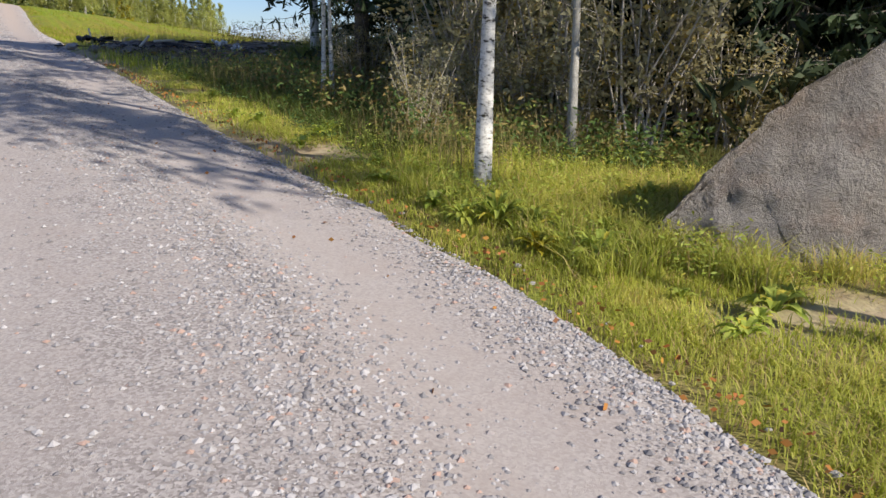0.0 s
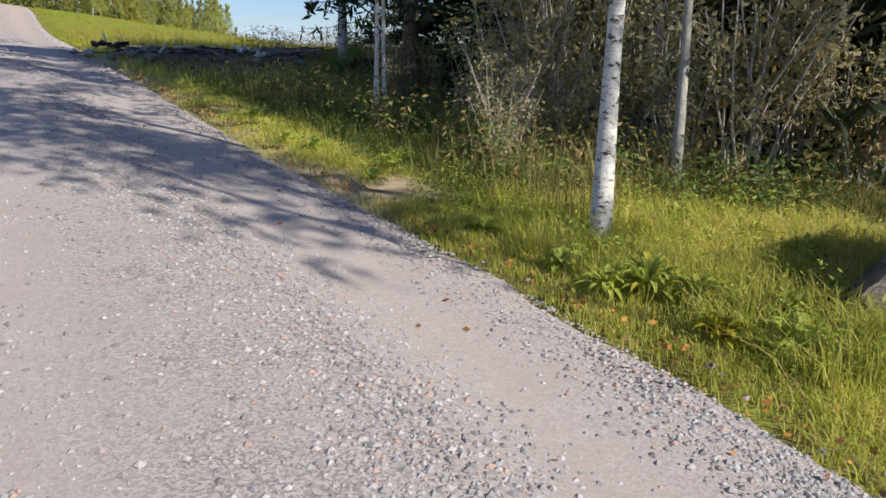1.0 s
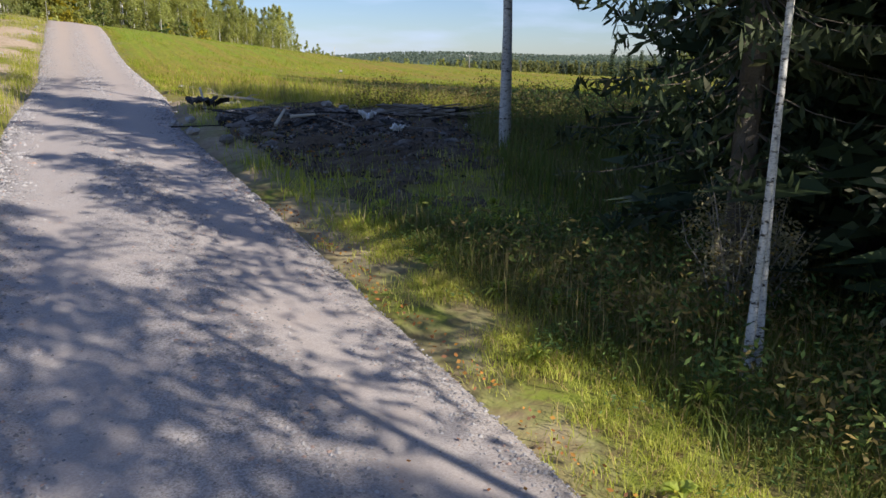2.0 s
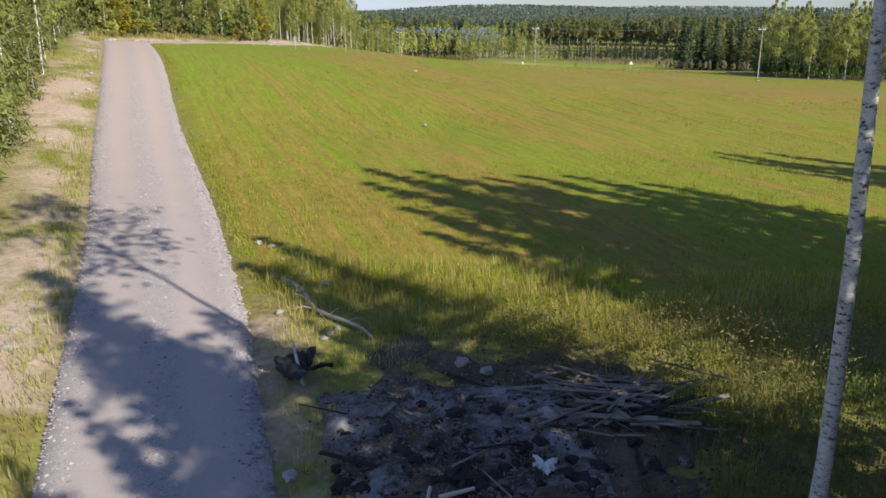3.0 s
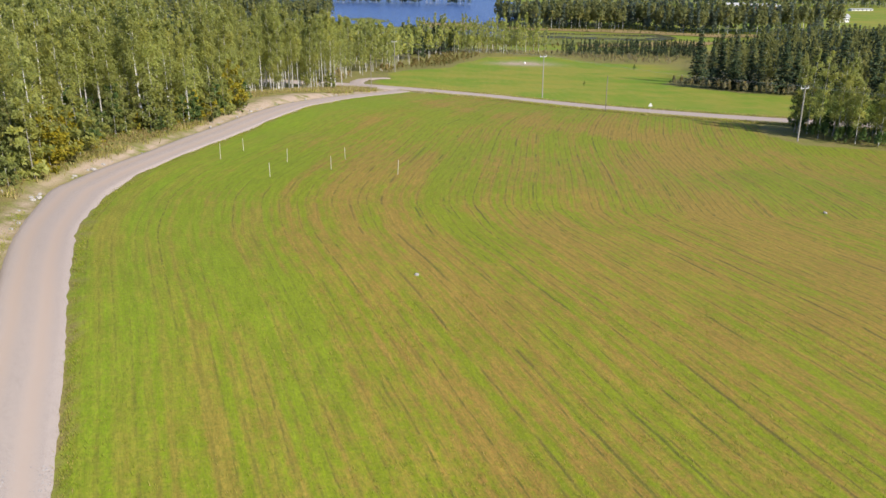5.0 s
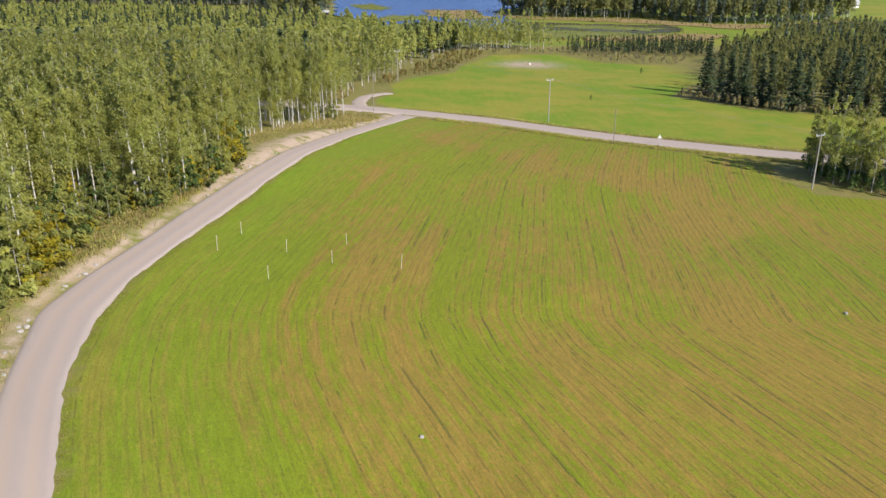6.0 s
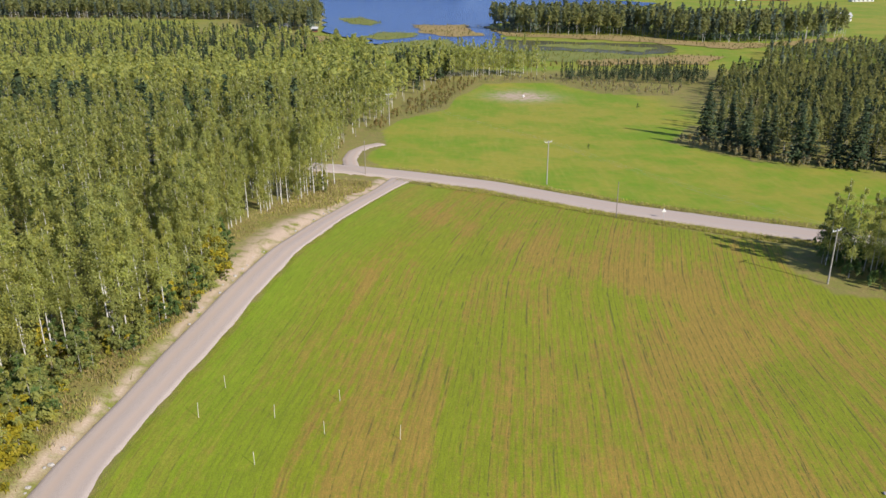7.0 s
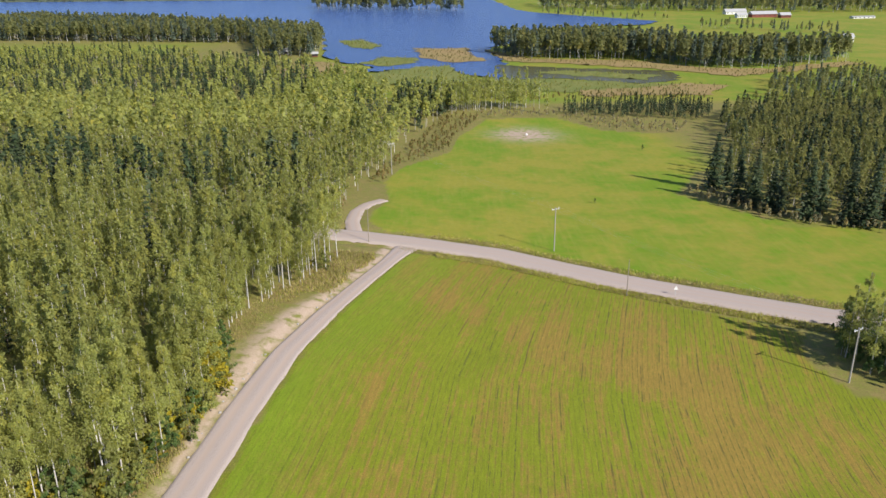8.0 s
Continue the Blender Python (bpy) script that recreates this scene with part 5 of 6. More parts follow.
def build_grass():
    rng = np.random.default_rng(51)

    def lay(name, x, y, per, spread, height, width, lean, material, label, near=False):
        tx, ty = tufts(rng, x, y, per, spread)
        tagged(new(name, np_mesh(name, *blades(rng, tx, ty, height, width, lean, near), [material])), label, "grass", kind="stuff")

    def clear(x, y):
        """Away from the boulder and the bare sand before it."""
        bx, by = near(10.05, -11.9)
        sx, sy = 7.65, -7.88
        return (np.hypot((x - bx) / 1.25, (y - by) / 0.62) > 1.0) & (np.hypot((x - sx) / 0.75, (y - sy) / 0.26) + 0.35 * waves(x, y, 6.0) + 0.3 * waves(x, y, 14.0, 2) > 1.0)

    # verge on the wooded side of the track: short at the gravel, taller towards the thicket
    n = 9000
    y = rng.uniform(-11, 6.5, n)
    gap = rng.uniform(0, 1, n) ** 1.2 * 4.9
    x = right_edge(y) + gap
    bare = np.where(y < -4.7, 0.05, 0.38)
    ok = ((gap > bare + 0.10 * waves(x, y, 4.3)) | (rng.uniform(0, 1, n) < 0.12)) & ~((x < 5.0) & (y > 2.4))
    ok &= ~((gap < 1.05) & (waves(x, y, 3.3, 1) < -0.35) & (y > -5.4))
    ok &= clear(x, y)
    x, y, gap = x[ok], y[ok], gap[ok]
    low = (gap < 1.15) | ((y < -6.8) & (gap < 2.1))
    tall = ~low | ((gap > 1.0) & (y > -6.8))
    lay("low_grass", x[low], y[low], 30, 0.09, 0.060, 0.0030, 1.0, M_VERGE, "short yellow-green grass along the gravel edge", True)
    # the shaded strip takes grass whose colour already holds the shade
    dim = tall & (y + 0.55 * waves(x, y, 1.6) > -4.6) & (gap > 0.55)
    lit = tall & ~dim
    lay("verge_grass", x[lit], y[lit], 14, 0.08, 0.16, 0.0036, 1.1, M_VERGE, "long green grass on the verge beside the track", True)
    lay("verge_grass", x[dim], y[dim], 11, 0.08, 0.19, 0.0042, 0.9, M_SHADEGRASS, "long grass below the thicket, darkened in colour for shade", True)
    some = tall & (waves(x, y, 1.3, 2) > 0.0)
    lay("dry_grass", x[some][::3], y[some][::3], 4, 0.08, 0.48, 0.0024, 0.45, M_SEDGE, "tall dry seeding grass among the green", True)
    # tussocks of longer blades in the sun
    ty = rng.uniform(-7.7, -5.3, 90)
    tx = right_edge(ty) + rng.uniform(0.5, 2.4, 90)
    free = clear(tx, ty)
    lay("verge_grass", tx[free], ty[free], 80, 0.07, 0.19, 0.0034, 0.95, M_VERGE, "tussocks of long yellow-green grass on the verge", True)
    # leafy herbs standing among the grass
    # the second set takes dark alder leaf to put shade into its colour
    for k, y0, y1, m, text in ((230, -8.2, -4.0, M_WEED, "small leafy green herbs growing among the verge grass"), (150, -4.4, 3.2, M_ALDER, "herbs in the shaded verge, coloured dark for the shade")):
        hy = rng.uniform(y0, y1, k)
        hx = right_edge(hy) + 0.5 + rng.uniform(0, 1, k) * 3.0
        free = clear(hx, hy)
        hx, hy = hx[free], hy[free]
        lx, ly = tufts(rng, hx, hy, 40, 0.075)
        lz = land(lx, ly) + np.repeat(rng.uniform(0.06, 0.26, len(hx)), 40) * rng.uniform(0.15, 1.0, len(lx))
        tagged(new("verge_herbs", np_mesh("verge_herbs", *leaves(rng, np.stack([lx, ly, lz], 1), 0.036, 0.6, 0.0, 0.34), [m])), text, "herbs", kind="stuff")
    k = 520
    hy = rng.uniform(-4.9, 1.9, k)
    hx = right_edge(hy) + 1.3 + rng.uniform(0, 1, k) * 2.4
    # alder leaf again holds the thicket's shade in the herbs' colour
    for pick, m, text in ((0, M_ALDER, "leafy herbs below the thicket, coloured dark for the shade"), (1, M_RUST, "brown withering herbs below the thicket")):
        px, py = hx[pick::2], hy[pick::2]
        lx, ly = tufts(rng, px, py, 30, 0.09)
        lz = land(lx, ly) + np.repeat(rng.uniform(0.2, 0.55, len(px)), 30) * rng.uniform(0.1, 1.0, len(lx))
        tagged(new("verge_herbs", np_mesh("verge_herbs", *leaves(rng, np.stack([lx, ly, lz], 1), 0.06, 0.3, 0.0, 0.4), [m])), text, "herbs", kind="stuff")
    # low grass in front of the boulder
    x, y = near(rng.uniform(7.2, 14, 3600), rng.uniform(-19, -12.5, 3600))
    ok = (x > right_edge(y) + 0.07) & (waves(x, y, 2.3, 3) > -0.5) & clear(x, y)
    lay("low_grass", x[ok], y[ok], 26, 0.09, 0.055, 0.0030, 1.0, M_VERGE, "low yellow-green grass round the boulder")
    # rough grass past the burnt heap
    x, y = rng.uniform(-4, 20, 5400), rng.uniform(13, 19.5, 5400)
    ok = (x > right_edge(y) + 0.8) & ((y > 15.4 - 0.10 * np.abs(x)) | (x > 5.4)) & (waves(x, y, 1.1, 3) > -0.6)
    lay("field_margin_grass", x[ok], y[ok], 7, 0.16, 0.36, 0.008, 0.5, M_GRASS, "rough grass along the field margin")
    lay("dry_grass", x[ok][::5], y[ok][::5], 5, 0.15, 0.62, 0.006, 0.4, M_SEDGE, "dry grass stalks along the field margin")
    k = 420
    hx, hy = rng.uniform(1.5, 11.5, k), rng.uniform(13.6, 16.2, k)
    lx, ly = tufts(rng, hx, hy, 26, 0.13)
    lz = land(lx, ly) + np.repeat(rng.uniform(0.4, 0.95, k), 26) * rng.uniform(0.1, 1.0, len(lx))
    tagged(new("margin_herbs", np_mesh("margin_herbs", *leaves(rng, np.stack([lx, ly, lz], 1), 0.075, 0.3, -0.4, 0.35), [M_RUST])), "brown seeding herbs standing behind the burnt heap", "herbs", kind="stuff")
    k = 420
    hx, hy = rng.uniform(4.6, 10.5, k), rng.uniform(7.6, 14.2, k)
    for pick, m, text in ((0, M_RUST, "brown seeding herbs beside the burnt heap"), (1, M_ALDER, "dark green herbs beside the burnt heap")):
        px, py = hx[pick::2], hy[pick::2]
        lx, ly = tufts(rng, px, py, 34, 0.14)
        lz = land(lx, ly) + np.repeat(rng.uniform(0.5, 1.15, len(px)), 34) * rng.uniform(0.1, 1.0, len(lx))
        tagged(new("margin_herbs", np_mesh("margin_herbs", *leaves(rng, np.stack([lx, ly, lz], 1), 0.075, 0.3, -0.2, 0.38), [m])), text, "herbs", kind="stuff")
    # shaded side of the heap, its shade also put into the grass colour
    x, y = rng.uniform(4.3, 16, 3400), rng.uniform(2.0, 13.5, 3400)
    lay("rough_grass", x, y, 7, 0.15, 0.5, 0.008, 0.5, M_SHADEGRASS, "rough grass beside the burnt heap, darkened in colour for shade")
    n = 18000
    y = 17.0 + 50 * rng.uniform(0, 1, n) ** 2.3
    x = rng.uniform(-24, 34, n)
    ok = inside(x, y, FIELD)
    lay("field_crop", x[ok], y[ok], 5, 0.14, 0.15, 0.011, 0.6, M_CROP, "thin young green crop in the field")
    # thin grass round the burnt heap
    x, y = rng.uniform(-3.0, 5.6, 2200), rng.uniform(2.0, 15.8, 2200)
    r = np.hypot((x - 1.9) / 3.4, (y - 10.4) / 4.6) + 0.3 * waves(x, y, 1.5) + 0.16 * waves(x, y, 3.8, 3)
    ok = (x > right_edge(y) + 0.35) & ((r > 1.0) | (rng.uniform(0, 1, 2200) < np.where(y < 8.6, 0.22, 0.04)))
    lay("verge_grass", x[ok], y[ok], 9, 0.12, 0.20, 0.007, 0.6, M_GRASS, "thin grass round the burnt heap")
    # the sandy bank across the track, and dry grass below the wood
    y = rng.uniform(-14, 80, 5200)
    x = left_edge(y) - 0.15 - rng.uniform(0, 1, 5200) ** 1.1 * 4.5
    ok = (waves(x, y, 0.8, 5) > -0.05) | (y < 16) | ((left_edge(y) - x < 1.2) & (y < 34))
    lay("verge_grass", x[ok], y[ok], 8, 0.13, 0.28, 0.009, 0.5, M_GRASS, "patchy grass on the sandy bank of the track")
    n = 9000
    y = rng.uniform(78, 194, n)
    x = left_edge(y) - 1.4 - rng.uniform(0, 1, n) * 8.5
    ok = (waves(x, y, 0.5, 1) + (left_edge(y) - x) * 0.22 > 0.25) & ~((np.abs(y - 148) < 20) & (left_edge(y) - x < 5.0))
    lay("dry_grass", x[ok], y[ok], 4, 0.28, 0.85, 0.06, 0.5, M_SEDGE, "tall dry grass between the track and the wood")
    lay("verge_grass", x[ok][::2], y[ok][::2], 4, 0.28, 0.7, 0.06, 0.5, M_GRASS, "green grass between the track and the wood")
    k = 2600
    hy = rng.uniform(80, 132, k)
    hx = left_edge(hy) - 1.6 - rng.uniform(0, 1, k) * 6.5
    hz = land(hx, hy) + rng.uniform(0.1, 1.1, k)
    tagged(new("margin_herbs", np_mesh("margin_herbs", *leaves(rng, np.stack([hx, hy, hz], 1), 0.34, 0.2, 0.0, 0.5), [M_RUST])), "rusty withered herbs between track and wood", "herbs", kind="stuff")
    y = rng.uniform(20, 197, 6000)
    x = right_edge(y) + 0.25 + np.abs(rng.normal(0, 0.3, 6000))
    lay("verge_grass", x, y, 4, 0.12, 0.10, 0.010, 0.7, M_CROP, "grass fringe between field and track")
    # ditch banks of the village road
    t = rng.uniform(0, 1, 9000)
    a, b = offset_line(ROAD_B, 5.4, 2.0)
    k = (t * (len(a) - 1)).astype(int)
    side = np.where(rng.uniform(0, 1, 9000) < 0.6, 1, 0)
    p = np.where(side[:, None] == 1, np.array(b)[k], np.array(a)[k]) + rng.normal(0, 0.8, (9000, 2))
    far = (p[:, 0] > -14) & (p[:, 0] < 80)
    lay("dry_grass", p[far, 0], p[far, 1], 5, 0.5, 0.32, 0.045, 0.5, M_SEDGE, "dry grass along the village road ditches")
    lay("verge_grass", p[far, 0][::2], p[far, 1][::2], 5, 0.5, 0.28, 0.045, 0.5, M_GRASS, "green grass along the village road ditches")


def build_road_verges():
    """Tall rough grass along both sides of the village road and over its ditch."""
    rng = np.random.default_rng(57)
    n = 24000
    t = rng.uniform(0, 1, n)
    x = -6 + 90 * t
    road = np.array(ROAD_B)
    y = np.interp(x, road[:, 0], road[:, 1]) - rng.choice((-1, 1), n, p=(0.2, 0.8)) * (5.6 + 3.2 * rng.uniform(0, 1, n) ** 1.3)
    d, _ = to_line(x, y, ROAD_B)
    ok = (d > 5.0) & (x > right_edge(y) + 0.6) & (waves(x, y, 0.7) > -0.9)
    x, y = x[ok], y[ok]
    tan = rng.uniform(0, 1, len(x)) < 0.45 + 0.2 * waves(x, y, 0.25)
    for keep, material, text in ((tan, M_SEDGE, "dry tan grass in the road ditch"), (~tan, M_GRASS, "tall green grass beside the village road")):
        v, q = blades(rng, x[keep], y[keep], 0.38, 0.05, 0.5, False)
        tagged(new("verge_grass", np_mesh("verge_grass", v, q, [material])), text, "grass", kind="stuff")


def build_gravel():
    """Loose crushed stone lying on the track near the start."""
    rng = np.random.default_rng(61)
    n = 170000
    y = -10.3 + 16 * rng.uniform(0, 1, n) ** 2.1
    w = right_edge(y) - left_edge(y)
    t = rng.uniform(0.01, 1.025, n)
    off = (1 - t) * w + 0.10 * waves(t * w, y, 1.1, 2)
    # a loose shoulder, a packed wheel mark, the loose middle and the far shoulder
    loose = 0.06 + 0.9 * np.exp(-(((off - 0.20) / 0.27) ** 2)) + 0.95 * np.exp(-(((off - 1.38) / 0.35) ** 2)) + 0.7 * np.exp(-(((off - 3.1) / 0.4) ** 2))
    loose *= 0.75 + 0.4 * waves(t * w, y, 1.8)
    keep = rng.uniform(0, 1, n) < loose
    y, t, w = y[keep], t[keep], w[keep]
    x = left_edge(y) + t * w
    edge = np.minimum(t, 1 - t) * w
    z = land(x, y) + 0.01 + 0.07 * (1 - (2 * t - 1) ** 2) - 0.12 * np.clip(1 - edge / 0.12, 0, 1)
    z -= 0.03 * np.exp(-(((np.abs((t - 0.5) * w) - 0.85) / 0.3) ** 2)) + 0.002
    n = len(x)
    r = 0.0044 + 0.0135 * rng.uniform(0, 1, n) ** 2.3
    base = np.array([(1, 0, 0), (0.3, 0.9, 0.1), (-0.8, 0.6, 0), (-0.8, -0.6, 0.1), (0.3, -0.9, 0), (0.1, 0.1, 0.6), (0, 0, -0.5)], float)
    tri = np.array([(0, 1, 5), (1, 2, 5), (2, 3, 5), (3, 4, 5), (4, 0, 5), (1, 0, 6), (2, 1, 6), (3, 2, 6), (4, 3, 6), (0, 4, 6)])
    a = rng.uniform(0, 6.3, n)
    jit = rng.uniform(0.65, 1.35, (n, 7, 3))
    v = base[None] * jit * r[:, None, None]
    c, sn = np.cos(a)[:, None], np.sin(a)[:, None]
    vx, vy = v[:, :, 0] * c - v[:, :, 1] * sn, v[:, :, 0] * sn + v[:, :, 1] * c
    v = np.stack([vx + x[:, None], vy + y[:, None], v[:, :, 2] + z[:, None] + 0.002], 2).reshape(-1, 3)
    q = (tri[None, :5] + (np.arange(n) * 7)[:, None, None]).reshape(-1, 3)
    m = 13000
    far_y = rng.uniform(2.5, 46, m)
    far_w = right_edge(far_y) - left_edge(far_y)
    u = np.abs(rng.normal(0, 0.28, m))
    pick = rng.uniform(0, 1, m)
    far_x = np.where(pick < 0.42, right_edge(far_y) - u, np.where(pick < 0.8, left_edge(far_y) + u, left_edge(far_y) + far_w * 0.5 + rng.normal(0, 0.25, m)))
    big = base[None] * rng.uniform(0.65, 1.35, (m, 7, 3)) * (0.012 + 0.034 * rng.uniform(0, 1, m) ** 3)[:, None, None]
    spill = slice(0, 1500)
    far_y[spill] = rng.normal(14.5, 2.6, 1500)
    far_x[spill] = right_edge(far_y[spill]) + np.abs(rng.normal(0, 0.55, 1500)) - 0.1
    far_w = right_edge(far_y) - left_edge(far_y)
    far_t = (far_x - left_edge(far_y)) / far_w
    rut = 0.03 * np.exp(-(((np.abs((far_t - 0.5) * far_w) - 0.85) / 0.3) ** 2)) + 0.002
    big += np.stack([far_x, far_y, land(far_x, far_y) + 0.01 + 0.07 * np.maximum(0, 1 - (2 * far_t - 1) ** 2) - rut - 0.12 * np.clip(1 - np.minimum(far_t, 1 - far_t) * far_w / 0.12, 0, 1)], 1)[:, None, :]
    q = np.concatenate([q, (tri[None, :5] + (len(v) + np.arange(m) * 7)[:, None, None]).reshape(-1, 3)])
    v = np.concatenate([v, big.reshape(-1, 3)])
    tagged(new("loose_gravel", np_mesh("loose_gravel", v, q, [M_STONE])), "loose crushed grey stone on the track", "gravel", kind="stuff")


def build_left_trees():
    """Pines and birches on the bank left of the track."""
    rng = np.random.default_rng(71)
    pine = tree_thing("pine_tree", birch_arrays(401, 7.0, 1300, 0.30, base=0.05, spread=0.24, limbs=22, aspect=0.35), M_GREYBARK, M_PINE, "young pine on the bank beside the track", "pine tree", "bank trees")
    birch = tree_thing("birch_tree", birch_arrays(402, 12.0, 1100, 0.34, base=0.22, aspect=0.5), M_BARK, M_BIRCH, "thin birch on the bank beside the track", "birch tree", "bank birches")
    pines, birches = [], []
    for y in np.arange(19, 90, 1.6):
        for depth in (rng.uniform(2.7, 4.2), rng.uniform(4.2, 7.0), rng.uniform(7.0, 11), rng.uniform(10, 15)):
            x = float(left_edge(y)) - depth
            if 72 < y < 84 and depth < 7.5:
                continue
            m = stand(x, y + rng.uniform(-0.6, 0.6), rng.uniform(0, 360), rng.uniform(0.55, 1.1))
            (pines if rng.uniform() < 0.5 and depth < 9 else birches).append(m)
    put_copies(pine, pines)
    put_copies(birch, birches)


# ---------------------------------------------------------------- poles, posts, signs, houses
def prism(bm, p, q, r0, r1, sides=8):
    p, q = Vector(p), Vector(q)
    res = bmesh.ops.create_cone(bm, cap_ends=True, segments=sides, radius1=r0, radius2=r1, depth=(q - p).length)
    m = Matrix.Translation((p + q) / 2) @ (q - p).to_track_quat("Z", "Y").to_matrix().to_4x4()
    bmesh.ops.transform(bm, matrix=m, verts=res["verts"])


def box(bm, size, at, turn=None, bevel=0.0):
    res = bmesh.ops.create_cube(bm, size=1.0)
    m = Matrix.Translation(at) @ (turn or Matrix()) @ Matrix.Diagonal((*size, 1))
    bmesh.ops.transform(bm, matrix=m, verts=res["verts"])
    if bevel:
        edges = {e for v in res["verts"] for e in v.link_edges}
        bmesh.ops.bevel(bm, geom=list(edges), offset=bevel, segments=1, affect="EDGES")


def bm_mesh(name, bm, material):
    me = bpy.data.meshes.new(name)
    bm.to_mesh(me)
    bm.free()
    me.materials.append(material)
    return me


def pole_thing(h, arm, label):
    root = tagged(new("utility_pole"), label, "utility pole", "power line poles")
    bm = bmesh.new()
    prism(bm, (0, 0, -0.3), (0, 0, h), 0.13 if arm else 0.09, 0.085 if arm else 0.06, 10)
    part("pole", bm_mesh("pole", bm, M_POLE if arm else M_WOOD), root)
    if arm:
        bm = bmesh.new()
        box(bm, (1.9, 0.1, 0.12), (0, 0.12, h - 0.35), bevel=0.01)
        part("crossarm", bm_mesh("crossarm", bm, M_METAL), root)
        for dx in (-0.85, 0.0, 0.85):
            bm = bmesh.new()
            prism(bm, (0, 0, 0), (0, 0, 0.16), 0.05, 0.06, 8)
            prism(bm, (0, 0, 0.16), (0, 0, 0.3), 0.075, 0.03, 8)
            ins = part("insulator", bm_mesh("insulator", bm, M_WHITE), root)
            ins.location = (dx, 0.12, h - 0.29)
    return root


def build_poles():
    line = ((-20.6, 273.0, 9.6), (18.8, 202.6, 9.6), (53.4, 144.8, 8.6), (88.0, 87.0, 9.0))
    tops = []
    for x, y, h in line:
        p = pole_thing(h, True, "grey wooden power pole with a crossarm and insulators")
        p.matrix_basis = stand(x, y, 30)
        tops.append(Vector((x, y, float(land(x, y)) + h)))
    for x, y, h in ((28.6, 176.5, 7.0), (-20.5, 202.6, 7.5)):
        p = pole_thing(h, False, "thin bare telephone pole beside the village road")
        p.matrix_basis = stand(x, y)
    side = Matrix.Rotation(radians(30), 4, "Z") @ Vector((0.85, 0.1, 0))
    for a, b in zip(tops, tops[1:]):
        for k in (-1, 0, 1):
            pts = []
            for i in range(17):
                t = i / 16
                p = a.lerp(b, t) + side * k
                p.z += 0.02 - 1.3 * 4 * t * (1 - t) * 0.5
                pts.append(p)
            wire = np_mesh("power_wire", *tube(np.array(pts), [0.006] * 17, 4), [M_METAL])
            tagged(new("power_wire", wire), "thin sagging power wire strung between poles", "wire", "power wires")


def build_posts():
    me = None
    for x, y, h in ((-24.8, 99.0, 1.6), (-23.9, 104.6, 1.3), (-18.2, 92.4, 1.35), (-18.1, 99.7, 1.35), (-13.2, 97.4, 1.35), (-12.6, 103.2, 1.3), (-6.5, 97.3, 1.5)):
        bm = bmesh.new()
        box(bm, (0.045, 0.045, h + 0.3), (0, 0, h / 2 - 0.15), bevel=0.008)
        ob = new("marker_stake", bm_mesh("marker_stake", bm, M_STAKE))
        ob.matrix_basis = pose(x, y, float(land(x, y)), random.uniform(-3, 3), random.uniform(-3, 3), random.uniform(0, 90))
        tagged(ob, "pale wooden marker stake standing in the field", "stake", "field stakes")


def build_sign():
    root = tagged(new("road_sign"), "small white triangular road sign on a post beside the village road", "road sign")
    bm = bmesh.new()
    prism(bm, (0, 0, -0.2), (0, 0, 1.7), 0.04, 0.04, 8)
    part("post", bm_mesh("post", bm, M_METAL), root)
    bm = bmesh.new()
    front = [bm.verts.new((0.5 * math.sin(a), -0.08, 1.6 + 0.5 * math.cos(a))) for a in (0.0, 2.09, 4.19)]
    back = [bm.verts.new((v.co.x, -0.05, v.co.z)) for v in front]
    bm.faces.new(front)
    bm.faces.new(back[::-1])
    for i in range(3):
        bm.faces.new((front[i], back[i], back[(i + 1) % 3], front[(i + 1) % 3]))
    part("plate", bm_mesh("plate", bm, M_WHITE), root)
    root.matrix_basis = stand(37.5, 177.0, 0)


def build_bale():
    bm = bmesh.new()
    bmesh.ops.create_icosphere(bm, subdivisions=3, radius=0.75)
    for v in bm.verts:
        v.co = Vector((v.co.x * 0.9, v.co.y * 0.9, v.co.z * 1.15)) * (1 + 0.08 * noise.noise(v.co * 3))
    ob = tagged(new("white_sack", bm_mesh("white_sack", bm, M_WHITE)), "white bulk sack standing on bare ground", "sack")
    ob.matrix_basis = stand(26.5, 348.0, 0, 0.6, 0.42)


def house_thing(w, d, h, roof_h, wall, roof, label, windows=5):
    root = tagged(new("farm_building"), label, "building", "far farm buildings")
    bm = bmesh.new()
    box(bm, (w, d, h), (0, 0, h / 2))
    part("wall", bm_mesh("wall", bm, wall), root)
    bm = bmesh.new()
    v = [bm.verts.new(p) for p in ((-w / 2 - 0.6, -d / 2 - 0.6, h), (w / 2 + 0.6, -d / 2 - 0.6, h), (w / 2 + 0.6, d / 2 + 0.6, h), (-w / 2 - 0.6, d / 2 + 0.6, h), (-w / 2 - 0.6, 0, h + roof_h), (w / 2 + 0.6, 0, h + roof_h))]
    for f in ((0, 1, 5, 4), (2, 3, 4, 5), (0, 4, 3), (1, 2, 5), (3, 2, 1, 0)):
        bm.faces.new([v[i] for i in f])
    part("roof", bm_mesh("roof", bm, roof), root)
    for i in range(windows):
        bm = bmesh.new()
        box(bm, (1.2, 0.12, 1.1), (-w / 2 + w * (i + 0.5) / windows, -d / 2, h * 0.55))
        part("window", bm_mesh("window", bm, M_DARK), root)
    return root


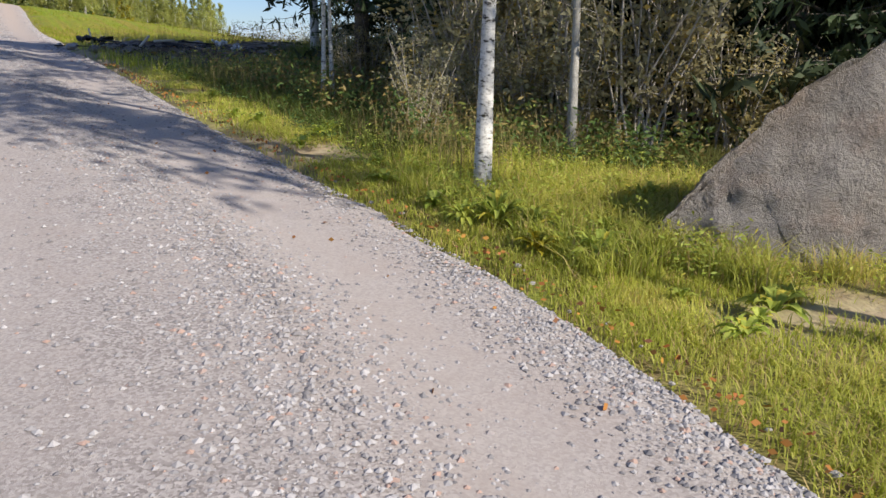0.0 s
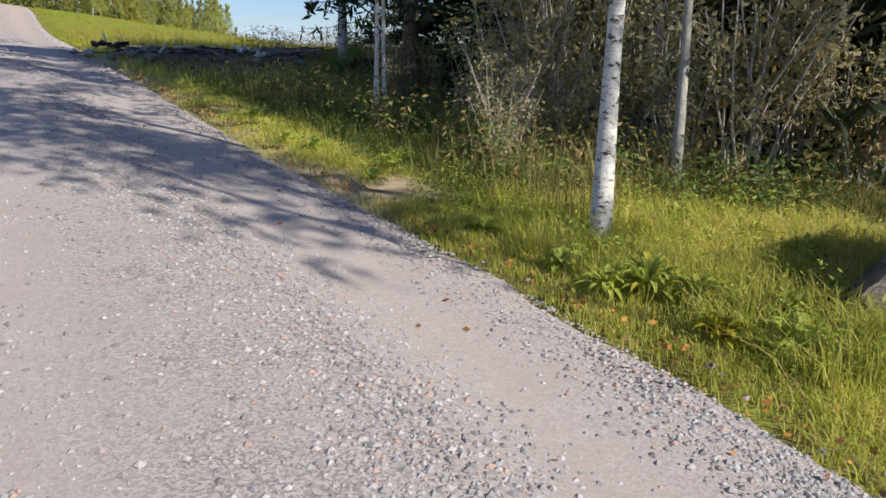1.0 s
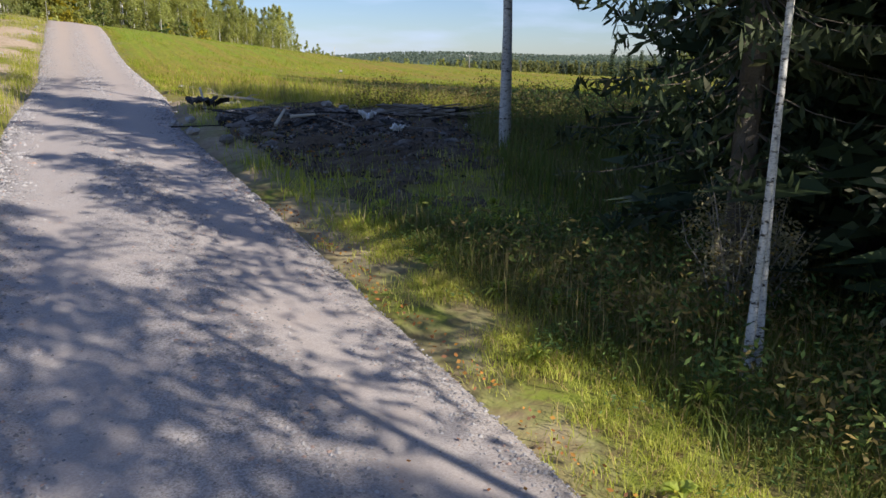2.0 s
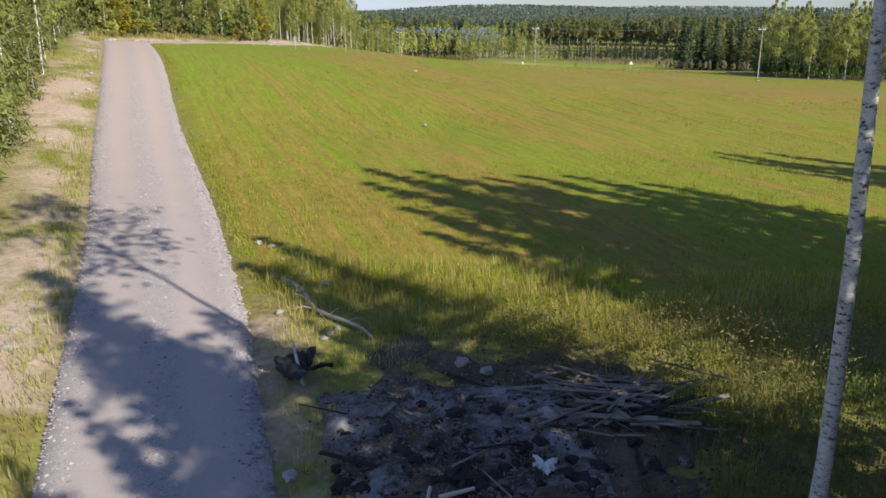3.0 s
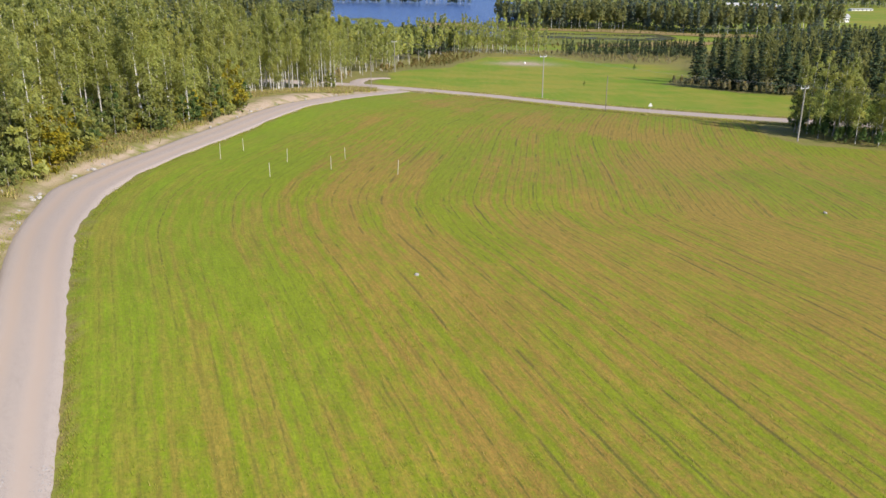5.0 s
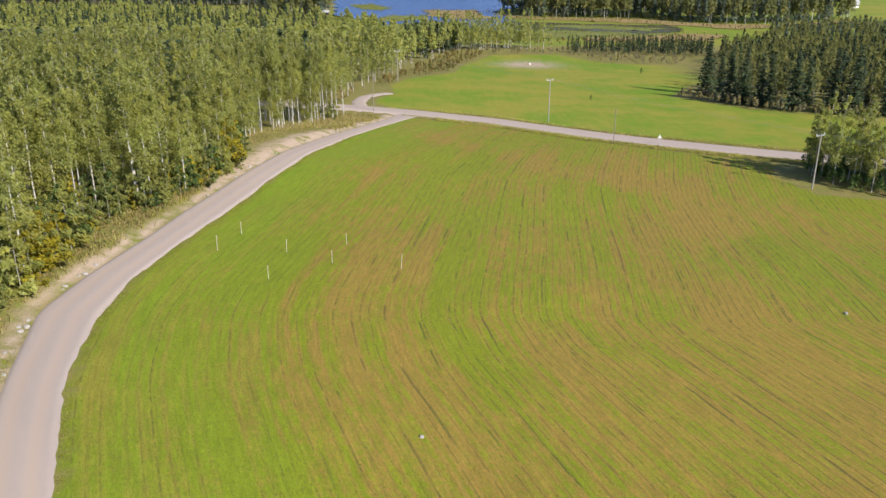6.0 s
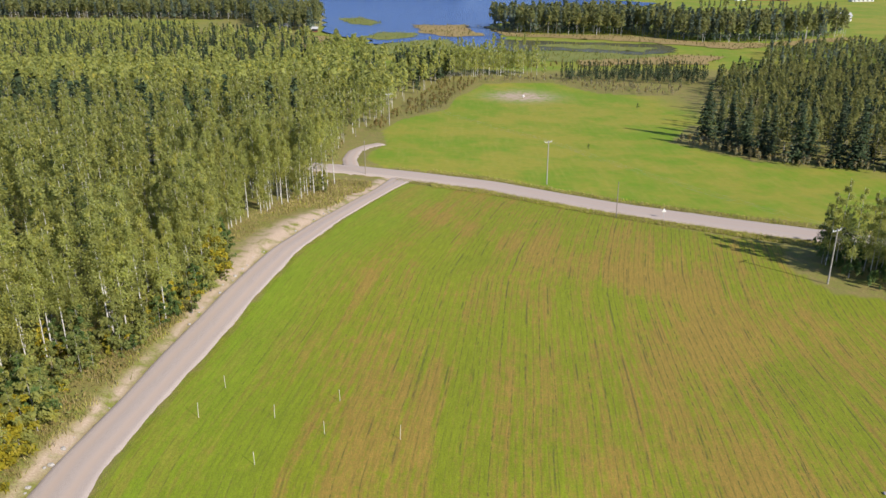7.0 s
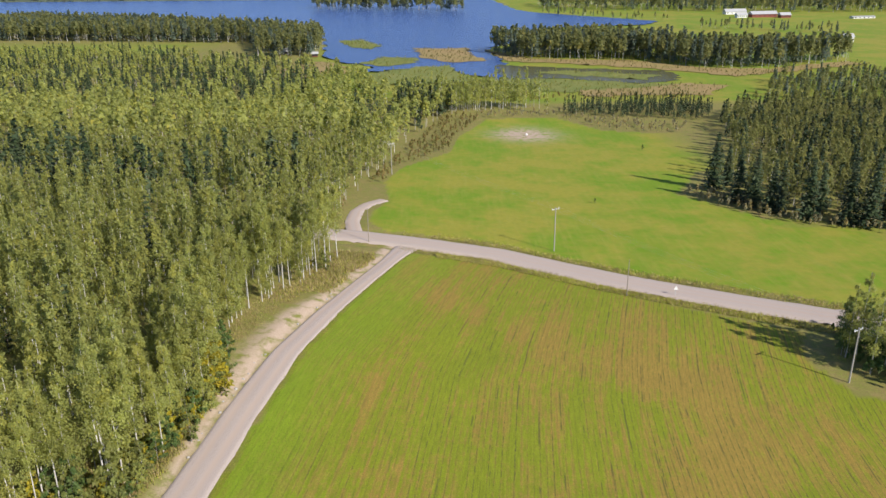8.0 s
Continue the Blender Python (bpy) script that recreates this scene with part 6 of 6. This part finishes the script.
def build_houses():
    rows = ((330, 918, 28, 9, 3.5, 3, M_RED, "long red barn with a pale sheet roof"), (306, 915, 11, 6, 3, 2.5, M_WHITE, "white farm shed with a pale roof"), (315, 962, 24, 8, 3, 3, M_WHITE, "low pale farm building far across the fields"),
            (349, 908, 11, 7, 3, 2.6, M_RED, "red outbuilding beside the barn"), (305, 676, 8, 6, 4, 2.5, M_WHITE, "white cottage at the meadow edge"), (423, 892, 24, 7, 1.8, 0.8, M_WHITE, "white plastic greenhouse in a far field"),
            (-122, 628, 6, 5, 2.4, 2, M_WOOD, "small grey lakeside cottage among trees"), (-99, 614, 4, 3, 2.0, 1.4, M_RED, "small red boathouse on the shore"))
    for x, y, w, d, h, rh, wall, label in rows:
        b = house_thing(w, d, h, rh, wall, M_ROOF, label)
        b.matrix_basis = stand(x, y, 8, 1.0, -0.2)


# ---------------------------------------------------------------- the burnt pile
def heap_height(x, y):
    """Height of the burnt heap over the ground: an ash mound, a board stack beside it and trampled earth in front."""
    ash = np.clip(1 - np.hypot((x - 0.7) / 2.5, (y - 11.5) / 2.2), 0, 1) ** 0.8 * 0.17
    stack = np.clip(1 - np.hypot((x - 3.6) / 1.9, (y - 12.6) / 1.1), 0, 1) ** 0.7 * 0.12
    earth = np.clip(1 - np.hypot((x - 1.8) / 3.0, (y - 8.0) / 4.6), 0, 1) ** 0.5 * 0.05
    spoil = np.clip(1 - np.hypot((x - 0.7) / 1.3, (y - 14.2) / 0.9), 0, 1) * 0.14
    return np.maximum(np.maximum(ash, stack), np.maximum(earth, spoil))


def build_pile():
    rng = np.random.default_rng(81)
    rs = random.Random(81)

    def mound(name, x0, x1, y0, y1, reach, sink, material, label, category, base):
        xs, ys = np.arange(x0, x1, 0.10), np.arange(y0, y1, 0.10)
        x, y = (g.ravel() for g in np.meshgrid(xs, ys, indexing="ij"))
        rough = np.array([noise.noise((a * 1.1, b * 1.1, 2.0)) * 0.08 + noise.noise((a * 3.4, b * 3.4, 5.0)) * 0.10 + noise.noise((a * 8.0, b * 8.0, 1.0)) * 0.06 for a, b in zip(x, y)])
        r = reach(x, y) + 0.26 * waves(x, y, 1.7) + 0.18 * waves(x, y, 4.3, 3) + band(right_edge(y) + 1.2 - x, 0.0, 0.9)
        z = land(x, y) + base + heap_height(x, y) + rough * np.clip(1.6 - r, 0.25, 1) - sink * band(r, 0.90, 1.40)
        tagged(new(name, np_mesh(name, np.stack([x, y, z], 1), sheet(len(xs), len(ys)), [material], smooth=False)), label, category)

    mound("earth_patch", -2.4, 6.2, 2.6, 15.6, lambda x, y: np.hypot((x - 1.9) / 3.3, (y - 9.6) / 5.6), 0.5, M_EARTH, "trampled dark earth and litter round the burnt heap", "earth", 0.045)
    mound("ash_mound", -2.2, 4.2, 8.6, 14.4, lambda x, y: np.hypot((x - 0.7) / 2.3, (y - 11.4) / 2.1), 0.55, M_ASH, "low heap of grey ash and char beside the track", "ash heap", 0.05)

    def lump(size, m, name, label, cat, group, at, turn):
        bm = bmesh.new()
        bmesh.ops.create_icosphere(bm, subdivisions=2, radius=size)
        for v in bm.verts:
            k = 1 + 0.5 * noise.noise(v.co * (2.2 / size) + Vector((at[0], at[1], 0)))
            v.co = Vector((v.co.x * k * 1.25, v.co.y * k, v.co.z * k * 0.7))
        ob = new(name, bm_mesh(name, bm, m))
        ob.matrix_basis = pose(*at, 0, 0, turn)
        tagged(ob, label, cat, group)

    def on_heap(px, py):
        return float(land(px, py)) + float(heap_height(px, py))

    for i in range(120):
        px, py = rs.gauss(1.2, 1.5), rs.gauss(10.2, 1.3)
        px = max(px, float(right_edge(py)) + 0.9)
        lump(rs.uniform(0.05, 0.15), M_CHAR if rs.random() < 0.65 else M_ASH, "charred_lump", "charred black lump in the burnt heap", "debris", "burnt debris", (px, py, on_heap(px, py) + 0.03), rs.uniform(0, 360))
    k = 6000
    cx, cy = rng.normal(1.4, 1.7, k), rng.normal(9.2, 2.6, k)
    keep = (cx > right_edge(cy) + 0.7) & (np.hypot((cx - 1.9) / 3.4, (cy - 9.4) / 5.4) < 1.1)
    cx, cy = cx[keep], cy[keep]
    cz = land(cx, cy) + heap_height(cx, cy) + 0.07
    v, q = leaves(rng, np.stack([cx, cy, cz], 1), 0.075, 0.55, 0.0, 0.5)
    tagged(new("burnt_scraps", np_mesh("burnt_scraps", v, q, [M_CHAR, M_ASH, M_WOOD, M_LITTER], rng.choice(4, len(q), p=(0.42, 0.28, 0.20, 0.10)))), "small burnt scraps and leaves strewn over the heap", "debris", kind="stuff")
    for i in range(30):
        px, py = rs.uniform(-0.9, 3.8), rs.uniform(6.2, 13.8)
        lump(rs.uniform(0.05, 0.14), M_GRANITE, "stone", "rounded grey fieldstone lying on the heap", "stone", "heap stones", (px, py, on_heap(px, py) + 0.05), rs.uniform(0, 360))
    for px, py, size in ((-0.9, 8.3, 0.11), (-1.6, 9.6, 0.09), (-1.5, 10.4, 0.10), (0.9, 13.9, 0.12), (1.35, 13.7, 0.10), (2.3, 12.2, 0.15)):
        lump(size, M_PALESTONE, "stone", "pale fieldstone lying on the heap", "stone", "heap stones", (px, py, on_heap(px, py) + 0.08), rs.uniform(0, 360))
    for i in range(92):
        far = i < 74
        px, py = (rs.gauss(3.5, 0.85), rs.gauss(12.6, 0.55)) if far else (rs.gauss(1.3, 1.2), rs.gauss(10.2, 1.2))
        length, turn = rs.uniform(0.5, 2.0), (rs.gauss(4, 30) if far else rs.uniform(0, 180))
        bm = bmesh.new()
        if rs.random() < 0.45:
            box(bm, (length, rs.uniform(0.04, 0.10), rs.uniform(0.018, 0.03)), (0, 0, 0), bevel=0.004)
        else:
            thick = rs.uniform(0.012, 0.035)
            prism(bm, (-length / 2, 0, 0), (length / 2, rs.uniform(-0.04, 0.04), 0), thick, thick * 0.6, 7)
        ob = new("scrap_board", bm_mesh("scrap_board", bm, M_WOOD if rs.random() < (0.8 if far else 0.45) else M_CHAR))
        ob.matrix_basis = pose(px, py, on_heap(px, py) + rs.uniform(0.04, 0.20 if far else 0.12), rs.uniform(-20, 20), rs.uniform(-9, 9), turn)
        tagged(ob, "weathered scrap board or pole thrown on the heap", "board", "scrap boards")


def build_heap_rubbish():
    rs = random.Random(83)

    def crumple(name, size, high, material, label, at, seed):
        bm = bmesh.new()
        bmesh.ops.create_grid(bm, x_segments=14, y_segments=14, size=size)
        for v in bm.verts:
            p = Vector((v.co.x * 3 / size, v.co.y * 3 / size, seed))
            k = 0.65 + 0.6 * noise.noise(p * 0.5)
            v.co = Vector((v.co.x * k, v.co.y * k, high * (0.6 + noise.noise(p * 0.6) + 0.5 * noise.noise(p * 1.7))))
        me = bm_mesh(name, bm, material)
        ob = tagged(new(name, me), label, "rubbish")
        mod = ob.modifiers.new("thickness", "SOLIDIFY")
        mod.thickness = 0.006
        ob.matrix_basis = pose(at[0], at[1], float(land(*at)) + float(heap_height(*at)) + 0.10, 0, 0, seed * 40)

    crumple("plastic_sheet", 0.55, 0.16, M_DARK, "crumpled black plastic sheet beside the track", (-1.95, 13.6), 1.0)
    crumple("paper_scrap", 0.20, 0.16, M_WHITE, "crumpled white scrap on the burnt heap", (2.1, 10.6), 2.0)
    crumple("paper_scrap", 0.17, 0.12, M_WHITE, "small pale scrap at the foot of the heap", (2.75, 9.0), 3.0)
    for at, length, turn, tilt in (((-2.0, 13.5), 0.9, 115, -40), ((0.85, 9.85), 0.5, 20, -4), ((0.45, 9.55), 0.6, 80, -25)):
        bm = bmesh.new()
        prism(bm, (-length / 2, 0, 0), (length / 2, 0, 0), 0.035, 0.025, 7)
        ob = tagged(new("stick", bm_mesh("stick", bm, M_STAKE)), "pale peeled stick lying on the rubbish", "stick")
        ob.matrix_basis = pose(at[0], at[1], float(land(*at)) + float(heap_height(*at)) + 0.22, 0, tilt, turn)
    t = np.linspace(0, 1, 9)
    path = np.stack([-3.3 + 2.4 * t + 0.12 * np.sin(t * 9), 18.0 - 3.1 * t + 0.1 * np.cos(t * 7), 0 * t], 1)
    path[:, 2] = land(path[:, 0], path[:, 1]) + 0.10
    pieces = [tube(path, 0.06 * (1 - 0.7 * t) + 0.01, 7)]
    for k in range(7):
        p = path[1 + k]
        d = np.array([rs.uniform(-0.5, 0.5), rs.uniform(-0.3, 0.5), rs.uniform(0.0, 0.25)])
        pieces.append(tube(np.stack([p, p + d * 0.5 + [0, 0, 0.05], p + d]), [0.02, 0.013, 0.005], 4))
    tagged(new("fallen_branch", np_mesh("fallen_branch", *join(pieces), [M_TWIG], smooth=True)), "long dead branch lying along the field edge", "branch")


def build_pallet():
    root = tagged(new("pallet"), "small dark slatted pallet lying on the grassy bank", "pallet")
    for k in range(4):
        bm = bmesh.new()
        box(bm, (1.0, 0.10, 0.02), (0, -0.36 + 0.24 * k, 0.13), bevel=0.004)
        part("slat", bm_mesh("slat", bm, M_CHAR), root)
    for k in range(3):
        bm = bmesh.new()
        box(bm, (0.09, 0.82, 0.11), (-0.44 + 0.44 * k, 0, 0.06), bevel=0.006)
        part("bearer", bm_mesh("bearer", bm, M_CHAR), root)
    root.matrix_basis = stand(-5.55, 8.9, 12, 0.62, 0.02)


def weed_arrays(seed, count, length, wide, rise):
    """A rosette of broad, arching, pointed leaves."""
    rng = np.random.default_rng(seed)
    vs, qs, k = [], [], 0
    for i in range(count):
        az, up, ln = i * 2.4 + rng.uniform(-0.4, 0.4), rng.uniform(*rise), length * rng.uniform(0.7, 1.2)
        d, s = np.array([math.cos(az), math.sin(az), 0]), np.array([-math.sin(az), math.cos(az), 0])
        for j, (t, w) in enumerate(((0.0, 0.12), (0.3, 0.75), (0.6, 1.0), (0.85, 0.6), (1.0, 0.04))):
            mid = d * ln * t * math.cos(up) + np.array([0, 0, ln * (math.sin(up) * t * 1.3 - 0.75 * t * t)])
            half = s * wide * w * 0.5
            fold = np.array([0, 0, wide * w * 0.16])
            vs += [mid - half + fold, mid, mid + half + fold]
            if j:
                a = k + j * 3
                qs += [(a - 3, a - 2, a + 1, a), (a - 2, a - 1, a + 2, a + 1)]
        k += 15
    return np.array(vs), np.array(qs)


def build_weeds():
    rs = random.Random(91)
    broad = [tagged(new("weed_plant", np_mesh("weed_plant", *weed_arrays(s, 15, 0.34, 0.10, (0.5, 1.25)), [M_WEED])), "broad-leaved green weed growing in the verge", "plant", "verge weeds") for s in (1, 2)]
    small = [tagged(new("weed_plant", np_mesh("weed_plant", *weed_arrays(s, 44, 0.25, 0.026, (0.6, 1.4)), [M_WEED])), "bushy light-green weed in the verge grass", "plant", "verge weeds") for s in (3, 4)]
    gold = tagged(new("weed_plant", np_mesh("weed_plant", *weed_arrays(5, 40, 0.26, 0.04, (0.6, 1.4)), [M_YELLOW])), "yellow-leaved weed in the verge grass", "plant")
    put_copies(broad[0], [stand(7.39, -7.89, 0, 0.62), stand(7.10, -8.17, 60, 0.46), stand(7.55, -7.70, 60, 0.4), near_stand(5.95, -10.0, 20, 0.8)])
    put_copies(broad[1], [stand(7.0, -7.74, 0, 0.32), stand(7.24, -8.02, 140, 0.36), near_stand(6.35, -11.0, 140, 0.8), near_stand(6.5, -10.75, 10, 0.7), near_stand(4.3, -6.4, 40, 0.8), near_stand(3.9, -5.9, 40, 0.7), near_stand(5.0, -8.2, 100, 0.8)])
    spots = [[], []]
    for i in range(44):
        y = rs.uniform(-7.8, 3.5)
        x = float(right_edge(y)) + rs.uniform(0.6, 2.9)
        spots[i % 2].append(stand(x, y, rs.uniform(0, 360), rs.uniform(0.5, 1.05)))
    for x, y, size in ((6.35, -6.49, 1.3), (6.14, -6.47, 1.0), (6.78, -7.18, 1.2), (7.5, -5.91, 1.3), (6.55, -6.62, 1.0), (7.2, -6.3, 1.1), (6.95, -6.75, 0.9)):
        spots[int(x * 100) % 2].append(stand(x, y, x * 777, size))
    put_copies(small[0], spots[0])
    put_copies(small[1], spots[1])
    gold.matrix_basis = stand(6.47, -7.04, 0, 0.8)


def build_litter():
    """Fallen leaves along the gravel edge."""
    rng = np.random.default_rng(95)
    n = 640
    y = rng.uniform(-10.5, 3, n)
    x = right_edge(y) + rng.normal(0.03, 0.07, n)
    y[:60] = rng.uniform(-10.5, -2, 60)
    x[:60] = right_edge(y[:60]) - rng.uniform(0.1, 2.2, 60)
    c = np.stack([x, y, land(x, y) + 0.045], 1)
    v, q = leaves(rng, c, 0.030, 0.85, 0.0, 0.8)
    tagged(new("fallen_leaves", np_mesh("fallen_leaves", v, q, [M_LITTER])), "fallen orange and brown leaves along the gravel edge", "leaves", kind="stuff")


def build_stones():
    rs = random.Random(97)
    kinds = []
    for k in range(4):
        bm = bmesh.new()
        bmesh.ops.create_icosphere(bm, subdivisions=2, radius=1.0)
        for v in bm.verts:
            f = 1 + 0.35 * noise.noise(v.co * 1.3 + Vector((k * 5, 0, 0)))
            v.co = Vector((v.co.x * f * 1.2, v.co.y * f, v.co.z * f * 0.7))
        kinds.append(bm_mesh("fieldstone", bm, M_PALESTONE))
    rows = [(-1.1, 42.4, 0.12, "grey stone lying in the crop"), (-3.2, 69.3, 0.16, "grey stone lying in the crop"), (34.7, 93.3, 0.18, "grey stone lying in the crop"), (-4.6, 21.0, 0.10, "pale stone at the field corner"), (-36.6, 79.1, 0.75, "pale boulder below the wood")]
    for i in range(14):
        y = rs.uniform(-10.2, -5)
        rows.append((float(right_edge(y)) + rs.gauss(0.04, 0.05), y, rs.uniform(0.008, 0.019), "small pale stone at the gravel edge"))
    for i in range(60):
        y = rs.uniform(2, 60)
        rows.append((float(left_edge(y)) - rs.uniform(0.3, 3.6), y, rs.uniform(0.04, 0.16), "pale fieldstone on the sandy bank"))
    for i in range(70):
        y = rs.choice((rs.uniform(118, 172), rs.uniform(66, 100)))
        rows.append((float(left_edge(y)) - abs(rs.gauss(0.5, 0.9)), y, rs.uniform(0.06, 0.24), "pale stone on the sandy apron of the track"))
    for i in range(12):
        y = rs.uniform(15, 22)
        rows.append((float(right_edge(y)) + rs.uniform(0.2, 2.2), y, rs.uniform(0.03, 0.10), "stone at the field corner beside the track"))
    for x, y, r, label in rows:
        ob = tagged(new("fieldstone", kinds[rs.randrange(4)]), label, "stone", "fieldstones")
        ob.matrix_basis = stand(x, y, rs.uniform(0, 360), r, 0.25 * r)


build_boulder()
build_weeds()
build_stones()
build_litter()
build_near_trees()
build_thicket()
build_left_trees()
build_poles()
build_posts()
build_sign()
build_bale()
build_houses()
build_pile()
build_heap_rubbish()
build_pallet()
build_road_verges()
build_gravel()
build_grass()
